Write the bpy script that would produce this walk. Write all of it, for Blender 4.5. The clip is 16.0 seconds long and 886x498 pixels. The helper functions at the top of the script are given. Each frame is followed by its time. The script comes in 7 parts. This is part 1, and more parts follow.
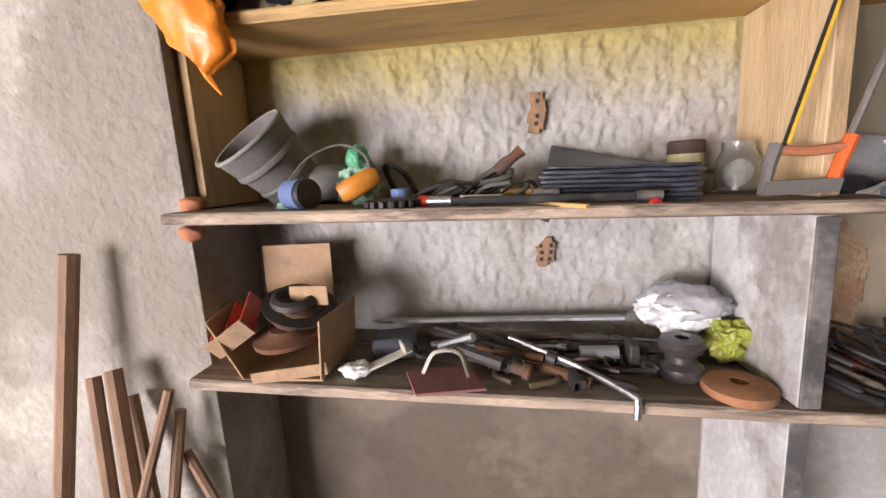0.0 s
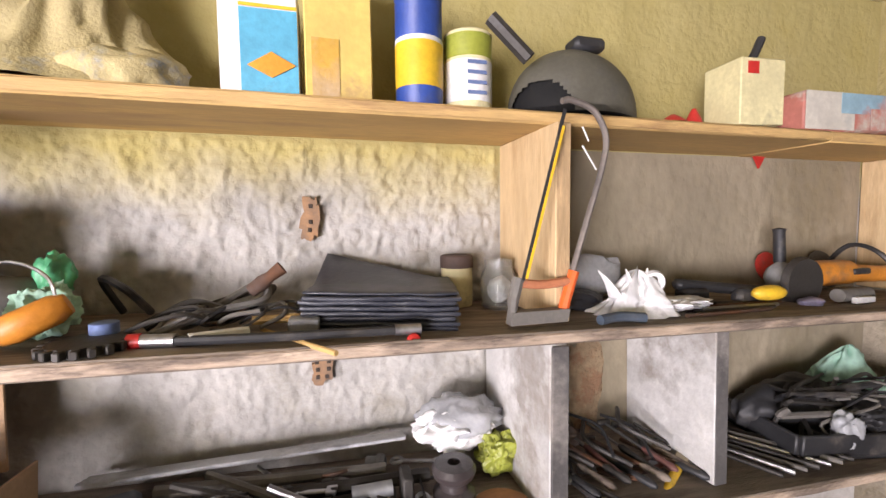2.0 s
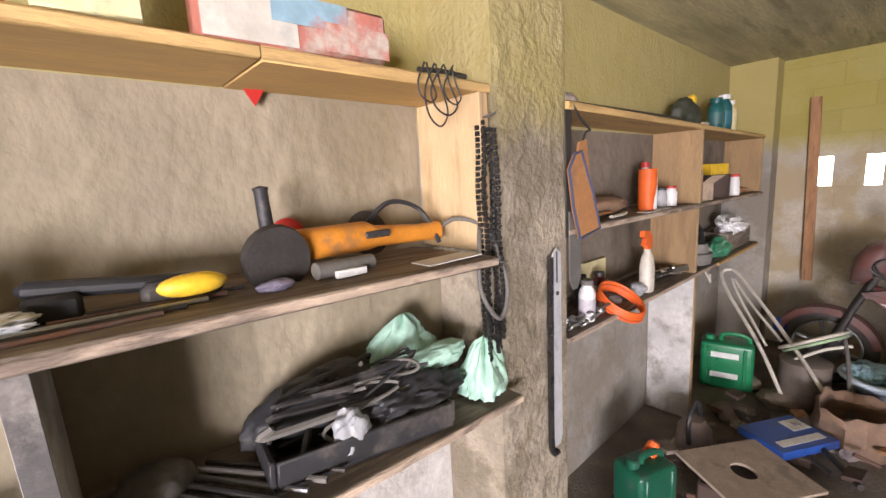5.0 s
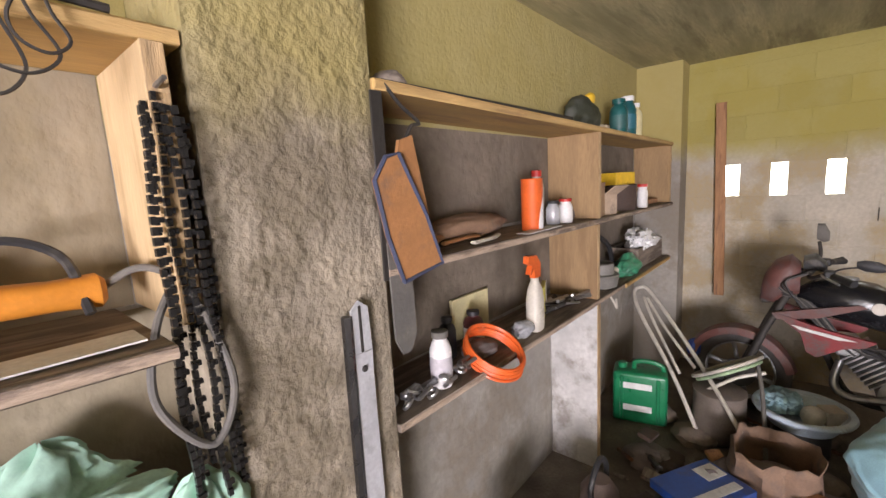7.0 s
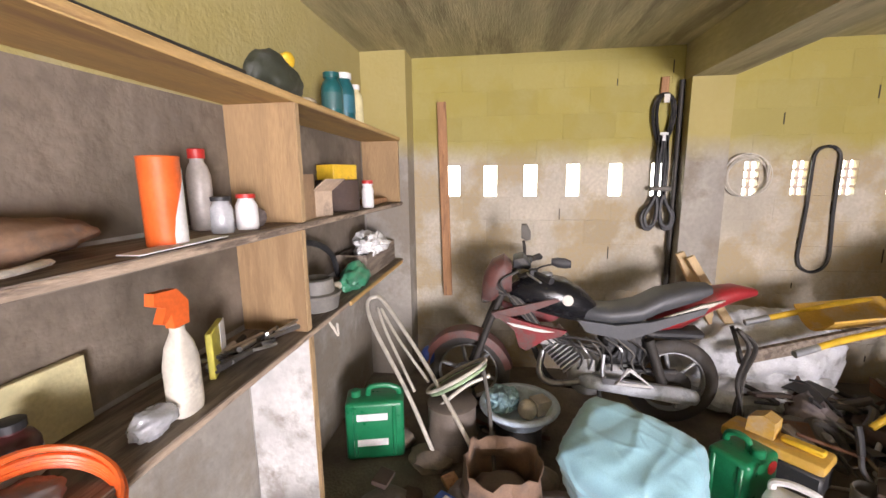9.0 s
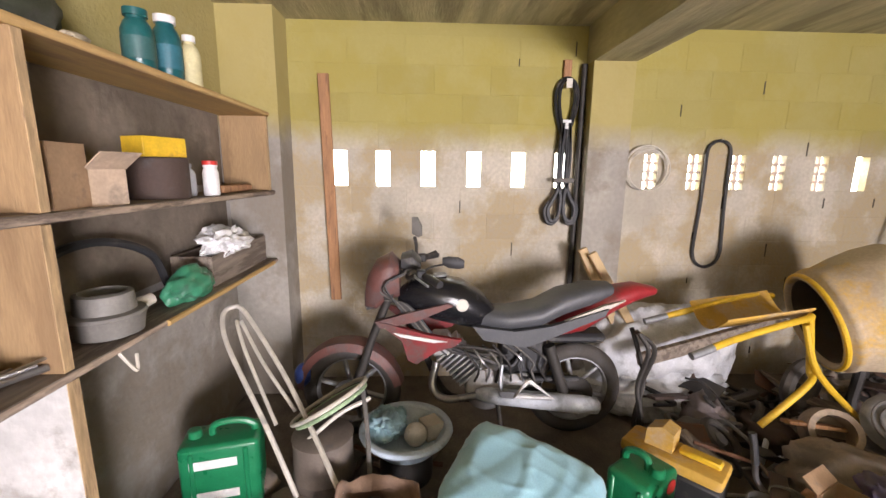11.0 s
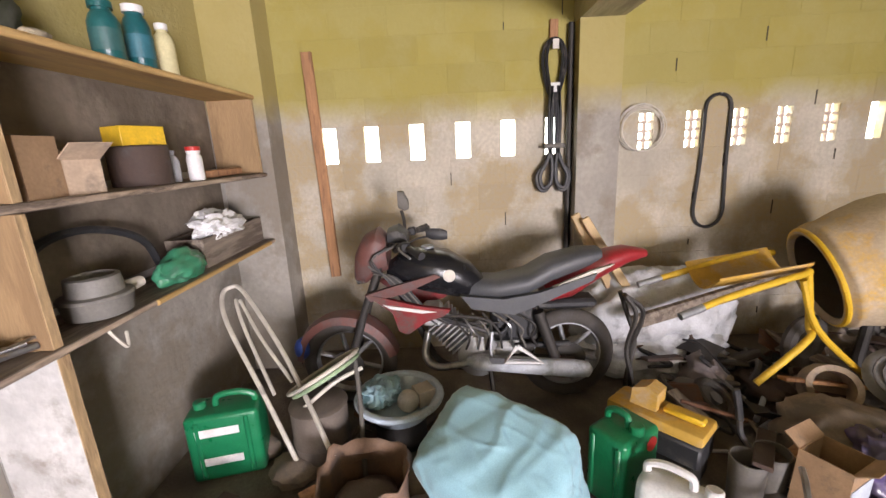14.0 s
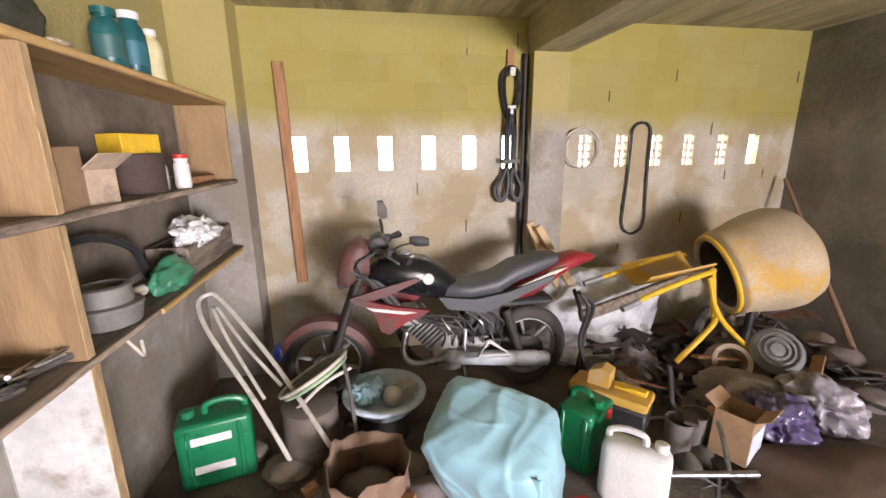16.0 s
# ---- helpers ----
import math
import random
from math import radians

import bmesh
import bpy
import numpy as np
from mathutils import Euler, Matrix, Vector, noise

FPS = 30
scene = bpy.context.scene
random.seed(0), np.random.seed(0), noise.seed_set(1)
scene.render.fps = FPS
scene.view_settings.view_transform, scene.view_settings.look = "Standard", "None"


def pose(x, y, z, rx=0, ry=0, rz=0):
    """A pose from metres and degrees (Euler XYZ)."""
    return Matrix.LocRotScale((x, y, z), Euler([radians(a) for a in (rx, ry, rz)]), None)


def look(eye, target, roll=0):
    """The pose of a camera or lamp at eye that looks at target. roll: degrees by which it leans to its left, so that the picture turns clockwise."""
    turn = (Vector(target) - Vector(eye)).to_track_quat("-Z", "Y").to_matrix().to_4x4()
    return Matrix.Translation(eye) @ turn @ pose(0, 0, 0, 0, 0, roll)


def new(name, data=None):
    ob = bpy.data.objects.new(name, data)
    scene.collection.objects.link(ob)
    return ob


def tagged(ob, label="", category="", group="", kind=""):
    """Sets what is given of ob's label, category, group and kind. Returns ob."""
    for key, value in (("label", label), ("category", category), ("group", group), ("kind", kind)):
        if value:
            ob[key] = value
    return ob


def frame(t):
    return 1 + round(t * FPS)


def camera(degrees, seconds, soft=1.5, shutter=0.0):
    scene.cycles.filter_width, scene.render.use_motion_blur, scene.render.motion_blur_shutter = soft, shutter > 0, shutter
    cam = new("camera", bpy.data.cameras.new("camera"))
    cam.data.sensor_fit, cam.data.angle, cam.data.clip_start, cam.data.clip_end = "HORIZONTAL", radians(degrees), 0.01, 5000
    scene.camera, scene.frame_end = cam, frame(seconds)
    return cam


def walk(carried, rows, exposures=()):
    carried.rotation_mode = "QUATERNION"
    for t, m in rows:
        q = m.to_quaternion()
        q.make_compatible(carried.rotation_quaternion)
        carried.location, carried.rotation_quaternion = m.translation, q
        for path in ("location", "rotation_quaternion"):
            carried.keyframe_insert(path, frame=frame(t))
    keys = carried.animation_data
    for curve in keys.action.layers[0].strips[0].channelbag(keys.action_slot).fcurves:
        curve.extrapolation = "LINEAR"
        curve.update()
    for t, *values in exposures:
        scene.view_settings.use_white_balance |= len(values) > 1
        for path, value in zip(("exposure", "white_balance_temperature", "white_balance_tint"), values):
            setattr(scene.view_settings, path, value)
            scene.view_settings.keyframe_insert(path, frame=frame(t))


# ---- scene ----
cam = camera(93.4, 16.0)
PATH = [
    (0, (0.009, -0.260, 1.487), (-0.278, 2.047, 1.080), -3.3),
    (0.5, (-0.001, -0.283, 1.534), (-0.238, 2.041, 1.201), -2.1),
    (1, (0.059, -0.302, 1.567), (0.028, 2.044, 1.312), -1.0),
    (1.5, (0.060, -0.268, 1.588), (0.308, 2.070, 1.384), -0.7),
    (2, (0.179, -0.151, 1.634), (0.808, 2.118, 1.474), -0.7),
    (2.5, (0.304, -0.015, 1.671), (1.215, 2.153, 1.483), -1.3),
    (3, (0.425, 0.035, 1.667), (1.664, 2.031, 1.435), -1.5),
    (3.5, (0.635, -0.067, 1.641), (2.034, 1.802, 1.303), -1.4),
    (4, (0.827, -0.195, 1.585), (2.261, 1.646, 1.237), -3.3),
    (4.2, (0.886, -0.214, 1.591), (2.389, 1.565, 1.204), -3.2),
    (6.3, (1.765, -0.098, 1.591), (3.371, 1.592, 1.225), -3.6),
    (6.5, (1.810, -0.106, 1.586), (3.448, 1.554, 1.222), -3.7),
    (7, (1.932, -0.120, 1.582), (3.698, 1.402, 1.220), -3.3),
    (7.5, (2.097, -0.058, 1.585), (4.008, 1.272, 1.200), -3.1),
    (8, (2.272, 0.073, 1.574), (4.360, 1.101, 1.185), -2.5),
    (8.5, (2.433, 0.059, 1.562), (4.666, 0.707, 1.153), -1.3),
    (9, (2.628, -0.074, 1.529), (4.930, 0.247, 1.117), -0.7),
    (9.5, (2.782, -0.178, 1.504), (5.102, -0.112, 1.079), 0.0),
    (10, (2.919, -0.177, 1.497), (5.236, -0.274, 1.054), 0.8),
    (12.3, (3.076, -0.491, 1.458), (5.389, -0.513, 0.990), -0.3),
    (12.5, (3.062, -0.476, 1.466), (5.374, -0.472, 0.994), -0.4),
    (13, (3.057, -0.496, 1.454), (5.360, -0.529, 0.939), -0.9),
    (13.5, (3.053, -0.503, 1.442), (5.349, -0.489, 0.899), -1.8),
    (14, (3.015, -0.514, 1.457), (5.303, -0.471, 0.881), -2.8),
    (14.5, (2.944, -0.494, 1.487), (5.220, -0.468, 0.864), -3.5),
    (15, (2.891, -0.368, 1.483), (5.164, -0.453, 0.853), -3.2),
    (15.5, (2.852, -0.217, 1.493), (5.120, -0.443, 0.881), -2.1),
    (16, (2.832, -0.168, 1.534), (5.088, -0.565, 0.964), -0.5),
]
EXPOSURES = [(0, 0.62), (1, 0.76), (2.5, 1.0), (3, 1.1), (4, 1.45), (6.5, 1.55), (8, 1.22), (8.5, 1.55), (9, 2.05), (9.5, 2.05), (12.5, 2.02), (14.5, 1.93), (15.5, 1.93), (16, 2.05)]
walk(cam, [(t, look(eye, target, roll)) for t, eye, target, roll in PATH], EXPOSURES)

# ---- world, sun, exposure ----
world = bpy.data.worlds.new("sky")
scene.world = world
world.use_nodes = True
wn = world.node_tree.nodes
sky = wn.new("ShaderNodeTexSky")
sky.sky_type, sky.sun_disc = "NISHITA", False
sky.sun_elevation, sky.sun_rotation = radians(47), radians(190)
wn["Background"].inputs["Strength"].default_value = 0.12
world.node_tree.links.new(sky.outputs[0], wn["Background"].inputs["Color"])
sun = new("sun", bpy.data.lights.new("sun", "SUN"))
sun.data.energy, sun.data.angle, sun.data.color = 5.0, radians(0.5), (1.0, 0.95, 0.86)
sun.matrix_world = look((-1.5, -9, 6.6), (-0.5, -3, 0))


def opening_light(name, eye, target, w, h, watts, colour):
    """Skylight entering through a doorway."""
    ob = new(name, bpy.data.lights.new(name, "AREA"))
    ob.data.shape, ob.data.size, ob.data.size_y = "RECTANGLE", w, h
    ob.data.energy, ob.data.color = watts, colour
    ob.matrix_world = look(eye, target)
    return ob


opening_light("doorway_skylight", (-5.96, -2.0, 1.05), (0, -0.4, 1.2), 2.6, 1.8, 55, (1.0, 0.905, 0.98))
opening_light("gate_skylight", (-3.4, -3.90, 1.0), (1.0, 0.3, 1.25), 2.4, 1.8, 385, (1.0, 0.915, 0.99))


# ---- materials ----
def mat(name, base, rough=0.8, metal=0.0, vary=0.25, scale=6.0, bump=0.3, fine=60.0, second=None, mix=0.5, streak=None, band=None, island=0.0, **extra):
    """A surface with blotches at two scales, fine relief and an optional second colour."""
    m = bpy.data.materials.new(name)
    m.use_nodes = True
    nt = m.node_tree
    N, L = nt.nodes, nt.links
    b = N["Principled BSDF"]
    co = N.new("ShaderNodeTexCoord")
    mp = N.new("ShaderNodeMapping")
    if band:
        geo = N.new("ShaderNodeNewGeometry")
        L.new(geo.outputs["Position"], mp.inputs["Vector"])
    else:
        L.new(co.outputs["Object"], mp.inputs["Vector"])
    if streak:
        mp.inputs["Scale"].default_value = streak
    n1, n2 = N.new("ShaderNodeTexNoise"), N.new("ShaderNodeTexNoise")
    for n, sc, de in ((n1, scale, 6.0), (n2, fine, 8.0)):
        L.new(mp.outputs[0], n.inputs["Vector"])
        n.inputs["Scale"].default_value, n.inputs["Detail"].default_value = sc, de
    ramp = N.new("ShaderNodeValToRGB")
    c = Vector(base)
    lo = c * (1 - vary)
    hi = c * (1 + vary)
    ramp.color_ramp.elements[0].position, ramp.color_ramp.elements[1].position = 0.32, 0.68
    ramp.color_ramp.elements[0].color, ramp.color_ramp.elements[1].color = (*lo, 1), (*hi, 1)
    L.new(n1.outputs["Fac"], ramp.inputs["Fac"])
    out = ramp.outputs["Color"]

    def blend(fac, a, bcol, kind="MIX"):
        mx = N.new("ShaderNodeMix")
        mx.data_type, mx.blend_type = "RGBA", kind
        if isinstance(fac, float):
            mx.inputs[0].default_value = fac
        else:
            L.new(fac, mx.inputs[0])
        L.new(a, mx.inputs[6])
        if isinstance(bcol, tuple):
            mx.inputs[7].default_value = (*bcol, 1)
        else:
            L.new(bcol, mx.inputs[7])
        return mx.outputs[2]

    def ramped(src, lo_p, hi_p, top=1.0):
        r = N.new("ShaderNodeMapRange")
        r.inputs["From Min"].default_value, r.inputs["From Max"].default_value = lo_p, hi_p
        r.inputs["To Max"].default_value = top
        L.new(src, r.inputs["Value"])
        return r.outputs[0]

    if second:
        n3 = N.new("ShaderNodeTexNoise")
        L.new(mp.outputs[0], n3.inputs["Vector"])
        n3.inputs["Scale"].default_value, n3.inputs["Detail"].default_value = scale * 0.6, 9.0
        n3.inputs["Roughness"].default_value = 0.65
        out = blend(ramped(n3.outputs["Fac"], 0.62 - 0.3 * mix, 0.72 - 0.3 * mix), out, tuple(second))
    out = blend(ramped(n2.outputs["Fac"], 0.3, 0.7, 0.55), out, tuple(c * 0.72), "MIX")
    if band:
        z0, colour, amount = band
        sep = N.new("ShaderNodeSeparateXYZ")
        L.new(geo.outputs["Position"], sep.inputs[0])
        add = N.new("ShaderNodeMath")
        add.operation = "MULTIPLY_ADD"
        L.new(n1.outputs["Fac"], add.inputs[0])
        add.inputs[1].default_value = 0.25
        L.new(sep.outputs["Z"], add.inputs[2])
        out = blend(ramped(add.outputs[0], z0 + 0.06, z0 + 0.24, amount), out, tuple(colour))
    if island:
        inf = N.new("ShaderNodeObjectInfo")
        hsv = N.new("ShaderNodeHueSaturation")
        L.new(out, hsv.inputs["Color"])
        r = N.new("ShaderNodeMapRange")
        r.inputs["To Min"].default_value, r.inputs["To Max"].default_value = 1 - island, 1 + island
        L.new(inf.outputs["Random"], r.inputs["Value"])
        L.new(r.outputs[0], hsv.inputs["Value"])
        out = hsv.outputs[0]
    L.new(out, b.inputs["Base Color"])
    b.inputs["Metallic"].default_value = metal
    rr = N.new("ShaderNodeMapRange")
    rr.inputs["To Min"].default_value, rr.inputs["To Max"].default_value = max(0.02, rough - 0.15), min(1, rough + 0.15)
    L.new(n1.outputs["Fac"], rr.inputs["Value"])
    L.new(rr.outputs[0], b.inputs["Roughness"])
    if bump:
        bp = N.new("ShaderNodeBump")
        bp.inputs["Strength"].default_value, bp.inputs["Distance"].default_value = bump, 0.01
        ad = N.new("ShaderNodeMath")
        ad.operation = "ADD"
        L.new(n1.outputs["Fac"], ad.inputs[0])
        L.new(n2.outputs["Fac"], ad.inputs[1])
        L.new(ad.outputs[0], bp.inputs["Height"])
        L.new(bp.outputs[0], b.inputs["Normal"])
    for key, value in extra.items():
        b.inputs[key.replace("_", " ")].default_value = value
    return m


PIERPLASTER = mat("west_pier_plaster", (0.36, 0.335, 0.29), 0.95, vary=0.25, scale=4, fine=45, bump=0.9, second=(0.24, 0.215, 0.175), mix=0.5)
PLASTER = mat("rough_plaster", (0.43, 0.415, 0.385), 0.95, vary=0.22, scale=5, fine=45, bump=0.55, second=(0.30, 0.28, 0.235), mix=0.4, band=(1.70, (0.38, 0.315, 0.09), 0.85))
RENDER = mat("smooth_render", (0.35, 0.325, 0.285), 0.95, vary=0.2, scale=3, fine=30, bump=0.5, second=(0.24, 0.205, 0.16), mix=0.5, band=(1.70, (0.40, 0.33, 0.10), 0.85))
PIERCEMENT = mat("stained_pier_cement", (0.325, 0.28, 0.21), 0.95, vary=0.3, scale=6, fine=55, bump=1.0, second=(0.18, 0.15, 0.10), mix=0.5, band=(1.75, (0.36, 0.30, 0.10), 0.7))
OLIVESTAIN = mat("olive_stained_render", (0.31, 0.265, 0.185), 0.95, vary=0.22, scale=3, fine=30, bump=0.5, streak=(1, 1, 0.7), second=(0.24, 0.20, 0.125), mix=0.4)
PALERENDER = mat("pale_grey_render", (0.52, 0.50, 0.47), 0.95, vary=0.2, scale=4, fine=35, bump=0.6, second=(0.33, 0.31, 0.27), mix=0.35)
# Brown render whose colour holds the shade inside and under the shelves.
SHADEDRENDER = mat("shaded_render", (0.205, 0.17, 0.13), 0.95, vary=0.25, scale=3, fine=30, bump=0.5, second=(0.12, 0.097, 0.07), mix=0.5)
# Side wall cement, its colour lowered to show how little light grazes it.
SHADEDCEMENT = mat("shaded_side_cement", (0.25, 0.23, 0.20), 0.95, vary=0.25, scale=3, fine=30, bump=0.4, second=(0.17, 0.15, 0.125), mix=0.5)
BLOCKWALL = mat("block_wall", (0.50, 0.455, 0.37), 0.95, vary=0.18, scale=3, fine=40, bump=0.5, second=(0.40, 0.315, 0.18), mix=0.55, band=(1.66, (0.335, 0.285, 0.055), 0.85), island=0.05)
CEIL = mat("board_marked_concrete", (0.50, 0.455, 0.275), 0.95, vary=0.3, scale=4, fine=40, bump=0.8, streak=(0.3, 2.5, 1), second=(0.27, 0.24, 0.15), mix=0.35)
EARTH = mat("dirty_floor", (0.16, 0.135, 0.11), 0.95, vary=0.4, scale=5, fine=60, bump=0.8)
PINE = mat("raw_pine", (0.56, 0.37, 0.14), 0.75, vary=0.14, scale=3, fine=30, bump=0.2, streak=(0.8, 5, 5), second=(0.38, 0.24, 0.11), mix=0.22)
PINE_V = mat("raw_pine_upright", (0.60, 0.44, 0.245), 0.8, vary=0.12, scale=3, fine=35, bump=0.25, streak=(4, 4, 0.7), second=(0.42, 0.285, 0.14), mix=0.28)
# Browner pine for the long bay, darkened further for the shade on it.
PINE_B = mat("dimmed_pine_upright", (0.35, 0.23, 0.115), 0.8, vary=0.16, scale=3, fine=35, bump=0.25, streak=(4, 4, 0.7), second=(0.24, 0.15, 0.075), mix=0.35)
OLDWOOD = mat("grimy_board", (0.26, 0.215, 0.17), 0.85, vary=0.3, scale=5, fine=40, bump=0.35, streak=(1, 8, 8), second=(0.12, 0.09, 0.07), mix=0.5)
WHITEWASH = mat("whitewashed_panel", (0.54, 0.53, 0.51), 0.9, vary=0.2, scale=6, fine=40, bump=0.5, second=(0.27, 0.24, 0.21), mix=0.35)
GROUND = mat("sunlit_grass_ground", (0.20, 0.21, 0.06), 0.95, vary=0.4, scale=2, fine=30, bump=0.6)
RED = mat("red_paint", (0.30, 0.02, 0.025), 0.4, vary=0.2, scale=8, bump=0.05, second=(0.16, 0.06, 0.05), mix=0.3)
BLACK = mat("black_plastic", (0.025, 0.025, 0.027), 0.55, vary=0.3, scale=10, bump=0.1, second=(0.09, 0.08, 0.07), mix=0.3)
DRUM = mat("cement_dusted_yellow_paint", (0.50, 0.40, 0.27), 0.85, vary=0.2, scale=4, bump=0.3, second=(0.62, 0.37, 0.05), mix=0.34)
YELLOW = mat("yellow_paint", (0.60, 0.36, 0.06), 0.75, vary=0.15, scale=6, bump=0.25, second=(0.46, 0.35, 0.22), mix=0.55)


# ---- building blocks ----
def thing(name, label, category, at=(0, 0, 0), group="", rot=(0, 0, 0)):
    ob = new(name)
    ob.matrix_basis = pose(*at, *rot)
    return tagged(ob, label, category, group)


def finish(bm, name, material, smooth):
    me = bpy.data.meshes.new(name)
    bmesh.ops.recalc_face_normals(bm, faces=bm.faces)
    bm.to_mesh(me)
    bm.free()
    me.materials.append(material)
    if smooth:
        for p in me.polygons:
            p.use_smooth = True
        me.set_sharp_from_angle(angle=radians(38 if len(me.polygons) < 600 else 80))
    return me


def part(name, bm, material, parent=None, label="", smooth=True, at=None):
    ob = new(name, finish(bm, name, material, smooth))
    ob.parent = parent
    if at is not None:
        ob.matrix_basis = at
    return tagged(ob, label)


def structure(name, bm, material, label="", smooth=False):
    return tagged(part(name, bm, material, None, "", smooth), label, kind="structure")


def box(bm, a, b, bevel=0.0, m=None, seg=1):
    """A box between two corners."""
    r = bmesh.ops.create_cube(bm, size=1)
    lo, hi = Vector(a), Vector(b)
    mm = Matrix.Translation((lo + hi) / 2) @ Matrix.Diagonal((*(hi - lo), 1))
    vs = r["verts"]
    bmesh.ops.transform(bm, matrix=mm, verts=vs)
    if bevel:
        es = {e for v in vs for e in v.link_edges}
        r2 = bmesh.ops.bevel(bm, geom=list(es), offset=bevel, segments=seg, profile=0.5, affect="EDGES", clamp_overlap=True)
        vs = list({v for f in r2["faces"] for v in f.verts} | {v for v in vs if v.is_valid})
    if m is not None:
        bmesh.ops.transform(bm, matrix=m, verts=vs)
    return bm


def B():
    return bmesh.new()


def boxm(a, b, bevel=0.0, m=None, seg=1):
    return box(B(), a, b, bevel, m, seg)


def lathe(bm, profile, axis_from=(0, 0, 0), axis_to=(0, 0, 1), seg=20):
    """A turned shape: profile rows of (distance along the axis, radius)."""
    o = Vector(axis_from)
    d = (Vector(axis_to) - o).normalized()
    q = d.to_track_quat("Z", "Y")
    rings = []
    for h, r in profile:
        ring = [bm.verts.new(o + q @ Vector((max(r, 1e-5) * math.cos(2 * math.pi * k / seg), max(r, 1e-5) * math.sin(2 * math.pi * k / seg), h))) for k in range(seg)]
        rings.append(ring)
    for a, b in zip(rings, rings[1:]):
        for k in range(seg):
            bm.faces.new((a[k], a[(k + 1) % seg], b[(k + 1) % seg], b[k]))
    if profile[0][1] > 1e-4:
        bm.faces.new(rings[0][::-1])
    if profile[-1][1] > 1e-4:
        bm.faces.new(rings[-1])
    return bm


def rod(bm, a, b, r, r2=None, seg=10):
    n = (Vector(b) - Vector(a)).length
    return lathe(bm, [(0, r), (n, r if r2 is None else r2)], a, b, seg)


def smoothline(pts, steps=6):
    """Catmull-Rom points through pts."""
    P = [Vector(p) for p in pts]
    P = [2 * P[0] - P[1]] + P + [2 * P[-1] - P[-2]]
    out = []
    for i in range(1, len(P) - 2):
        a, b, c, d = P[i - 1:i + 3]
        for k in range(steps):
            t = k / steps
            out.append(0.5 * (2 * b + (c - a) * t + (2 * a - 5 * b + 4 * c - d) * t * t + (3 * b - a - 3 * c + d) * t ** 3))
    out.append(P[-2])
    return out


def tube(bm, pts, r, seg=8, steps=6, flat=1.0, curve=True):
    """A bent tube or cable through pts."""
    P = smoothline(pts, steps) if curve and len(pts) > 2 else [Vector(p) for p in pts]
    up = Vector((0, 0, 1))
    prev = None
    rings = []
    for i, p in enumerate(P):
        d = (P[min(i + 1, len(P) - 1)] - P[max(i - 1, 0)]).normalized()
        if prev is None:
            side = d.cross(up if abs(d.z) < 0.9 else Vector((1, 0, 0))).normalized()
        else:
            side = (prev - d * prev.dot(d)).normalized()
        prev = side
        nor = side.cross(d)
        rr = r(i / (len(P) - 1)) if callable(r) else r
        rings.append([bm.verts.new(p + side * rr * math.cos(2 * math.pi * k / seg) + nor * rr * flat * math.sin(2 * math.pi * k / seg)) for k in range(seg)])
    for a, b in zip(rings, rings[1:]):
        for k in range(seg):
            bm.faces.new((a[k], a[(k + 1) % seg], b[(k + 1) % seg], b[k]))
    bm.faces.new(rings[0][::-1])
    bm.faces.new(rings[-1])
    return bm


def ring(bm, centre, normal, R, r, seg=28, rs=8, flat=1.0):
    """A torus: tyre, hoop or coil."""
    c = Vector(centre)
    q = Vector(normal).normalized().to_track_quat("Z", "Y")
    rows = []
    for i in range(seg):
        a = 2 * math.pi * i / seg
        o = Vector((math.cos(a), math.sin(a), 0))
        rows.append([bm.verts.new(c + q @ (o * (R + r * math.cos(2 * math.pi * k / rs)) + Vector((0, 0, r * flat * math.sin(2 * math.pi * k / rs))))) for k in range(rs)])
    for i in range(seg):
        a, b = rows[i], rows[(i + 1) % seg]
        for k in range(rs):
            bm.faces.new((a[k], b[k], b[(k + 1) % rs], a[(k + 1) % rs]))
    return bm


def prism(bm, outline, depth, m=None):
    """An outline in the xz plane, given thickness along y (centred)."""
    f = [bm.verts.new((x, -depth / 2, z)) for x, z in outline]
    g = [bm.verts.new((x, depth / 2, z)) for x, z in outline]
    n = len(f)
    fa = [bm.faces.new(f), bm.faces.new(g[::-1])]
    for i in range(n):
        bm.faces.new((f[i], g[i], g[(i + 1) % n], f[(i + 1) % n]))
    if m is not None:
        bmesh.ops.transform(bm, matrix=m, verts=f + g)
    return bm


def lump(bm, centre, size, seed=0, amount=0.25, freq=2.5, sub=3, m=None, floor=None):
    """A crumpled heap: cloth, bag or wad."""
    r = bmesh.ops.create_icosphere(bm, subdivisions=sub, radius=1)
    off = Vector((seed * 7.3, seed * 3.1, seed * 5.7))
    for v in r["verts"]:
        n1 = noise.noise(v.co * freq * 0.6 + off)
        n2 = 1 - 2.2 * abs(noise.noise(v.co * freq * 0.9 + off * 2))
        n3 = 1 - 2.2 * abs(noise.noise(v.co * freq * 2.1 - off))
        v.co *= 1 + amount * (0.75 * n1 + 0.45 * n2 + 0.28 * n3 - 0.3)
        v.co = Vector((v.co.x * size[0], v.co.y * size[1], v.co.z * size[2]))
    if m is not None:
        bmesh.ops.transform(bm, matrix=m, verts=r["verts"])
    for v in r["verts"]:
        v.co += Vector(centre)
        if floor is not None and v.co.z < floor:
            v.co.z = floor
    return bm


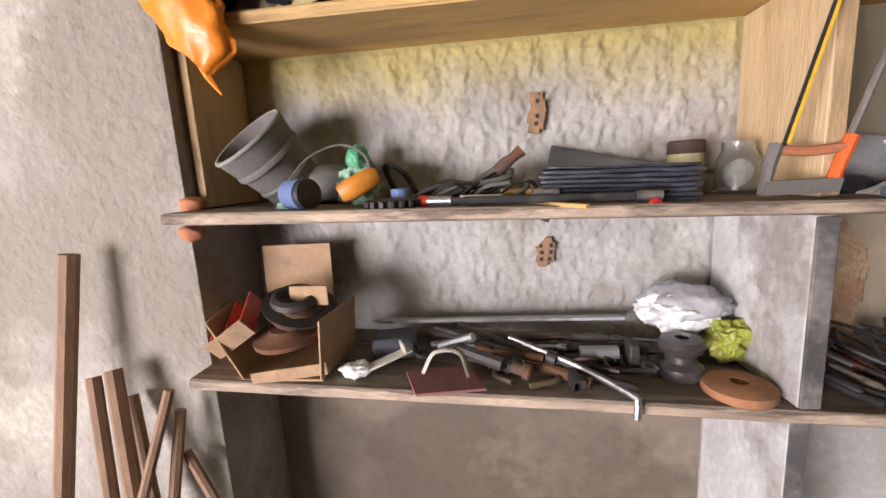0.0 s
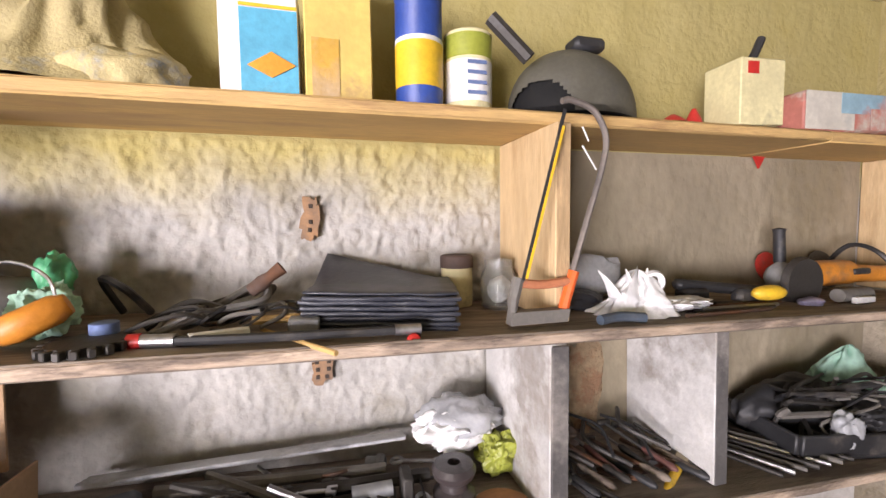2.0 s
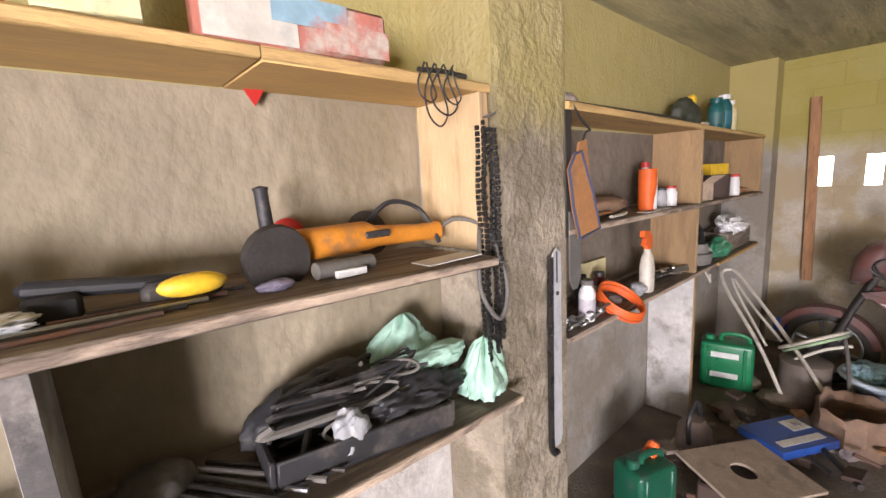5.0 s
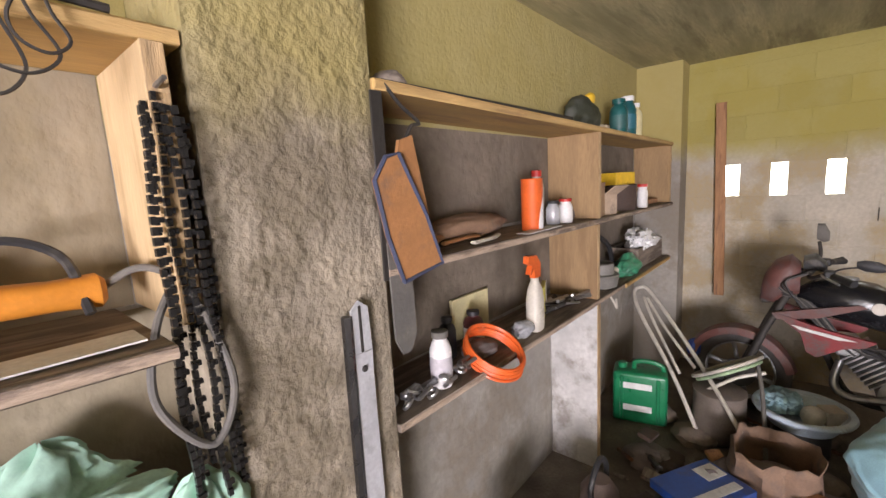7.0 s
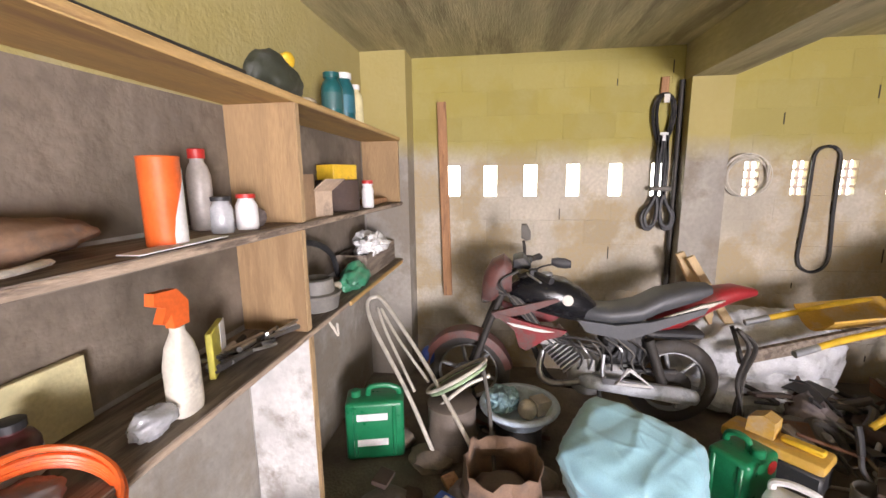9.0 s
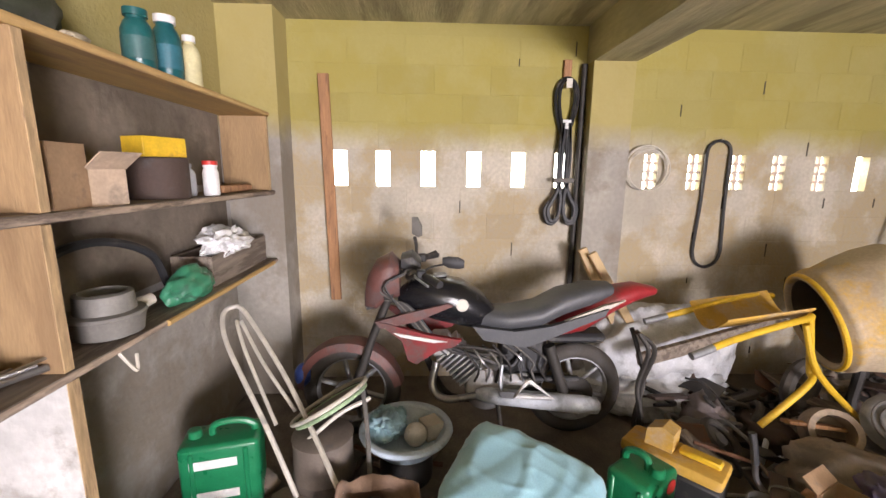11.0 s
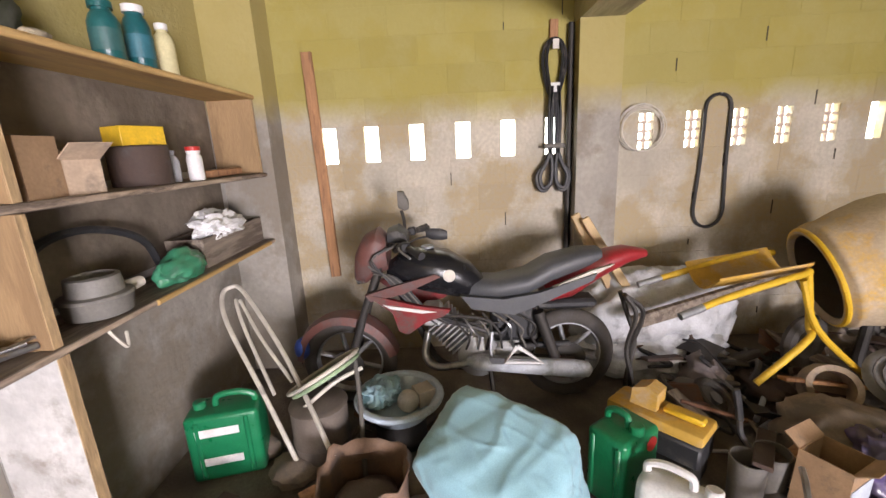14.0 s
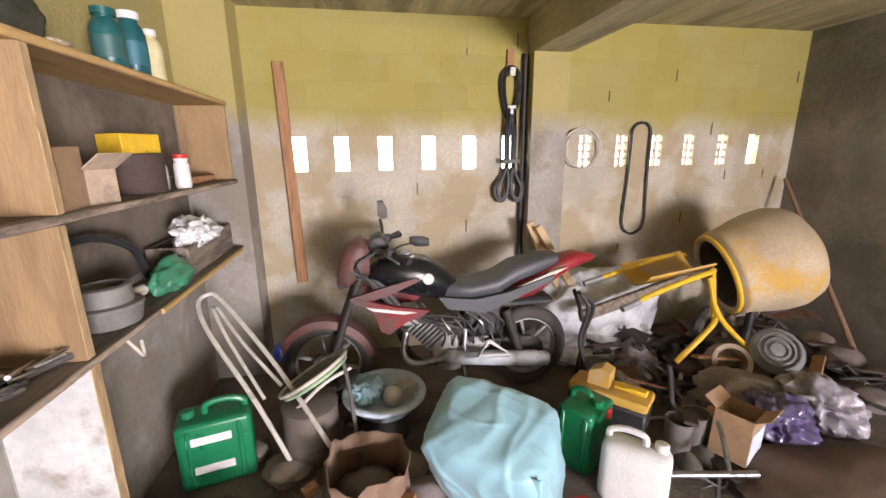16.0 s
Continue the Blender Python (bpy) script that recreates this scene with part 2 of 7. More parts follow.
# ---- shell of the room ----
X0, X1, Y0, YB, ZC, FZ = -6.0, 6.08, -3.92, 0.985, 2.44, -0.12
NICHE = 0.70
structure("floor", boxm((X0, Y0, FZ - 0.1), (X1, YB, FZ)), EARTH, "dark dirt-covered concrete floor")
structure("ground", boxm((-60, -60, -0.6), (60, 60, -0.225)), GROUND, "sunlit grassy ground outside")
structure("ceiling", boxm((X0, Y0, ZC), (X1, YB, ZC + 0.15)), CEIL, "board-marked concrete ceiling slab")
structure("wall_north", boxm((X0, YB, FZ), (X1 + 0.15, YB + 0.15, ZC)), PLASTER, "rough plastered masonry wall behind the shelves")
structure("wall_pier_west", boxm((X0, NICHE, FZ), (-0.745, YB, ZC)), PIERPLASTER, "rough plaster pier beside the shelves")
structure("wall_pier_middle", boxm((2.235, NICHE, FZ), (2.645, YB, ZC)), PIERCEMENT, "stained cement pier between the two shelf bays")
structure("wall_pier_corner", boxm((5.835, 0.64, FZ), (X1, YB, ZC)), RENDER, "stained cement pilaster in the corner")
structure("column", boxm((5.94, -1.685, FZ), (X1, -1.40, 2.19)), RENDER, "cement column on the block wall")
structure("beam", boxm((X0, -1.685, 2.19), (X1, -1.40, ZC)), CEIL, "concrete ceiling beam")
structure("wall_south_a", boxm((X0 - 0.15, Y0 - 0.15, FZ), (-4.7, Y0, ZC)), RENDER)
structure("wall_south_b", boxm((-2.1, Y0 - 0.15, FZ), (X1 + 0.15, Y0, ZC)), SHADEDCEMENT, "cement side wall, darkened for its grazing light")
structure("wall_south_lintel", boxm((-4.7, Y0 - 0.15, 2.02), (-2.1, Y0, ZC)), RENDER)
structure("wall_west_a", boxm((X0 - 0.15, Y0, FZ), (X0, -3.2, ZC)), RENDER)
structure("wall_west_b", boxm((X0 - 0.15, -0.6, FZ), (X0, YB, ZC)), RENDER)
structure("wall_west_lintel", boxm((X0 - 0.15, -3.2, 2.02), (X0, -0.6, ZC)), RENDER)

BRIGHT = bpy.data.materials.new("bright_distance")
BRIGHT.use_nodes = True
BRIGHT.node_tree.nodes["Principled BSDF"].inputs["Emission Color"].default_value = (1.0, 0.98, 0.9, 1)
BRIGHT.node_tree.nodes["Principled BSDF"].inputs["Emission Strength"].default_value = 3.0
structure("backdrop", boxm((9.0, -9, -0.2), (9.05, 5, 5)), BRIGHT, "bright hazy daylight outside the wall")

HOLES = [0.314, 0.014, -0.308, -0.638, -0.958, -1.27, -1.60, -1.925, -2.253, -2.58, -2.885, -3.207, -3.52]
HW, HZ0, HZ1 = 0.052, 1.35, 1.60
bm = B()
box(bm, (X1, Y0, FZ), (X1 + 0.06, YB, HZ0))
box(bm, (X1, Y0, HZ1), (X1 + 0.06, YB, ZC))
edges = [YB] + [v for h in HOLES for v in (h + HW, h - HW)] + [Y0]
for a, b in zip(edges[0::2], edges[1::2]):
    box(bm, (X1, b, HZ0), (X1 + 0.06, a, HZ1))
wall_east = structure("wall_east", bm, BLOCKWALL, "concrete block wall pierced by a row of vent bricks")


# ---- shelves ----
PINEEDGE = mat("pine_front_edge", (0.56, 0.37, 0.15), 0.75, vary=0.2, scale=5, fine=40, bump=0.3, streak=(1, 8, 8), second=(0.30, 0.17, 0.08), mix=0.25)
WORNEDGE = mat("worn_front_edge", (0.46, 0.36, 0.27), 0.85, vary=0.3, scale=6, fine=50, bump=0.5, streak=(1, 5, 5), second=(0.13, 0.10, 0.08), mix=0.45)


def board(name, a, b, material, label, slope=0.0, bevel=0.003):
    """A shelf board; slope in metres of drop per metre along x."""
    bm = boxm(a, b, bevel)
    for v in bm.verts:
        v.co.z -= slope * (v.co.x - a[0])
    ob = tagged(part(name, bm, material), label, "shelf")
    n = max(4, int((b[0] - a[0]) / 0.02))
    bm = B()
    rows = []
    for k in range(n + 1):
        x = a[0] + (b[0] - a[0]) * k / n
        d = slope * (x - a[0])
        w = 0.003 * noise.noise(Vector((x * 9, a[2] * 7, 0))) + 0.0015 * noise.noise(Vector((x * 40, a[2] * 7, 3)))
        rows.append([bm.verts.new((x, y, z - d)) for y, z in ((a[1] - 0.0005, a[2] + 0.003), (a[1] - 0.004 + w, a[2] + 0.006), (a[1] - 0.004 + w, b[2] - 0.006 + w), (a[1] - 0.0005, b[2] - 0.003))])
    for p, q in zip(rows, rows[1:]):
        for k in range(4):
            bm.faces.new((p[k], q[k], q[(k + 1) % 4], p[(k + 1) % 4]))
    bm.faces.new(rows[0])
    bm.faces.new(rows[-1][::-1])
    part("front_edge", bm, PINEEDGE if material is PINE else WORNEDGE, ob, "worn sawn front edge")
    return ob


board("shelf_board", (-0.742, 0.705, 1.852), (1.55, 0.98, 1.882), PINE, "raw pine top shelf board holding cans and sacks", 0.004)
board("shelf_board", (1.553, 0.705, 1.841), (2.23, 0.98, 1.872), PINE, "raw pine top shelf board beside the pier", 0.004)
board("shelf_board", (-0.74, 0.61, 1.41), (2.13, 0.98, 1.438), OLDWOOD, "grimy middle shelf board with worn front edge", 0.027)
board("shelf_board", (-0.742, 0.61, 1.004), (2.233, 0.98, 1.034), OLDWOOD, "dark grimy lower shelf board", 0.05)
board("shelf_board", (2.65, 0.69, 1.822), (5.80, 0.98, 1.85), PINE, "raw pine top shelf board along the wall", 0.012)
board("shelf_board", (2.65, 0.69, 1.345), (5.83, 0.98, 1.372), OLDWOOD, "grimy middle shelf board under cans", 0.014)
board("shelf_board", (2.65, 0.69, 0.90), (5.80, 0.98, 0.925), OLDWOOD, "grimy lower shelf board with tools", 0.014)


EDGE = mat("sawn_pine_edge", (0.46, 0.32, 0.17), 0.8, vary=0.3, scale=9, fine=60, bump=0.3, streak=(8, 8, 1), second=(0.2, 0.13, 0.08), mix=0.3)
GRIME = mat("blackened_edge", (0.085, 0.08, 0.078), 0.9, second=(0.24, 0.22, 0.20), mix=0.35)


def upright(a, b, material, label, lean=0.0, edge=None, edge_label="sawn front edge"):
    bm = boxm(a, b, 0.003)
    for v in bm.verts:
        v.co.x += lean * (v.co.z - a[2])
    ob = tagged(part("shelf_upright", bm, material), label, "shelf upright")
    if edge:
        bm = boxm((a[0] + 0.001, a[1] - 0.0035, a[2] + 0.002), (b[0] - 0.001, a[1] - 0.0005, b[2] - 0.002), 0.001)
        for v in bm.verts:
            v.co.x += lean * (v.co.z - a[2])
        part("front_edge", bm, edge, ob, edge_label)
    return ob


upright((-0.735, 0.74, 1.44), (-0.712, 0.98, 1.85), PINE_V, "thin pine shelf upright on the plaster pier", edge=EDGE)
upright((0.665, 0.67, 1.402), (0.70, 0.98, 1.846), PINE_V, "pale pine shelf upright behind a hacksaw", edge=EDGE)
upright((2.165, 0.69, 1.362), (2.20, 0.98, 1.838), PINE_V, "pale pine end upright beside the pier", edge=EDGE)
u1 = upright((0.62, 0.612, 0.97), (0.66, 0.98, 1.372), WHITEWASH, "whitewashed shelf upright with blackened front edge")
part("front_edge", boxm((0.621, 0.604, 0.972), (0.661, 0.6115, 1.37), 0.002), GRIME, u1, "blackened front edge")
upright((1.115, 0.655, 0.945), (1.155, 0.98, 1.36), WHITEWASH, "whitewashed stained shelf upright, slightly leaning", -0.02, GRIME, "blackened front edge")
upright((0.62, 0.63, FZ), (0.66, 0.98, 0.935), WHITEWASH, "whitewashed lower upright under the shelf", 0.0, GRIME, "blackened front edge")
upright((4.155, 0.692, 1.352), (4.187, 0.98, 1.803), PINE_B, "pine shelf upright beside cans", edge=EDGE)
upright((4.155, 0.70, 0.905), (4.19, 0.98, 1.322), PINE_B, "pale pine upright between tool shelves", edge=EDGE)
upright((4.155, 0.70, FZ), (4.20, 0.98, 0.877), WHITEWASH, "whitewashed panel carrying the tool shelf", 0.0, EDGE)
upright((5.765, 0.70, 1.33), (5.795, 0.98, 1.785), PINE_B, "pine end upright of the long shelf", edge=EDGE)


# ---- materials of the things ----
def plain(name, base, rough=0.5, metal=0.0, dirt=0.25, **extra):
    return mat(name, base, rough, metal, vary=0.15 if dirt else 0.05, scale=14, fine=90, bump=0.12, second=tuple(c * 0.45 + 0.05 for c in base) if dirt else None, mix=dirt, **extra)


DUSTYRED = plain("dusty_red_paint", (0.15, 0.06, 0.05), 0.55, dirt=0.5)
GREYSEAT = plain("grey_vinyl", (0.075, 0.078, 0.085), 0.5)
TYRE = plain("worn_rubber", (0.075, 0.066, 0.058), 0.85, dirt=0.4)
PALESTEEL = plain("pale_grey_steel", (0.52, 0.53, 0.55), 0.4, 0.15)
STEEL = plain("worn_steel", (0.42, 0.42, 0.43), 0.35, 0.9)
ALU = plain("dull_aluminium", (0.36, 0.37, 0.38), 0.5, 0.6)
RUST = plain("rusty_iron", (0.16, 0.075, 0.04), 0.85, 0.3, 0.5)
DARKIRON = plain("dark_greasy_iron", (0.06, 0.055, 0.05), 0.6, 0.5)
WHITE = plain("white_plastic", (0.76, 0.75, 0.74), 0.45, dirt=0.0)
CREAM = plain("cream_enamel", (0.62, 0.58, 0.50), 0.45, dirt=0.2)
GREEN = plain("green_plastic", (0.012, 0.19, 0.075), 0.32, dirt=0.1)
PALEGREEN = plain("pale_green_cloth", (0.42, 0.66, 0.53), 0.8, dirt=0.1)
TEAL = mat("pale_teal_cloth", (0.30, 0.53, 0.61), 0.45, vary=0.06, scale=5, fine=200, bump=0.08, Sheen_Weight=0.2)
TEALBOTTLE = plain("teal_plastic", (0.012, 0.10, 0.10), 0.35)
ORANGE = plain("orange_plastic", (0.72, 0.13, 0.025), 0.45, dirt=0.1)
GRINDORANGE = plain("orange_tool_plastic", (0.62, 0.24, 0.03), 0.45, dirt=0.2)
REDPL = plain("red_plastic", (0.50, 0.03, 0.025), 0.45, dirt=0.1)
BLUE = plain("blue_plastic", (0.03, 0.07, 0.30), 0.45, dirt=0.15)
DUSTYBLUE = plain("dusty_blue_plastic", (0.12, 0.17, 0.33), 0.7, dirt=0.2)
LIGHTBLUE = plain("pale_blue_print", (0.10, 0.38, 0.55), 0.5, dirt=0.05)
CARD = plain("brown_cardboard", (0.40, 0.26, 0.15), 0.9, dirt=0.2)
DARKCARD = plain("dark_brown_bin", (0.07, 0.045, 0.035), 0.8)
LEATHER = plain("tan_leather", (0.40, 0.19, 0.075), 0.6, dirt=0.3)
DUSTCLOTH = plain("dusty_cloth", (0.25, 0.205, 0.165), 0.95, dirt=0.4)
SACKCLOTH = plain("woven_plastic_sack", (0.45, 0.38, 0.26), 0.75, dirt=0.25)
WHITEBAG = plain("white_plastic_bag", (0.80, 0.80, 0.80), 0.35, dirt=0.05)
BLACKBAG = plain("black_plastic_sheet", (0.03, 0.033, 0.045), 0.38, dirt=0.15)
GREYRUBBER = plain("grey_rubber", (0.145, 0.135, 0.12), 0.75, dirt=0.35)
YELLOWPL = plain("yellow_plastic", (0.75, 0.48, 0.03), 0.5, dirt=0.1)
PALEYELLOW = plain("pale_yellow_card", (0.66, 0.60, 0.34), 0.7, dirt=0.1)
BROWNWOOD = mat("brown_plank", (0.40, 0.21, 0.10), 0.75, vary=0.2, scale=6, fine=50, bump=0.25, streak=(8, 8, 1), second=(0.18, 0.09, 0.05), mix=0.3)
STICK = mat("round_pole_wood", (0.27, 0.165, 0.105), 0.8, vary=0.2, scale=8, fine=60, bump=0.3, streak=(6, 6, 1))
PURPLE = plain("violet_film", (0.34, 0.31, 0.46), 0.25, dirt=0.35)
GLASS = plain("jar_glass", (0.9, 0.92, 0.9), 0.08, dirt=0.0, Transmission_Weight=0.92, IOR=1.45)
FILM = plain("clear_film", (0.85, 0.87, 0.9), 0.15, dirt=0.0, Transmission_Weight=0.6)
PAPER = plain("paper_label", (0.72, 0.72, 0.70), 0.8, dirt=0.05)
BRICKRED = plain("fired_clay", (0.45, 0.17, 0.08), 0.9, dirt=0.3)
LIME = plain("lime_foil", (0.30, 0.33, 0.05), 0.4, dirt=0.1)
VIOLETGREY = plain("grey_violet_dust", (0.22, 0.185, 0.18), 0.9, dirt=0.3)


def loft(bm, sections, seg=16, power=2.6):
    """A body through cross-sections (y, z centre, half width, half height), squarish by power."""
    rows = []
    for y, z, w, h in sections:
        row = []
        for k in range(seg):
            a = 2 * math.pi * k / seg
            c, s_ = math.cos(a), math.sin(a)
            row.append(bm.verts.new((w * math.copysign(abs(c) ** (2 / power), c), y, z + h * math.copysign(abs(s_) ** (2 / power), s_))))
        rows.append(row)
    for a, b in zip(rows, rows[1:]):
        for k in range(seg):
            bm.faces.new((a[k], a[(k + 1) % seg], b[(k + 1) % seg], b[k]))
    bm.faces.new(rows[0][::-1])
    bm.faces.new(rows[-1])
    return bm


SIDE = Matrix(((0, 1, 0, 0), (1, 0, 0, 0), (0, 0, 1, 0), (0, 0, 0, 1)))


def sideplate(outline, thick, dx):
    """An outline in the (y, z) plane, of a thickness along x, set dx aside."""
    return prism(B(), outline, thick, Matrix.Translation((dx, 0, 0)) @ SIDE)


SILVER = plain("pale_silver_paint", (0.54, 0.57, 0.61), 0.6, 0.0, 0.4)
TANKBLACK = plain("glossy_black_paint", (0.012, 0.012, 0.014), 0.22, dirt=0.12)
SHROUD = mat("dusty_maroon_paint", (0.24, 0.018, 0.02), 0.45, vary=0.3, scale=7, bump=0.05, second=(0.10, 0.07, 0.06), mix=0.55)
CASE = plain("dusty_cast_alloy", (0.52, 0.52, 0.52), 0.6, 0.15)


# ---- motorcycle ----
def motorcycle():
    bike = thing("motorcycle", "dusty red and black motorcycle leaning by the block wall", "motorcycle", (5.38, 0, FZ))

    def wheel(y, name_label):
        w = part("wheel", ring(B(), (0, y, 0.29), (1, 0, 0), 0.245, 0.047, 36, 10, 1.0), TYRE, bike, name_label)
        part("rim", ring(B(), (0, y, 0.29), (1, 0, 0), 0.205, 0.014, 36, 6, 2.2), ALU, w, "pale metal rim")
        part("hub", lathe(B(), [(0, 0.03), (0.03, 0.055), (0.11, 0.055), (0.14, 0.03)], (-0.07, y, 0.29), (0.07, y, 0.29), 16), ALU, w)
        for k in range(6):
            a = k * math.pi / 3 + 0.3
            part("spoke", rod(B(), (0, y + 0.05 * math.cos(a), 0.29 + 0.05 * math.sin(a)), (0, y + 0.2 * math.cos(a), 0.29 + 0.2 * math.sin(a)), 0.014), ALU, w)
        part("brake_disc", lathe(B(), [(0, 0.10), (0.006, 0.10)], (-0.075, y, 0.29), (-0.06, y, 0.29), 20), DARKIRON, w)

    wheel(0.14, "worn black front tyre")
    wheel(-1.20, "worn black rear tyre")
    # front mudguard
    bm = B()
    rows = []
    for k in range(15):
        a = radians(8 + k * 11.5)
        for_r = 0.325 + 0.012 * math.sin(k * 0.4)
        c = Vector((0, 0.14 + for_r * math.cos(a), 0.29 + for_r * math.sin(a)))
        rad = Vector((0, math.cos(a), math.sin(a)))
        rows.append([bm.verts.new(c + Vector((x, 0, 0)) - rad * d) for x, d in ((-0.085, 0.055), (-0.065, 0.012), (0, 0), (0.065, 0.012), (0.085, 0.055), (0.06, 0.03), (0, 0.012), (-0.06, 0.03))])
    for a, b in zip(rows, rows[1:]):
        for k in range(8):
            bm.faces.new((a[k], a[(k + 1) % 8], b[(k + 1) % 8], b[k]))
    bm.faces.new(rows[0][::-1]), bm.faces.new(rows[-1])
    part("front_mudguard", bm, DUSTYRED, bike, "dust-covered red mudguard")
    for dx in (-0.095, 0.095):
        part("fork_leg", tube(B(), [(dx, 0.13, 0.28), (dx, 0.0, 0.66), (dx * 0.9, -0.13, 0.98)], lambda t: 0.03 if t < 0.5 else 0.022, 10, 6, curve=False), DARKIRON, bike)
    # headlamp cowl
    cowl = part("headlamp_cowl", loft(B(), [(-0.15, 0.98, 0.10, 0.10), (-0.10, 1.0, 0.13, 0.13), (-0.02, 0.95, 0.13, 0.14), (0.03, 0.91, 0.10, 0.09), (0.045, 0.87, 0.07, 0.05)], 16, 3), DUSTYRED, bike, "dusty red headlamp cowl")
    part("headlamp", loft(B(), [(-0.01, 0.85, 0.09, 0.045), (0.035, 0.835, 0.08, 0.04), (0.05, 0.83, 0.04, 0.02)], 12, 2.4), GLASS, cowl, "clouded headlamp lens")
    part("instrument_panel", loft(B(), [(-0.27, 1.06, 0.09, 0.03), (-0.22, 1.09, 0.10, 0.05), (-0.16, 1.08, 0.09, 0.04)], 12, 3), BLACK, bike)
    part("handlebar", tube(B(), [(-0.36, -0.36, 1.03), (-0.20, -0.27, 1.05), (-0.08, -0.2, 1.0), (0.08, -0.2, 1.0), (0.20, -0.27, 1.05), (0.36, -0.36, 1.06)], 0.012, 8), DARKIRON, bike)
    for dx in (-1, 1):
        part("grip", rod(B(), (dx * 0.36, -0.37, 1.04), (dx * 0.25, -0.30, 1.05), 0.019), BLACK, bike, "black rubber grip")
        part("lever", tube(B(), [(dx * 0.21, -0.24, 1.05), (dx * 0.27, -0.25, 1.05), (dx * 0.36, -0.31, 1.03)], 0.006, 6), ALU, bike)
        part("switch_box", boxm((dx * 0.21 - 0.025, -0.30, 1.03), (dx * 0.21 + 0.025, -0.25, 1.08), 0.008), BLACK, bike)
    mir = part("mirror", tube(B(), [(-0.20, -0.27, 1.05), (-0.21, -0.32, 1.09), (-0.19, -0.40, 1.105)], 0.006, 6), DARKIRON, bike)
    part("mirror_head", loft(B(), [(-0.50, 1.105, 0.012, 0.022), (-0.47, 1.11, 0.02, 0.032), (-0.42, 1.115, 0.02, 0.032), (-0.385, 1.12, 0.012, 0.02)], 12, 2.6), BLACK, mir, "black oval mirror", at=Matrix.Translation((-0.19, 0, 0)))
    mir2 = part("mirror", tube(B(), [(0.14, -0.24, 1.05), (0.13, -0.24, 1.14), (0.11, -0.23, 1.2)], 0.01, 6), DARKIRON, bike)
    part("mirror_head", loft(B(), [(-0.275, 1.24, 0.03, 0.03), (-0.25, 1.26, 0.035, 0.06), (-0.215, 1.27, 0.03, 0.05)], 12, 2.6), GREYRUBBER, mir2, at=Matrix.Translation((0.1, 0, 0)))
    # tank, shrouds, seat, tail
    tank = part("fuel_tank", loft(B(), [(-0.14, 0.86, 0.07, 0.05), (-0.22, 0.88, 0.115, 0.10), (-0.36, 0.87, 0.145, 0.13), (-0.50, 0.84, 0.14, 0.135), (-0.62, 0.79, 0.11, 0.11), (-0.70, 0.74, 0.08, 0.07)], 20, 2.4), TANKBLACK, bike, "black glossy fuel tank")
    part("fuel_cap", lathe(B(), [(0, 0.04), (0.012, 0.036)], (0, -0.38, 0.995), (0, -0.38, 1.1), 16), ALU, tank)
    # A cream disc stands in for the highlight on the glossy tank.
    part("badge", lathe(B(), [(0, 0.035), (0.004, 0.033)], (-0.140, -0.50, 0.86), (-1, -0.5, 1.0), 16), CREAM, tank, "pale disc painted as a glint on the tank")
    part("tank_stripe", sideplate([(-0.02, 0.77), (-0.20, 0.82), (-0.42, 0.875), (-0.45, 0.86), (-0.24, 0.77), (-0.05, 0.73)], 0.03, -0.142), DUSTYRED, tank, "dusty red tank trim")
    for dx in (-0.15, 0.15):
        sh = part("radiator_shroud", sideplate([(-0.03, 0.775), (-0.10, 0.76), (-0.30, 0.70), (-0.50, 0.665), (-0.46, 0.63), (-0.36, 0.60), (-0.25, 0.525), (-0.20, 0.55), (-0.17, 0.66)], 0.03, dx), SHROUD, bike, "dusty dark red side shroud")
        part("decal", sideplate([(-0.12, 0.715), (-0.34, 0.675), (-0.42, 0.66), (-0.34, 0.655), (-0.16, 0.69)], 0.008, dx * 1.13), PAPER, sh)
    part("seat", loft(B(), [(-0.55, 0.755, 0.06, 0.05), (-0.62, 0.755, 0.11, 0.06), (-0.78, 0.75, 0.13, 0.055), (-0.95, 0.775, 0.13, 0.065), (-1.08, 0.845, 0.125, 0.07), (-1.25, 0.895, 0.11, 0.06), (-1.37, 0.92, 0.08, 0.035)], 18, 3), GREYSEAT, bike, "dusty grey stepped seat")
    part("side_panel", sideplate([(-0.56, 0.74), (-0.62, 0.66), (-0.86, 0.615), (-0.98, 0.66), (-1.30, 0.80), (-1.32, 0.84), (-1.0, 0.74), (-0.8, 0.71)], 0.035, -0.135), GREYSEAT, bike)
    tail = part("tail_cowl", loft(B(), [(-1.05, 0.70, 0.115, 0.05), (-1.20, 0.75, 0.13, 0.075), (-1.38, 0.86, 0.115, 0.07), (-1.52, 0.905, 0.085, 0.05), (-1.64, 0.91, 0.045, 0.022)], 16, 2.6), RED, bike, "red pointed tail")
    part("tail_stripe", sideplate([(-1.05, 0.735), (-1.32, 0.83), (-1.42, 0.885), (-1.30, 0.855), (-1.08, 0.765)], 0.02, -0.125), CREAM, tail)
    # engine
    engine = part("engine", lathe(B(), [(0, 0.09), (0.03, 0.13), (0.2, 0.13), (0.23, 0.09)], (-0.125, -0.66, 0.33), (0.12, -0.66, 0.33), 22), CASE, bike, "dull grey crankcase")
    part("gearbox", boxm((-0.11, -0.92, 0.24), (0.11, -0.62, 0.42), 0.03), CASE, engine)
    for k in range(8):
        a = Vector((0, -0.56 + k * 0.019, 0.41 + k * 0.022))
        bm = boxm((-0.095, -0.085, -0.006), (0.095, 0.085, 0.006), 0.003)
        part("cooling_fin", bm, CASE, engine, at=Matrix.Translation(a) @ Matrix.Rotation(radians(-42), 4, "X"))
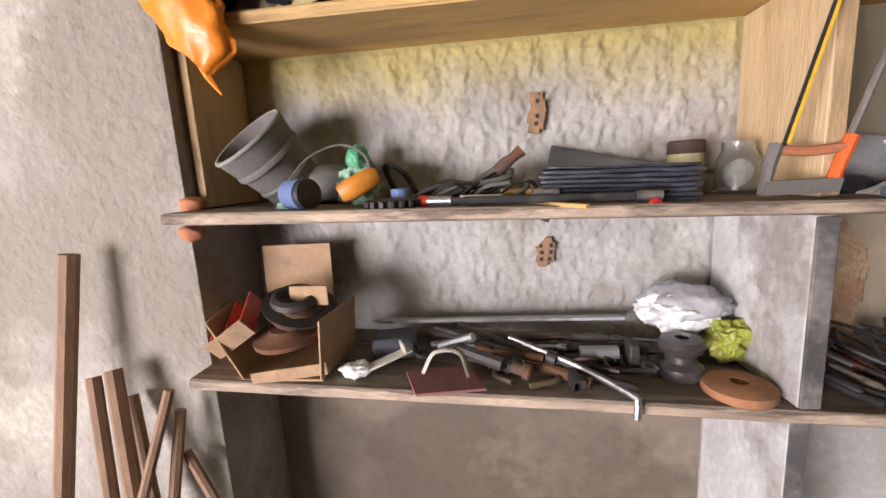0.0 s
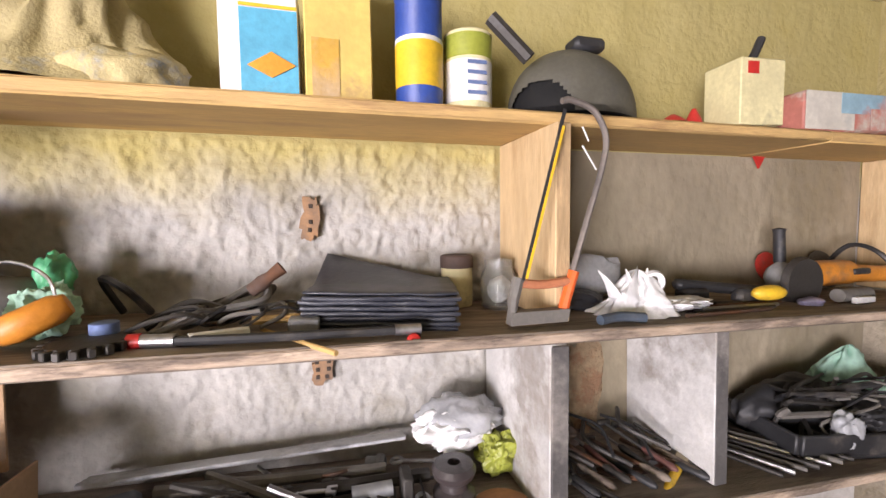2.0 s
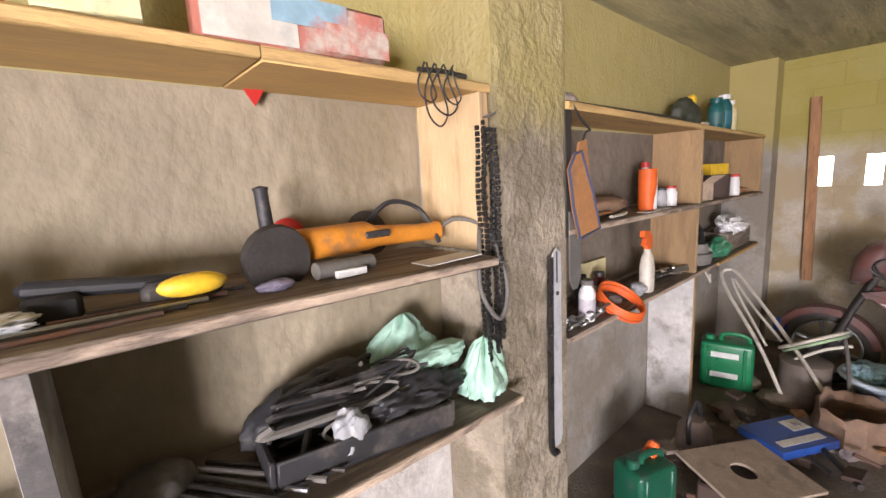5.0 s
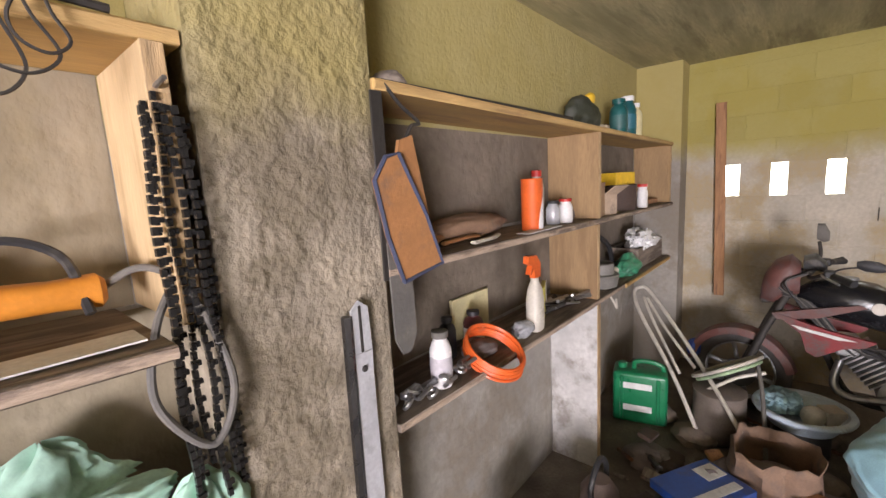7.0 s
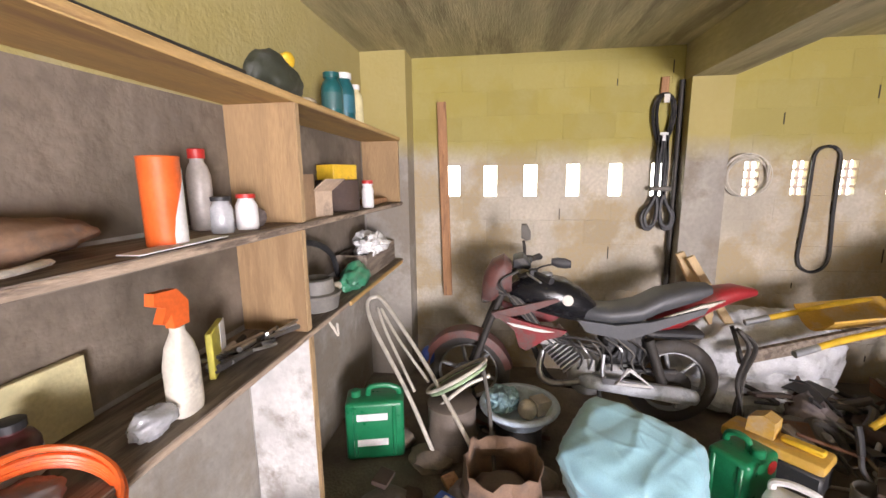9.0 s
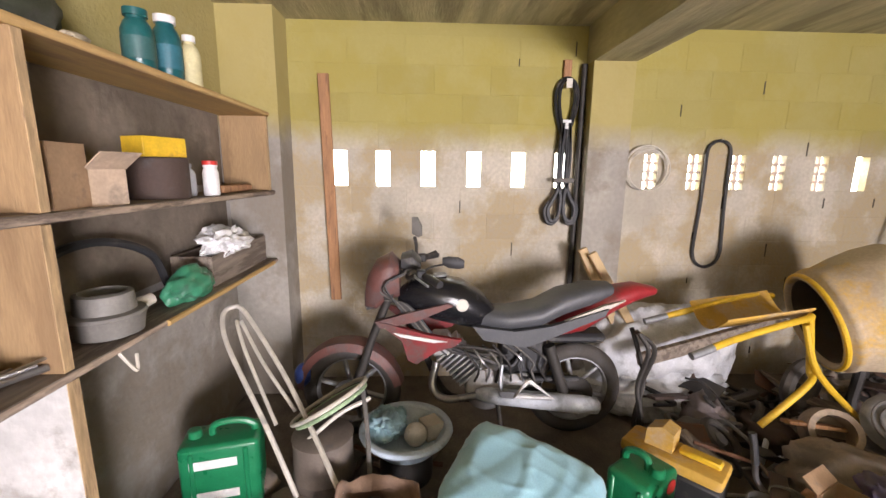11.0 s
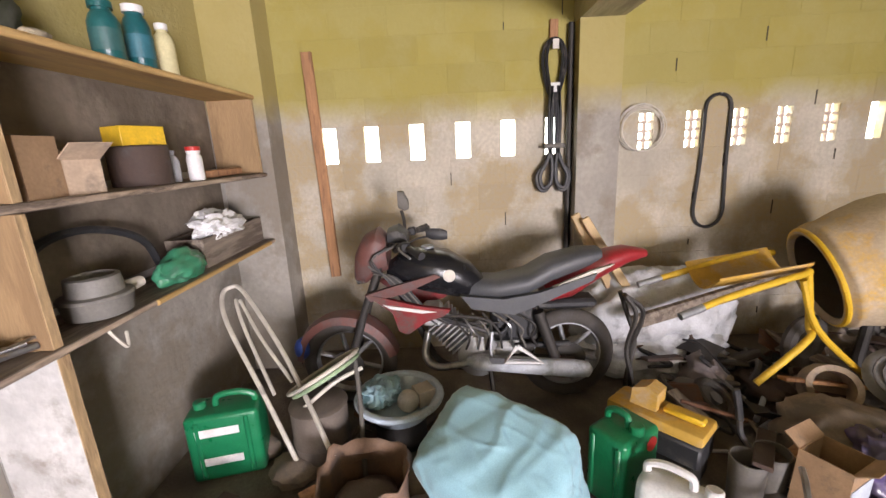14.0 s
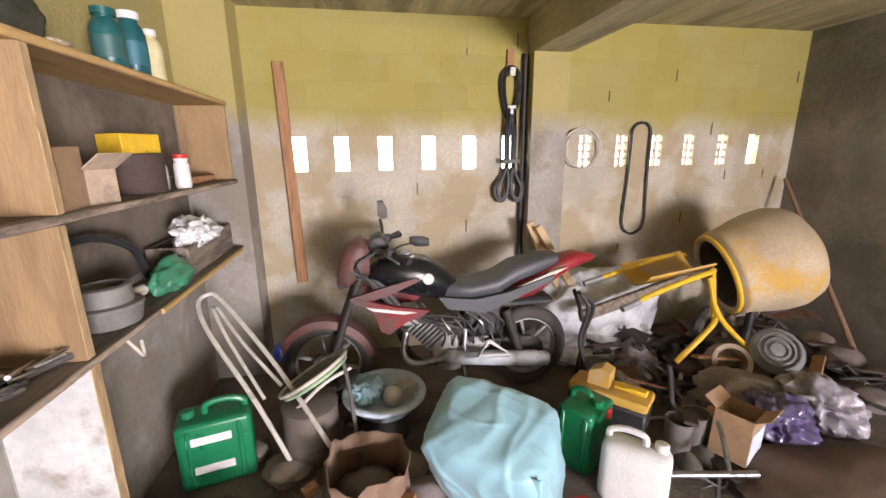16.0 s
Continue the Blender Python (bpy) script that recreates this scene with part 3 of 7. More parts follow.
    part("cylinder_head", boxm((-0.09, -0.45, 0.53), (0.09, -0.33, 0.64), 0.02), CASE, engine)
    part("cable", tube(B(), [(-0.12, -0.45, 0.6), (-0.15, -0.62, 0.55), (-0.14, -0.78, 0.5), (-0.12, -0.85, 0.58)], 0.012, 6), BLACK, engine)
    part("cable", tube(B(), [(-0.13, -0.38, 0.62), (-0.16, -0.58, 0.62), (-0.15, -0.72, 0.57), (-0.14, -0.7, 0.4)], 0.009, 6), DARKIRON, engine)
    part("exhaust_pipe", tube(B(), [(-0.08, -0.36, 0.5), (-0.12, -0.34, 0.36), (-0.16, -0.42, 0.31), (-0.18, -0.62, 0.345)], 0.022, 10), STEEL, bike)
    muf = part("muffler", lathe(B(), [(0, 0.025), (0.05, 0.045), (0.62, 0.052), (0.7, 0.045), (0.72, 0.02)], (-0.18, -0.58, 0.35), (-0.19, -1.33, 0.27), 16), SILVER, bike, "pale silver muffler")
    part("heat_shield", sideplate([(-0.70, 0.40), (-0.98, 0.375), (-1.0, 0.34), (-0.72, 0.36)], 0.008, -0.235), STEEL, muf)
    br = [(-0.25, -0.86, 0.47), (-0.25, -0.79, 0.375), (-0.25, -1.0, 0.365), (-0.25, -0.86, 0.47)]
    part("footrest_bracket", tube(B(), br, 0.013, 6, curve=False), WHITE, bike, "pale triangular bracket")
    part("swingarm", tube(B(), [(-0.10, -0.85, 0.33), (-0.11, -1.22, 0.29)], 0.026, 8, curve=False), DARKIRON, bike)
    part("chain_guard", boxm((-0.105, -1.2, 0.38), (-0.075, -0.85, 0.41), 0.008), BLACK, bike)
    part("shock_absorber", tube(B(), [(-0.13, -1.1, 0.33), (-0.13, -1.0, 0.62)], 0.032, 10, curve=False), DARKIRON, bike)
    for k in range(7):
        part("cable", tube(B(), [(-0.12 + 0.03 * k, -0.16 - 0.02 * (k % 3), 1.03), (-0.16 + 0.02 * k, -0.08 + 0.015 * k, 0.98 - 0.02 * k), (-0.13, -0.14 - 0.01 * k, 0.86), (-0.11, -0.26 - 0.03 * k, 0.70 - 0.02 * k), (-0.13, -0.42 - 0.06 * k, 0.56)], 0.006, 5), (BLACK, DARKIRON, GREYRUBBER)[k % 3], bike)
        part("hose", tube(B(), [(-0.12, -0.5 - 0.06 * k, 0.62), (-0.17, -0.55 - 0.07 * k, 0.56 - 0.02 * (k % 2)), (-0.15, -0.60 - 0.06 * k, 0.48), (-0.13, -0.58 - 0.07 * k, 0.40)], 0.007, 5), (DARKIRON, STEEL, GREYRUBBER)[k % 3], bike)
    part("frame_tube", tube(B(), [(0, -0.15, 0.85), (0, -0.30, 0.5), (0, -0.45, 0.24), (0, -0.8, 0.22)], 0.02, 8), DARKIRON, bike)
    part("rear_mudguard", boxm((-0.07, -1.36, 0.60), (0.07, -1.0, 0.66), 0.02), BLACK, bike)
    part("underseat_box", boxm((-0.1, -1.0, 0.42), (0.1, -0.74, 0.68), 0.03), BLACK, bike)
    part("kick_lever", tube(B(), [(-0.16, -0.73, 0.52), (-0.19, -0.72, 0.40), (-0.2, -0.76, 0.32)], 0.011, 6), ALU, bike)
    part("side_stand", tube(B(), [(-0.12, -0.72, 0.26), (-0.2, -0.73, 0.12), (-0.24, -0.72, 0.005)], 0.014, 6), DARKIRON, bike)
    for k, (dx, y1) in enumerate(((-0.30, -1.47), (-0.27, -1.52), (-0.22, -1.45))):
        part("luggage_rack_tube", tube(B(), [(dx, -1.42, 0.76), (dx - 0.02, y1, 0.66), (dx, -1.44 - 0.04 * k, 0.45), (dx - 0.03, -1.47, 0.25), (dx, -1.46 - 0.02 * k, 0.0)], 0.013, 6), DARKIRON, bike)


motorcycle()


# ---- mixer drum, barrow and what lies by the far wall ----
def concrete_mixer():
    o = thing("concrete_mixer", "dusty yellow concrete mixer drum with its mouth open", "concrete mixer", (5.25, -2.55, FZ))
    base, tip = Vector((0.10, -0.07, 0.72)), Vector((-0.14, -0.92, 1.04))
    d = part("drum", lathe(B(), [(0.42, 0.0), (0.42, 0.30), (0.03, 0.255), (0.0, 0.268), (0.0, 0.282), (0.045, 0.295), (0.05, 0.31), (0.08, 0.315), (0.09, 0.307), (0.22, 0.342), (0.33, 0.362), (0.43, 0.362), (0.53, 0.325), (0.59, 0.235), (0.61, 0.0)], base, tip, 44), DRUM, o, "dusty flaking yellow drum")
    # Added inner skin; its dark colour is the shade within the drum.
    part("lining", lathe(B(), [(0.40, 0.0), (0.40, 0.285), (0.025, 0.247), (0.025, 0.251), (0.41, 0.292), (0.41, 0.0)], base, tip, 44), plain("shaded_drum_lining", (0.10, 0.075, 0.05), 0.9), d, "inside of the drum, darkened for shade")
    part("rim_band", ring(B(), base + (tip - base).normalized() * 0.015, tip - base, 0.284, 0.015, 44, 8), YELLOWPL, d, "bright yellow worn lip")
    part("leg", tube(B(), [(0.35, -0.75, 0.62), (0.3, -0.7, 0.3), (0.3, -0.72, 0.0)], 0.03, 8, curve=False), DARKIRON, o)
    part("leg", tube(B(), [(0.1, -0.45, 0.45), (0.12, -0.45, 0.2), (0.1, -0.45, 0.0)], 0.03, 8, curve=False), DARKIRON, o)


concrete_mixer()


def barrow():
    o = thing("wheelbarrow", "yellow tubular wheelbarrow frame with bare metal handle ends", "wheelbarrow", (5.12, -2.3, FZ))
    h1 = part("handle", tube(B(), [(-0.09, 0.60, 0.66), (-0.03, 0.32, 0.73), (0.03, -0.08, 0.81), (0.06, -0.14, 0.79), (0.06, -0.19, 0.5), (0.0, -0.14, 0.44), (-0.02, 0.12, 0.20)], 0.019, 10, 5), YELLOWPL, o)
    part("grip", rod(B(), (-0.095, 0.62, 0.655), (-0.07, 0.49, 0.69), 0.021), ALU, h1, "bare metal handle end")
    h2 = part("handle", tube(B(), [(0.35, 0.63, 0.68), (0.36, 0.35, 0.75), (0.38, 0.0, 0.83), (0.4, -0.2, 0.83)], 0.019, 10, 5), YELLOWPL, o)
    part("grip", rod(B(), (0.35, 0.64, 0.677), (0.355, 0.5, 0.712), 0.021), ALU, h2, "bare metal handle end")
    part("leg", tube(B(), [(0.03, -0.09, 0.78), (0.02, -0.2, 0.5), (0.0, -0.5, 0.2)], 0.018, 8, 4), YELLOWPL, o)
    bm = B()
    rows = []
    for k in range(9):
        t = k / 8
        x = 0.05 + 0.34 * t
        z = 0.84 - 0.10 * math.sin(math.pi * t)
        rows.append([bm.verts.new((x, y, z + dz - (0.04 if y > 0.2 else 0))) for y, dz in ((0.34, 0), (-0.15, 0.03), (-0.15, 0.018), (0.34, -0.012))])
    for a, b in zip(rows, rows[1:]):
        for k in range(4):
            bm.faces.new((a[k], a[(k + 1) % 4], b[(k + 1) % 4], b[k]))
    bm.faces.new(rows[0][::-1]), bm.faces.new(rows[-1])
    part("tray", bm, YELLOW, o, "rusty yellow curved tray")
    part("wheel", ring(B(), (0.25, -0.35, 0.3), (1, 0.3, 0), 0.13, 0.04, 24, 8), TYRE, o)


barrow()


def single(name, bm, material, label, category, group="", smooth=True):
    return tagged(part(name, bm, material, None, "", smooth), label, category, group)


TARP = plain("grey_white_tarp", (0.60, 0.61, 0.63), 0.6, dirt=0.3)
tarp = thing("tarpaulin", "grey-white tarpaulin bundle heaped against the block wall", "tarpaulin", (5.74, -1.92, FZ))
part("bundle", lump(B(), (0, 0, 0.34), (0.26, 0.52, 0.36), 3, 0.30, 1.8, 5, floor=0.0), TARP, tarp)
part("loose_fold", lump(B(), (-0.12, 0.10, 0.16), (0.20, 0.46, 0.17), 26, 0.45, 2.0, 5, floor=0.0), TARP, tarp, "loose fold of the tarpaulin")
single("timber", boxm((-0.02, -0.45, -0.04), (0.02, 0.45, 0.04), 0.004, pose(5.33, -2.0, 0.49, -16, 0, 0)), OLDWOOD, "grimy rough timber lying by the barrow", "timber")
single("plank", boxm((-0.016, -0.036, 0), (0.016, 0.036, 1.58), 0.003, pose(6.04, 0.362, 0.52, 0, 0.9, 0) @ pose(0, 0, 0, -1.5, 0, 0)), BROWNWOOD, "narrow brown plank fixed upright on the block wall", "plank")
single("timber_offcut", boxm((-0.02, -0.03, -0.3), (0.02, 0.03, 0.26), 0.004, pose(5.78, -1.47, 0.72, -25, 8, 0)), PINE_V, "pale wood offcut leaning in the column corner", "timber")
single("timber_offcut", boxm((-0.02, -0.03, -0.3), (0.02, 0.025, 0.25), 0.004, pose(5.72, -1.53, 0.72, -30, 8, 0)), PINE_V, "pale wood offcut leaning in the column corner", "timber")
single("pole", rod(B(), (5.98, -3.80, 1.22), (4.9, -3.55, FZ + 0.02), 0.016, 0.02), STICK, "thin brown pole leaning in the corner", "pole")


def folding_chair():
    o = thing("metal_chair", "upturned cream tubular metal chair leaning on the wall", "chair", (4.95, 0.35, FZ))
    # curved back loops and long rails
    def r(*p):
        return [Vector(q) - Vector((4.95, 0.35, FZ)) for q in p]
    part("back_frame", tube(B(), r((4.76, 0.28, -0.08), (4.90, 0.47, 0.24), (5.15, 0.74, 0.54), (5.30, 0.83, 0.655), (5.36, 0.80, 0.69), (5.34, 0.72, 0.66), (5.10, 0.45, 0.43), (4.85, 0.24, 0.26), (4.62, 0.06, 0.10)), 0.013, 8, 8), CREAM, o)
    part("back_bar", tube(B(), r((4.92, 0.43, 0.24), (5.17, 0.66, 0.50), (5.30, 0.755, 0.62), (5.33, 0.76, 0.60)), 0.010, 8), CREAM, o)
    part("back_bar", tube(B(), r((4.97, 0.35, 0.28), (5.15, 0.57, 0.46), (5.32, 0.74, 0.62)), 0.010, 8), CREAM, o)
    c = Vector((4.98, 0.18, 0.33)) - Vector((4.95, 0.35, FZ))
    nrm = Vector((0.22, 0.49, 0.84)).normalized()
    part("seat_ring", ring(B(), c, nrm, 0.20, 0.011, 32, 8), CREAM, o)
    part("seat_edge", ring(B(), c - nrm * 0.024, nrm, 0.185, 0.011, 32, 8), plain("faded_green_vinyl", (0.36, 0.50, 0.30), 0.6), o, "faded green seat edge")
    part("seat", lathe(B(), [(0, 0.0), (0, 0.172), (0.012, 0.172), (0.016, 0.0)], c - nrm * 0.03, c + nrm, 28), GREYRUBBER, o, "dark underside of the round seat")
    part("leg", tube(B(), r((5.02, 0.02, 0.36), (4.88, -0.02, 0.2), (4.68, -0.06, -0.10)), 0.012, 8), GREYRUBBER, o)
    part("leg", tube(B(), r((4.85, 0.26, 0.2), (4.95, 0.12, 0.28), (5.0, -0.02, 0.33)), 0.011, 8), CREAM, o)


folding_chair()


def jerrycan(at, rot, size, material, label, labels=True, group="", ribs=True, round_=0.025):
    o = thing("jerrycan", label, "jerrycan", at, group, rot)
    w, d, h = size
    body = part("body", boxm((-w / 2, -d / 2, 0), (w / 2, d / 2, h * 0.86), round_, seg=4), material, o)
    for k in (-1, 1) if ribs else ():
        part("rib", boxm((k * w * 0.33 - 0.012, -d / 2 - 0.007, h * 0.06), (k * w * 0.33 + 0.012, d / 2 + 0.007, h * 0.80), 0.006), material, body)
    part("handle", tube(B(), [(-w * 0.12, 0, h * 0.84), (-w * 0.08, 0, h * 0.97), (w * 0.2, 0, h * 0.99), (w * 0.4, 0, h * 0.93), (w * 0.42, 0, h * 0.83)], 0.016, 8), material, o)
    part("cap", lathe(B(), [(0, 0.03), (0.035, 0.03), (0.04, 0.024)], (-w * 0.33, 0, h * 0.85), (-w * 0.33, 0, h), 16), material, o)
    if labels:
        for z0, z1 in ((0.60, 0.70), (0.22, 0.32)):
            part("paper_label", boxm((-w * 0.36, -d / 2 - 0.004, h * z0), (w * 0.22, -d / 2 - 0.001, h * z1)), PAPER, o, "torn white paper label")
    return o


jerrycan((4.86, 0.66, FZ), (0, 0, -76), (0.34, 0.2, 0.42), GREEN, "green plastic jerrycan with two white labels")
g2 = jerrycan((4.60, -1.235, FZ), (0, 0, 33), (0.19, 0.25, 0.41), GREEN, "green plastic jerrycan with a red sticker", False)
part("sticker", lathe(B(), [(0, 0.034), (0.003, 0.034)], (-0.096, -0.06, 0.29), (-1, -0.06, 0.29), 20), REDPL, g2, "round red sticker")
jerrycan((4.28, -1.31, FZ), (8, 0, 48), (0.30, 0.16, 0.36), WHITE, "white plastic jerrycan with a moulded handle", False, ribs=False, round_=0.05)


def covered_box():
    """A plastic cover pulled over a tilted box, one tail hanging out."""
    o = thing("cloth_cover", "pale teal plastic cover pulled over a box", "cloth", (4.47, -0.68, FZ))
    bm = B()
    bmesh.ops.create_icosphere(bm, subdivisions=6, radius=1)
    for v in bm.verts:
        n = v.co.normalized()
        k = (abs(n.x) ** 5 + abs(n.y) ** 5 + abs(n.z) ** 5) ** -0.2
        c = Vector((0.235 * n.x, 0.275 * n.y, 0.235 * n.z)) * k
        f = 0.010 * noise.noise(c * 6 + Vector((2, 7, 1)))
        # long soft pulls that run from the top corner, then short creases
        f += 0.011 * max(0, 1 - 5 * abs(noise.noise(Vector((c.x * 3 + c.y * 5, (c.y - c.x) * 1.2, c.z * 2)))))
        f += 0.008 * max(0, 1 - 6 * abs(noise.noise(Vector((c.y * 7 - c.z * 4, c.x * 3 + 5, c.z * 3)))))
        f += 0.005 * max(0, 1 - 7 * abs(noise.noise(Vector((c.x * 14 + c.z * 6, c.y * 5, 9 + c.z * 8)))))
        low = max(0, 0.12 - c.z)
        v.co = c + n * f + Vector((0, -0.32 * low, 0.235))
        v.co.x *= 1 - 0.35 * low
    part("drape", bm, TEAL, o, at=pose(0.03, 0.02, 0.06, 10, -17, -33))
    bm = B()
    rows = []
    for i in range(16):
        u = i / 15
        row = []
        for j in range(18):
            v = j / 17
            w = 0.20 * (1 - 0.55 * u)
            y = -0.20 + (v - 0.5) * w - 0.05 * u
            z = 0.40 - 0.36 * u + 0.05 * (v - 0.5) * u
            row.append(bm.verts.new((-0.275 - 0.03 * u + 0.012 * u * math.sin(v * 7 + 1) + 0.01 * noise.noise(Vector((u * 4, v * 5, 2))), y, z)))
        rows.append(row)
    for a, b in zip(rows, rows[1:]):
        for k in range(17):
            bm.faces.new((a[k], a[k + 1], b[k + 1], b[k]))
    tail = part("loose_tail", bm, TEAL, o, "loose hanging corner of the cover", at=pose(0.03, 0.0, 0.02, 0, -4, -33))
    tail.modifiers.new("thickness", "SOLIDIFY").thickness = 0.004


covered_box()


def toolbox(at, rz):
    o = thing("tool_case", "dusty yellow and black plastic tool case", "toolbox", at, rot=(4, 0, rz))
    part("base", boxm((-0.21, -0.10, 0), (0.21, 0.10, 0.11), 0.012), BLACK, o)
    lid = part("lid", boxm((-0.215, -0.105, 0.112), (0.215, 0.105, 0.17), 0.02, seg=2), YELLOW, o, "dusty yellow lid")
    part("handle", boxm((-0.19, -0.03, 0.172), (-0.02, 0.03, 0.20), 0.008), YELLOWPL, lid)
    part("latch", prism(B(), [(0.0, 0.172), (0.12, 0.172), (0.115, 0.25), (0.05, 0.28), (0.0, 0.26)], 0.11), YELLOW, lid)


toolbox((4.74, -1.46, 0.03), 43)
single("scrap_crate", boxm((-0.2, -0.14, 0), (0.2, 0.14, 0.145), 0.01, pose(4.76, -1.46, FZ, 0, 0, 43)), DARKIRON, "dark scrap crate under the tool case", "crate")


# ---- small kinds ----
def z_at(kind, x):
    """The top of a shelf board at x."""
    a, z, s_ = {"a_top": (-0.742, 1.882, 0.004), "a_mid": (-0.74, 1.438, 0.027), "a_low": (-0.742, 1.034, 0.05), "b_top": (2.65, 1.85, 0.012), "b_mid": (2.65, 1.372, 0.014), "b_low": (2.65, 0.925, 0.014)}[kind]
    return z - s_ * (x - a)


def bottle(x, y, z, r, h, body, cap, label, category="bottle", neck=0.4, lean=(0, 0, 0), band=None, capr=None):
    o = thing("bottle", label, category, (x, y, z), rot=lean)
    nr = r * neck
    part("body", lathe(B(), [(0, r * 0.9), (0.008, r), (h * 0.66, r), (h * 0.78, r * 0.8), (h * 0.84, nr), (h * 0.88, nr)], seg=18), body, o)
    part("cap", lathe(B(), [(0, capr or nr * 1.25), (h * 0.11, capr or nr * 1.25), (h * 0.12, nr)], (0, 0, h * 0.88), (0, 0, h), 16), cap, o)
    if band:
        part("label", lathe(B(), [(0, r * 1.01), (0.0005, r * 1.025), (h * 0.35, r * 1.025), (h * 0.351, r * 1.0)], (0, 0, h * 0.2), (0, 0, h), 18), band, o)
    return o


def tin(x, y, z, r, h, body, label, bands=(), lid=None, category="can"):
    o = thing("can", label, category, (x, y, z))
    part("body", lathe(B(), [(0, r * 0.97), (0.004, r), (h - 0.006, r), (h - 0.003, r * 1.03), (h, r * 0.97), (h - 0.004, r * 0.9)], seg=24), body, o)
    for a, b, m in bands:
        part("label_band", lathe(B(), [(0, r * 1.002), (0.0005, r * 1.015), (h * (b - a), r * 1.015), (h * (b - a) + 0.0005, r * 1.002)], (0, 0, h * a), (0, 0, h), 24), m, o)
    if lid:
        part("lid", lathe(B(), [(0, r * 1.06), (0.03, r * 1.06), (0.034, r * 0.95)], (0, 0, h - 0.012), (0, 0, h + 1), 24), lid, o)
    return o


def carton(x, y, z, w, d, h, rz, material, label, panels=(), category="box", bevel=0.003):
    """A closed box; panels are (name, x0, x1, z0, z1, material) shares of its front face."""
    o = thing("carton", label, category, (x, y, z), rot=(0, 0, rz))
    part("body", boxm((-w / 2, -d / 2, 0), (w / 2, d / 2, h), bevel), material, o)
    for k, (name, a, b, c, e, m) in enumerate(panels):
        part(name, boxm((-w / 2 + a * w, -d / 2 - 0.002 - 0.0015 * k, c * h), (-w / 2 + b * w, -d / 2 - 0.0005 - 0.0015 * k, e * h)), m, o)
    return o


def wad(name, x, y, z, size, seed, material, label, category, amount=0.35, freq=2.2, sub=4, floor=None):
    return single(name, lump(B(), (x, y, z), size, seed, amount, freq, sub, floor=floor), material, label, category)


def stick(a, b, r, material, label, category="stick", r2=None, name="stick"):
    return single(name, rod(B(), a, b, r, r2, 8), material, label, category)


def cable(pts, r, material, label, category="cable", name="cable"):
    return single(name, tube(B(), pts, r, 6, 6), material, label, category)


def open_box(x, y, z, w, d, h, rz, material, label, flaps=0.0, lean=(0, 0), category="box", t=0.006):
    o = thing("open_box", label, category, (x, y, z), rot=(lean[0], lean[1], rz))
    part("bottom", boxm((-w / 2, -d / 2, 0), (w / 2, d / 2, t)), material, o)
    for s_ in (-1, 1):
        part("side", boxm((s_ * (w / 2 - t / 2) - t / 2, -d / 2, t), (s_ * (w / 2 - t / 2) + t / 2, d / 2, h)), material, o)
        part("side", boxm((-w / 2 + t, s_ * (d / 2 - t / 2) - t / 2, t), (w / 2 - t, s_ * (d / 2 - t / 2) + t / 2, h)), material, o)
        if flaps:
            part("flap", boxm((-w / 2, 0, 0), (w / 2, flaps, t * 0.7), 0, pose(0, s_ * d / 2, h, 35 if s_ > 0 else 145, 0, 0)), material, o)
    return o


def gathered(R, H, sx, sy, seed, sharp=0.55, folds=1.8):
    """A gathered bag or sack: folded skirts rising to a drawn-in top."""
    bm = B()
    rows = []
    for i in range(24):
        u = i / 23
        row = []
        for j in range(60):
            a = 2 * math.pi * j / 60
            ca, sa = math.cos(a), math.sin(a)
            star = noise.noise(Vector((ca * folds, sa * folds, u * 1.4 + seed))) + 0.5 * (0.4 - abs(noise.noise(Vector((ca * folds * 2.2, sa * folds * 2.2 + seed, u * 2.4)))) * 2)
            r = (R * (1 - u) ** sharp + 0.003) * (1 + 0.45 * star)
            row.append(bm.verts.new((sx * r * ca + 0.2 * R * u, sy * r * sa, 0.002 + H * u * (1 + 0.35 * noise.noise(Vector((ca * 2.5, sa * 2.5, seed + 6)))))))
        rows.append(row)
    for p, q in zip(rows, rows[1:]):
        for k in range(60):
            bm.faces.new((p[k], p[(k + 1) % 60], q[(k + 1) % 60], q[k]))
    return bm


# ---- top shelf, first bay ----
ZT = 1.884
ob = thing("plastic_bag", "orange and dark blue plastic bag hanging over the shelf end", "plastic bag", (-0.66, 0.68, 1.86))
ORANGEBAG = plain("orange_film", (0.80, 0.24, 0.02), 0.35, dirt=0.15)
bm = B()
rows = []
for i in range(26):
    u = i / 25
    row = []
    for j in range(30):
        v = j / 29
        a = 2 * math.pi * v
        wide = 0.105 * (1 - 0.35 * u) * (1 - max(0, (u - 0.82) / 0.18) * 0.8)
        deep = 0.042 * (1 - 0.5 * u)
        f = 1 + 0.28 * noise.noise(Vector((math.cos(a) * 1.4, math.sin(a) * 1.4, u * 2.2))) + 0.20 * (0.5 - abs(noise.noise(Vector((math.cos(a) * 3 + u * 2, math.sin(a) * 3, u * 2.6 + 4)))) * 2)
        row.append(bm.verts.new((wide * f * math.cos(a) + 0.035 * u, -0.01 + deep * f * math.sin(a), 0.13 - 0.235 * u - 0.02 * math.cos(a) * u)))
    rows.append(row)
for p, q in zip(rows, rows[1:]):
    for k in range(30):
        bm.faces.new((p[k], p[(k + 1) % 30], q[(k + 1) % 30], q[k]))
bm.faces.new(rows[-1])
bm.faces.new(rows[0][::-1])
part("orange_bag", bm, ORANGEBAG, ob, "orange crumpled film")
part("bag_tail", tube(B(), [(0.035, -0.01, -0.09), (0.045, -0.01, -0.125), (0.07, -0.01, -0.165)], lambda t: 0.014 * (1 - t) + 0.002, 6), ORANGEBAG, ob)
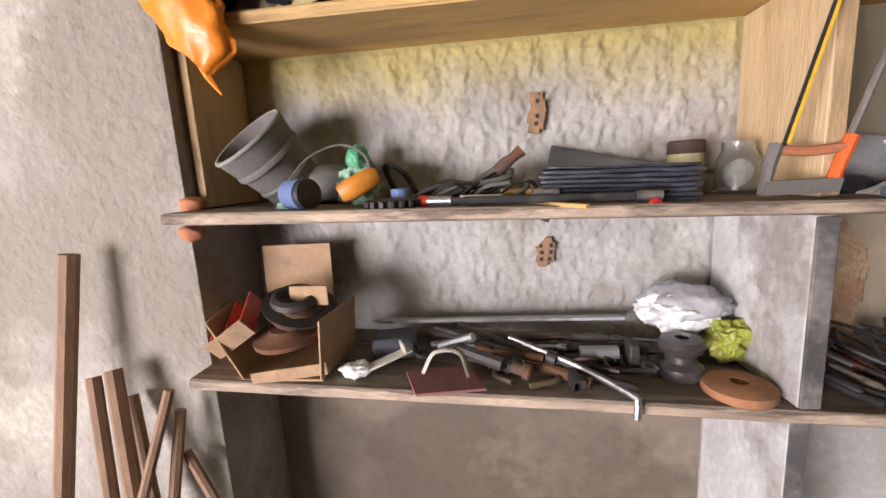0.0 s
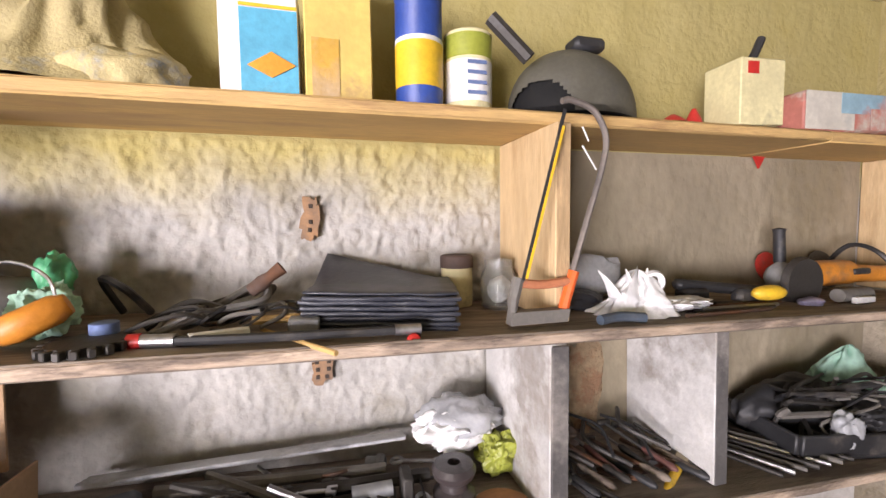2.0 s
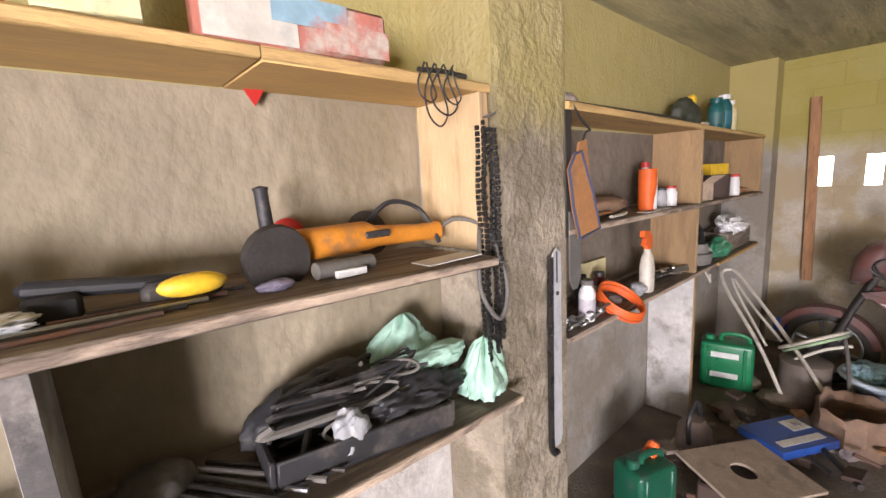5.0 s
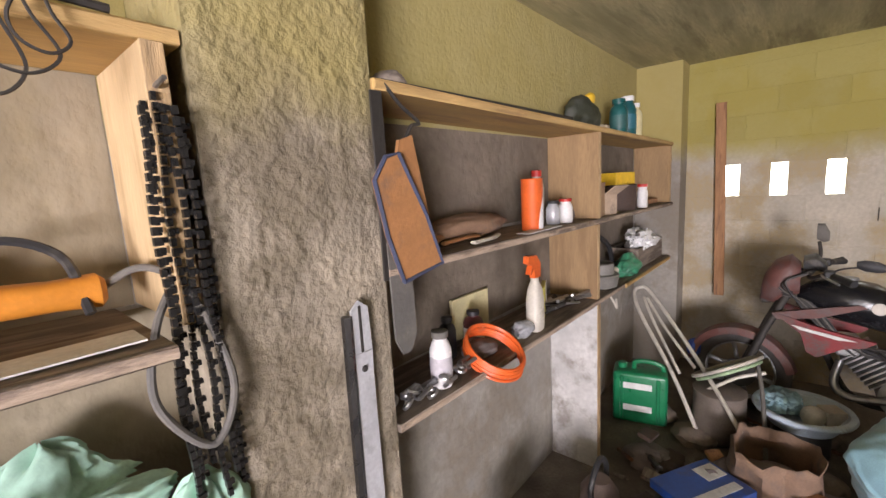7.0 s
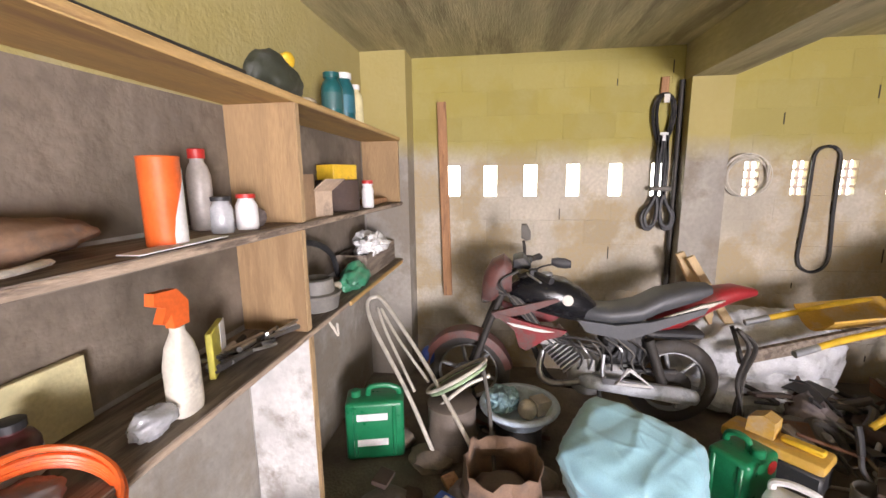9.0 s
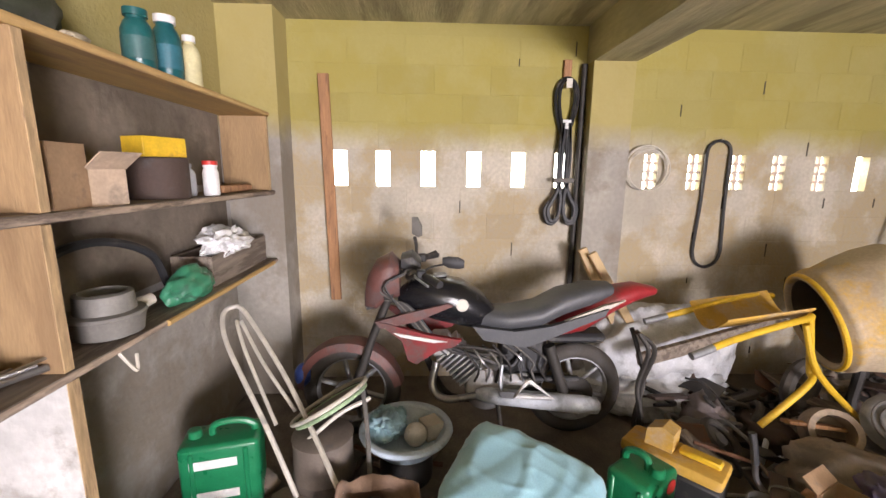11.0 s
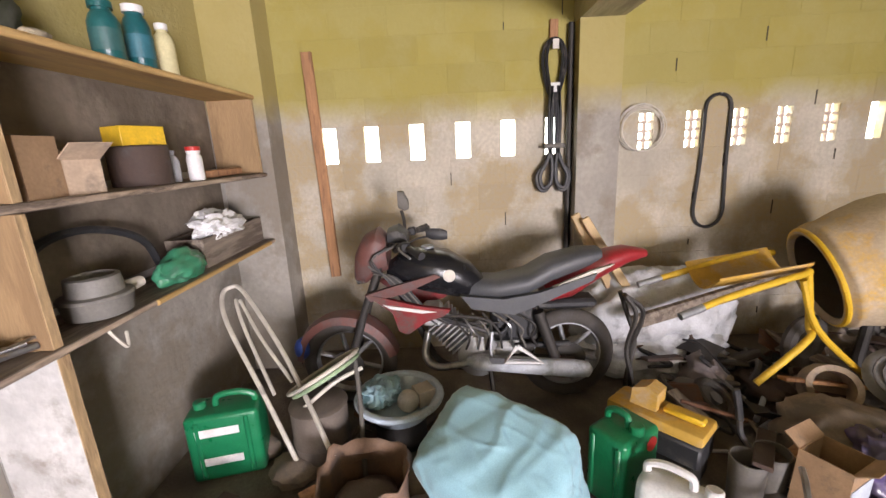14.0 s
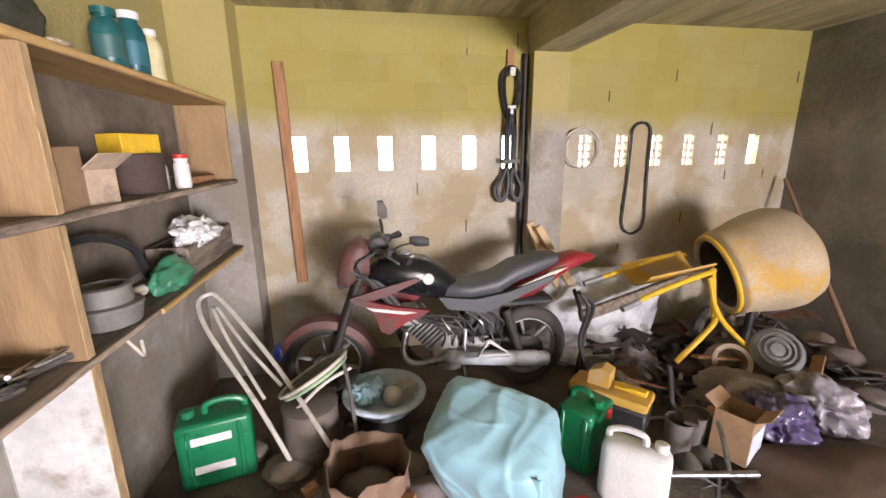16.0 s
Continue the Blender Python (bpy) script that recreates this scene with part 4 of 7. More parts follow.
part("dark_bag", gathered(0.13, 0.20, 1.0, 0.6, 21, 0.4, 1.3), plain("navy_film", (0.015, 0.02, 0.05), 0.35), ob, "dark blue crumpled film", at=pose(0.09, 0.06, 0.027))
part("green_bag", lump(B(), (0.16, 0.16, 0.16), (0.10, 0.06, 0.14), 9, 0.3, 2.0, 3), plain("dark_green_film", (0.03, 0.11, 0.05), 0.4), ob, "dark green film")
sack = thing("sack", "cream woven plastic sack with blue print, crumpled", "sack", (-0.33, 0.83, ZT))
PRINTSACK = mat("printed_woven_sack", (0.46, 0.385, 0.19), 0.75, vary=0.2, scale=9, fine=160, bump=0.3, second=(0.16, 0.24, 0.36), mix=0.08)
part("cloth", gathered(0.16, 0.24, 1.35, 0.62, 12, 0.42, 1.3), PRINTSACK, sack)
part("fold", gathered(0.10, 0.26, 1.1, 0.8, 17, 0.4, 1.3), SACKCLOTH, sack, at=pose(-0.17, 0.01, 0))
part("corner", lump(B(), (0.15, -0.02, 0.035), (0.10, 0.07, 0.055), 9, 0.35, 1.3, 4, floor=0.0), PRINTSACK, sack)
for k in range(8):
    stick((-0.58 + k * 0.016, 0.93, 2.22), (-0.36 + k * 0.014, 0.90, 2.03), 0.004, STEEL, "thin grey welding rod leaning on a sack", "rod", name="welding_rod")
carton(0.063, 0.80, ZT, 0.145, 0.10, 0.205, 0, WHITE, "white and blue printed carton with an orange square", (("blue_panel", 0.26, 0.99, 0.02, 0.80, LIGHTBLUE), ("yellow_line", 0.26, 0.99, 0.81, 0.84, YELLOWPL)))
single("printed_square", prism(B(), [(-0.045, 0), (0, -0.022), (0.045, 0.004), (0.0, 0.028)], 0.001, pose(0.085, 0.7455, ZT + 0.055)), plain("printed_orange", (0.72, 0.30, 0.03), 0.5, dirt=0.05), "orange printed square on the blue carton", "print")
carton(0.212, 0.80, ZT, 0.135, 0.10, 0.30, 2, mat("stained_yellow_card", (0.66, 0.50, 0.14), 0.75, vary=0.15, scale=9, bump=0.15, second=(0.42, 0.29, 0.13), mix=0.3), "stained yellow tall carton", (("stain", 0.1, 0.5, 0.0, 0.4, YELLOW),))
tin(0.387, 0.78, ZT, 0.052, 0.235, BLUE, "blue tin with a yellow and white label", ((0.16, 0.56, YELLOWPL), (0.56, 0.60, PAPER)))
wt = tin(0.508, 0.80, ZT, 0.056, 0.175, PALEYELLOW, "pale yellow and white paint tin with printed label", ((0.1, 0.62, PAPER), (0.66, 0.95, LIME)))
for k in range(4):
    part("print_bar", boxm((-0.02, -0.0585, 0.03 + k * 0.022), (0.025, -0.0572, 0.038 + k * 0.022)), DUSTYBLUE, wt)
stick((0.55, 0.76, 2.09), (0.635, 0.74, 2.0), 0.018, DARKIRON, "dark grey tool handle resting on a tin", "tool handle", name="wooden_peg")
mask = thing("welding_mask", "dark grey welding mask lying on its side", "welding mask", (0.79, 0.82, ZT))
for nm, k, m, lab in (("shell", 1.0, plain("olive_grey_plastic", (0.10, 0.095, 0.075), 0.55), ""), ("lining", 0.93, plain("black_lining", (0.004, 0.004, 0.004), 0.9, dirt=0.0), "black hollow inside")):
    bm = B()
    bmesh.ops.create_uvsphere(bm, u_segments=110, v_segments=60, radius=1)
    gone = []
    for f in bm.faces:
        c = f.calc_center_median()
        side = c.x * 0.78 - c.y * 0.62
        if c.z < -0.05 or (nm == "shell" and -c.x * 0.62 - c.y * 0.78 > 0.2 and ((side + 0.22) / 0.52) ** 2 + (c.z / 0.36) ** 2 < 1):
            gone.append(f)
    bmesh.ops.delete(bm, geom=gone, context="FACES")
    for v in bm.verts:
        v.co = Vector((v.co.x * 0.165 * k * (1 + 0.12 * max(0, v.co.x)) + 0.0, v.co.y * 0.12 * k, max(0, abs(v.co.z) ** 0.85 * 0.175 * k)))
    part(nm, bm, m, mask, lab)
part("knob", boxm((0.0, -0.03, 0.175), (0.09, 0.03, 0.21), 0.01), BLACK, mask)
for k, (x, w, h) in enumerate(((1.05, 0.06, 0.022), (1.12, 0.04, 0.018), (1.18, 0.05, 0.06))):
    single("red_funnel", lathe(B(), [(0, w * 0.6), (h * 0.5, w * 0.4), (h, w * 0.1)], (x, 0.75 + 0.03 * k, ZT - 0.006), (x, 0.75 + 0.03 * k, ZT + 1), 14), REDPL, "small red plastic piece on the top shelf", "plastic piece")
yc = carton(1.30, 0.765, 1.877, 0.14, 0.12, 0.172, -4, PALEYELLOW, "pale yellow carton with a small red stamp", (("stamp", 0.14, 0.38, 0.76, 0.94, REDPL),))
part("strap", tube(B(), [(0.0, 0.0, 0.17), (0.03, 0, 0.2), (0.055, 0, 0.25)], 0.011, 8), BLACK, yc, "black strap end")
FADEDRED = mat("flaked_red_paint", (0.46, 0.17, 0.13), 0.65, vary=0.2, scale=14, bump=0.15, second=(0.50, 0.45, 0.38), mix=0.35)
FADEDBLUE = mat("flaked_blue_paint", (0.27, 0.42, 0.50), 0.65, vary=0.2, scale=16, bump=0.15, second=(0.46, 0.22, 0.18), mix=0.4)
FADEDWHITE = mat("flaked_white_paint", (0.56, 0.53, 0.46), 0.65, vary=0.15, scale=12, bump=0.15, second=(0.36, 0.40, 0.40), mix=0.3)
carton(1.655, 0.755, 1.873, 0.40, 0.11, 0.108, -2, FADEDRED, "faded red, white and blue metal box", (("white_area", 0.0, 0.45, 0.02, 0.98, FADEDWHITE), ("blue_area", 0.32, 0.74, 0.45, 0.97, FADEDBLUE), ("red_area", 0.60, 1.0, 0.04, 0.60, FADEDRED)), "metal box", 0.008)
wire = thing("wire_loops", "thin dark wire loops hanging from the shelf end", "wire", (2.02, 0.685, 1.86))
for k in range(4):
    x, w, h = -0.06 + 0.03 * k, 0.030 + 0.008 * (k % 3), 0.07 + 0.03 * ((k * 2) % 3)
    pts = [(x, -0.004 * k, 0.03), (x - w, -0.006, -0.3 * h), (x - 0.8 * w, -0.008, -0.8 * h), (x + 0.2 * w, -0.01, -h), (x + w, -0.006, -0.7 * h), (x + 0.5 * w, -0.004, -0.2 * h), (x + 0.2 * w, 0.0, 0.03)]
    part("loop", tube(B(), pts, 0.0026, 5), DARKIRON, wire)
part("chain_end", tube(B(), [(-0.05, 0.04, 0.022), (0.03, 0.03, 0.024), (0.12, 0.03, 0.02)], 0.007, 6), DARKIRON, wire)

# ---- middle shelf, first bay ----
boot = thing("rubber_boot", "grey dusty rubber boot top standing askew", "boot", (-0.525, 0.83, z_at("a_mid", -0.5)))
part("shaft", lathe(B(), [(0.05, 0.0), (0.05, 0.062), (0.14, 0.075), (0.212, 0.090), (0.222, 0.093), (0.222, 0.101), (0.208, 0.100), (0.165, 0.092), (0.16, 0.095), (0.15, 0.094), (0.147, 0.088), (0.10, 0.080), (0.095, 0.083), (0.088, 0.082), (0.085, 0.077), (0.0, 0.082), (0.0, 0.0)], (0.03, 0.03, 0.014), (-0.075, -0.10, 0.199), 30), GREYRUBBER, boot)
part("top_band", ring(B(), Vector((0.03, 0.03, 0.014)) + Vector((-0.105, -0.13, 0.185)).normalized() * 0.218, (-0.105, -0.13, 0.185), 0.098, 0.006, 30, 8), plain("pale_dusty_rubber", (0.24, 0.225, 0.20), 0.85), boot, "pale worn top edge")
part("foot", lump(B(), (0.09, 0.02, 0.05), (0.10, 0.07, 0.055), 4, 0.15, 1.5, 3, floor=0.0), GREYRUBBER, boot)
muffs = thing("ear_muffs", "ear muffs with one blue and one orange cup", "ear muffs", (-0.36, 0.68, z_at("a_mid", -0.36)))
part("blue_cup", lathe(B(), [(0, 0.025), (0.008, 0.034), (0.06, 0.036), (0.065, 0.02)], (-0.105, 0.0, 0.036), (-0.05, -0.03, 0.036), 20), DUSTYBLUE, muffs, "dusty blue cup")
part("cushion", lathe(B(), [(0, 0.035), (0.012, 0.034), (0.014, 0.0)], (-0.05, -0.027, 0.036), (0.2, -0.16, 0.036), 20), BLACK, muffs)
part("orange_cup", loft(B(), [(-0.05, 0, 0.02, 0.02), (-0.03, 0.0, 0.032, 0.026), (0.03, 0, 0.032, 0.026), (0.05, 0, 0.018, 0.018)], 14, 2.6), GRINDORANGE, muffs, "orange and black cup", at=pose(0.06, 0.02, 0.05, 25, 0, -70))
part("headband", tube(B(), [(-0.10, 0.0, 0.07), (-0.06, 0.03, 0.12), (0.01, 0.05, 0.145), (0.07, 0.04, 0.12), (0.09, 0.03, 0.07)], 0.003, 6), STEEL, muffs)
wad("plastic_bag", -0.33, 0.78, 1.475, (0.045, 0.04, 0.05), 3, PALEGREEN, "pale green plastic bag wad on the shelf", "plastic bag", 0.55, 2.6, 5)
wad("plastic_bag", -0.345, 0.85, 1.53, (0.028, 0.03, 0.05), 7, plain("green_film", (0.10, 0.42, 0.20), 0.4), "green plastic bag twist on the shelf", "plastic bag", 0.5)
wad("plastic_bag", -0.47, 0.70, 1.437, (0.03, 0.03, 0.012), 6, PALEGREEN, "pale green scrap of plastic bag", "plastic bag", 0.55, 2.6, 5)
gear = thing("gear_wheel", "dark cast gear wheel lying flat", "gear", (-0.215, 0.675, z_at("a_mid", -0.215)))
part("disc", lathe(B(), [(0, 0.055), (0.016, 0.055), (0.02, 0.03), (0.02, 0.0)], seg=24), DARKIRON, gear)
for k in range(18):
    part("tooth", boxm((0.05, -0.006, 0.001), (0.068, 0.006, 0.016), 0.002), DARKIRON, gear, at=Matrix.Rotation(2 * math.pi * k / 18, 4, "Z"))
single("valve_cap", lathe(B(), [(0, 0.022), (0.02, 0.022), (0.022, 0.015)], (-0.205, 0.71, 1.442), (-0.205, 0.71, 2), 16), DUSTYBLUE, "small blue-grey cap on the shelf", "cap")
for k, pts in enumerate((((-0.17, 0.78, 1.43), (-0.1, 0.82, 1.47), (0.0, 0.8, 1.45), (0.06, 0.84, 1.49), (-0.02, 0.87, 1.47), (-0.12, 0.86, 1.44)), ((-0.14, 0.72, 1.43), (-0.04, 0.76, 1.46), (0.05, 0.78, 1.475), (0.03, 0.85, 1.5), (-0.08, 0.83, 1.44)), ((-0.2, 0.9, 1.44), (-0.22, 0.84, 1.5), (-0.28, 0.88, 1.52), (-0.26, 0.92, 1.44)))):
    cable(pts, 0.008, (DARKIRON, GREYRUBBER, BLACK)[k], "dark curled cable among small tools")
rnd = random.Random(83)
for k in range(7):
    x, y = -0.12 + 0.03 * k, 0.74 + 0.02 * (k % 4)
    z = z_at("a_mid", x)
    R = rnd.uniform(0.03, 0.06)
    loop = [(x + 1.5 * R * math.cos(a + k), y + R * math.sin(a + k), z + 0.012 + 0.035 * (0.5 + 0.5 * math.sin(a * 1.5 + k))) for a in (0.0, 0.9, 1.8, 2.7, 3.6, 4.5, 5.4, 6.3)]
    cable(loop, rnd.choice((0.003, 0.0045, 0.006)), (DARKIRON, GREYRUBBER, BLACK, RUST)[k % 4], "dark curled lead among small tools")
stick((-0.06, 0.66, 1.432), (0.03, 0.70, 1.428), 0.011, PAPER, "pale wooden handle end on the shelf", "handle", name="wooden_peg")
stick((0.03, 0.74, 1.44), (0.16, 0.76, 1.436), 0.009, PINE, "pale wooden tool handle on the shelf", "handle", name="wooden_peg")
single("hammer_head", lathe(B(), [(0, 0.014), (0.03, 0.016), (0.05, 0.012), (0.08, 0.015)], (0.02, 0.80, 1.49), (0.06, 0.80, 1.52), 12), RUST, "rusty hammer head among cables", "hammer head")
single("steel_block", boxm((0.10, 0.70, 1.417), (0.16, 0.74, 1.445), 0.004), ALU, "grey steel block on the shelf", "steel block")
hose = thing("grease_hose", "black hose with red and chrome ends", "hose", (0.1, 0.65, 1.43))
part("hose", tube(B(), [(-0.24, 0.02, 0.002), (-0.1, 0.0, 0.0), (0.1, -0.01, -0.004), (0.24, -0.015, -0.006)], 0.009, 8), BLACK, hose)
part("red_end", rod(B(), (-0.255, 0.02, 0.004), (-0.235, 0.02, 0.004), 0.013), REDPL, hose)
part("ferrule", rod(B(), (-0.235, 0.02, 0.003), (-0.18, 0.012, 0.002), 0.012), STEEL, hose)
part("ferrule", rod(B(), (0.20, -0.012, -0.005), (0.25, -0.015, -0.006), 0.011), STEEL, hose)
single("red_ring", ring(B(), (0.333, 0.622, 1.404), (0.3, -1, 0.1), 0.010, 0.006, 18, 8), REDPL, "small red plastic ring on the shelf edge", "ring")
stick((0.047, 0.748, 1.418), (0.188, 0.559, 1.414), 0.005, PINE, "thin pale wood sliver on the shelf", "stick")
bags = thing("folded_plastic_sheet", "stack of folded black plastic sheeting", "plastic sheet", (0.305, 0.815, z_at("a_mid", 0.27) - 0.002), rot=(0, 1.5, -12))
for k in range(7):
    j = 0.006 * math.sin(k * 2.3)
    bm = boxm((-0.165 + j, -0.125 - 0.4 * j, k * 0.0105), (0.16 + j, 0.12, k * 0.0105 + 0.0100), 0.0045, seg=2)
    bmesh.ops.subdivide_edges(bm, edges=[e for e in bm.edges if e.calc_length() > 0.1], cuts=14)
    for v in bm.verts:
        q = Vector((v.co.x * 18, v.co.y * 18, k * 0.7))
        v.co += Vector((0.004 * noise.noise(q), 0.005 * noise.noise(q + Vector((5, 0, 0))), 0.0022 * noise.noise(q * 1.3 + Vector((0, 0, 3)))))
    part("layer", bm, BLACKBAG, bags)
bm = boxm((-0.16, -0.12, 0.0745), (0.158, 0.125, 0.08), 0.002)
bmesh.ops.subdivide_edges(bm, edges=bm.edges, cuts=8, use_grid_fill=True)
for v in bm.verts:
    v.co.z += 0.06 * max(0, (v.co.y + 0.02) / 0.14) * max(0, (0.12 - v.co.x) / 0.28) + 0.003 * noise.noise(v.co * 30)
part("top_sheet", bm, BLACKBAG, bags, "grey-black dusty top sheet")
tin(0.515, 0.925, z_at("a_mid", 0.5), 0.042, 0.115, PALEYELLOW, "brown-lidded jar with a pale yellow label", ((0.12, 0.7, PALEYELLOW),), DARKCARD, "jar")
gj = thing("glass_jar", "clear glass jar with a wide mouth", "jar", (0.612, 0.865, z_at("a_mid", 0.6)))
part("glass", lathe(B(), [(0, 0.036), (0.01, 0.047), (0.085, 0.047), (0.105, 0.036), (0.112, 0.036), (0.128, 0.037), (0.128, 0.033), (0.108, 0.032), (0.083, 0.043), (0.012, 0.043), (0.008, 0.0)], seg=24), GLASS, gj)
part("paper_inside", lump(B(), (0, 0, 0.05), (0.03, 0.03, 0.035), 3, 0.4, 2, 3), WHITEBAG, gj)
saw = thing("hacksaw", "hacksaw with grey and orange handle hung on the shelf upright", "hacksaw", (0.622, 0.652, 1.412))
part("handle", tube(B(), [(-0.055, 0, 0.10), (-0.068, 0, 0.05), (-0.07, 0, 0.014), (0.0, 0, 0.012), (0.045, 0, 0.014)], 0.013, 8, 4, curve=False), GREYRUBBER, saw, "grey handle")
part("handle_base", prism(B(), [(-0.078, 0.0), (0.055, 0.0), (0.062, 0.028), (-0.075, 0.028)], 0.028), GREYRUBBER, saw, "grey handle foot")
part("grip_insert", tube(B(), [(0.05, 0, 0.02), (0.062, 0, 0.06), (0.078, 0, 0.108)], 0.012, 8, 4), ORANGE, saw, "orange grip side")
part("top_bar", tube(B(), [(-0.055, 0, 0.088), (0.0, 0, 0.082), (0.066, 0, 0.086)], 0.010, 8, 4), BRICKRED, saw, "brown-red top bar")
part("blade", boxm((-0.004, -0.001, 0), (0.004, 0.001, 0.37), 0, pose(-0.05, -0.012, 0.095, 0, 15, 0)), BLACK, saw)
part("blade_tape", boxm((0.004, -0.002, 0), (0.010, 0.002, 0.33), 0, pose(-0.05, -0.012, 0.1, 0, 15, 0)), YELLOWPL, saw, "yellow strip")
part("bow", tube(B(), [(0.075, 0, 0.11), (0.11, 0, 0.22), (0.145, 0, 0.33), (0.155, 0, 0.40), (0.125, 0, 0.455), (0.07, 0.0, 0.475), (0.045, 0.0, 0.472)], 0.007, 8), plain("dull_brown_steel", (0.24, 0.21, 0.19), 0.55, 0.5), saw, "dull steel bow")
stick((0.745, 0.64, 1.74), (0.71, 0.64, 1.79), 0.002, PAPER, "white cable tie end on the saw", "cable tie", name="cable_tie")
stick((0.71, 0.64, 1.83), (0.725, 0.64, 1.80), 0.002, PAPER, "white cable tie end on the saw", "cable tie", name="cable_tie")

# ---- middle shelf, second bay ----
wb = thing("plastic_bag", "white knotted plastic bag on the shelf", "plastic bag", (0.92, 0.735, z_at("a_mid", 0.93)))
part("bag", gathered(0.092, 0.095, 1.15, 0.72, 3), WHITEBAG, wb)
part("bag_handle", ring(B(), (0.055, -0.012, 0.080), (0.3, 1, 0.1), 0.022, 0.008, 18, 6, 1.6), WHITEBAG, wb)
for x, lean in ((-0.055, -0.05), (-0.01, -0.015), (0.02, 0.02)):
    part("bag_tip", tube(B(), [(x, -0.01, 0.05), (x + 0.5 * lean, -0.014, 0.085), (x + lean, -0.01, 0.115)], lambda t: 0.020 * (1 - t) + 0.002, 8, 5, 0.5), WHITEBAG, wb)
part("bag_end", lump(B(), (0.14, 0.0, 0.016), (0.085, 0.045, 0.016), 4, 0.6, 2.4, 5, floor=0.0), WHITEBAG, wb)
wad("dark_rag", 0.84, 0.86, 1.40, (0.08, 0.07, 0.04), 5, BLACKBAG, "dark crumpled rag behind the white bag", "rag", 0.3)
single("tool_grip", tube(B(), [(0.76, 0.64, 1.408), (0.82, 0.65, 1.41), (0.88, 0.64, 1.405)], 0.012, 8), plain("blue_grey_rubber", (0.06, 0.08, 0.11), 0.6), "blue-grey tool grip on the shelf", "tool grip")
cl = thing("bar_clamp", "black plastic clamp with a yellow tape measure grip", "clamp", (1.28, 0.80, z_at("a_mid", 1.28)))
part("arm", boxm((-0.15, -0.02, 0.03), (0.13, 0.02, 0.06), 0.01, pose(0, 0, 0, 0, 6, -8)), BLACK, cl)
part("jaw", boxm((-0.14, -0.03, 0.0), (-0.06, 0.03, 0.05), 0.01), BLACK, cl)
part("jaw", boxm((0.02, -0.05, 0.0), (0.16, -0.01, 0.045), 0.012), BLACK, cl)
part("yellow_grip", lump(B(), (0.10, -0.07, 0.035), (0.06, 0.025, 0.022), 2, 0.1, 1, 3), YELLOWPL, cl, "yellow grip")
for k in range(5):
    stick((1.02 + 0.05 * k, 0.66 + 0.025 * k, z_at("a_mid", 1.1) + 0.006), (1.32 + 0.04 * k, 0.68 + 0.02 * k, z_at("a_mid", 1.35) + 0.006), 0.005, (RUST, DARKIRON, STEEL)[k % 3], "thin metal rod lying on the shelf", "rod", name="metal_rod")
single("purple_sachet", lump(B(), (1.53, 0.72, 1.385), (0.04, 0.025, 0.015), 3, 0.3, 2, 3), PURPLE, "small violet sachet on the shelf", "sachet")
gr = thing("angle_grinder", "orange angle grinder with black side handle", "angle grinder", (1.62, 0.82, z_at("a_mid", 1.62)))
part("body", loft(B(), [(-0.02, 0.075, 0.035, 0.035), (0.02, 0.075, 0.042, 0.04), (0.2, 0.075, 0.042, 0.04), (0.23, 0.07, 0.032, 0.03), (0.40, 0.06, 0.030, 0.026), (0.46, 0.058, 0.034, 0.03), (0.47, 0.058, 0.02, 0.02)], 16, 3), GRINDORANGE, gr, at=pose(0, 0, 0, 0, 0, -90))
part("gear_head", lathe(B(), [(0, 0.03), (0.02, 0.045), (0.07, 0.048), (0.09, 0.03)], (-0.065, -0.05, 0.06), (-0.06, 0.05, 0.075), 18), ALU, gr)
part("guard", lathe(B(), [(0, 0.072), (0.02, 0.078), (0.024, 0.04)], (-0.06, -0.065, 0.06), (-0.06, 0.2, 0.065), 24), DARKIRON, gr)
part("side_handle", lathe(B(), [(0, 0.012), (0.02, 0.017), (0.11, 0.016), (0.12, 0.019), (0.125, 0.0)], (-0.05, 0.02, 0.10), (-0.06, 0.03, 0.4), 14), BLACK, gr)
part("switch", boxm((0.18, -0.045, 0.07), (0.26, -0.03, 0.09), 0.004), BLACK, gr)
part("power_cord", tube(B(), [(0.46, 0, 0.058), (0.52, -0.04, 0.09), (0.56, -0.13, 0.05), (0.6, -0.17, -0.12), (0.55, -0.18, -0.22), (0.48, -0.17, -0.12), (0.5, -0.15, 0.0), (0.56, -0.1, 0.08)], 0.007, 8, 8), GREYRUBBER, gr, "dark power cord")
single("grinding_disc", lathe(B(), [(0, 0.0), (0, 0.07), (0.006, 0.07), (0.006, 0.0)], (1.90, 0.93, 1.44), (1.90, 0.9, 1.45), 28), DARKIRON, "dark worn grinding disc standing at the wall", "grinding disc")
single("red_disc", lathe(B(), [(0, 0.0), (0, 0.05), (0.006, 0.05), (0.006, 0.0)], (1.66, 0.95, 1.46), (1.66, 0.9, 1.47), 24), REDPL, "red disc standing behind the grinder", "disc")
cable([(1.85, 0.9, 1.45), (1.95, 0.88, 1.53), (2.04, 0.84, 1.5), (2.06, 0.78, 1.4)], 0.008, BLACK, "black cable arching behind the grinder")
single("white_label", boxm((1.66, 0.685, 1.377), (1.74, 0.70, 1.395), 0.002), PAPER, "small white label block on the shelf", "label")
single("grey_tube", rod(B(), (1.62, 0.71, 1.40), (1.78, 0.73, 1.395), 0.02), GREYRUBBER, "short dark grey tube on the shelf", "tube")
single("paper_sheet", boxm((1.9, 0.64, 1.368), (2.1, 0.72, 1.371)), PAPER, "thin pale paper sheet at the shelf end", "paper")
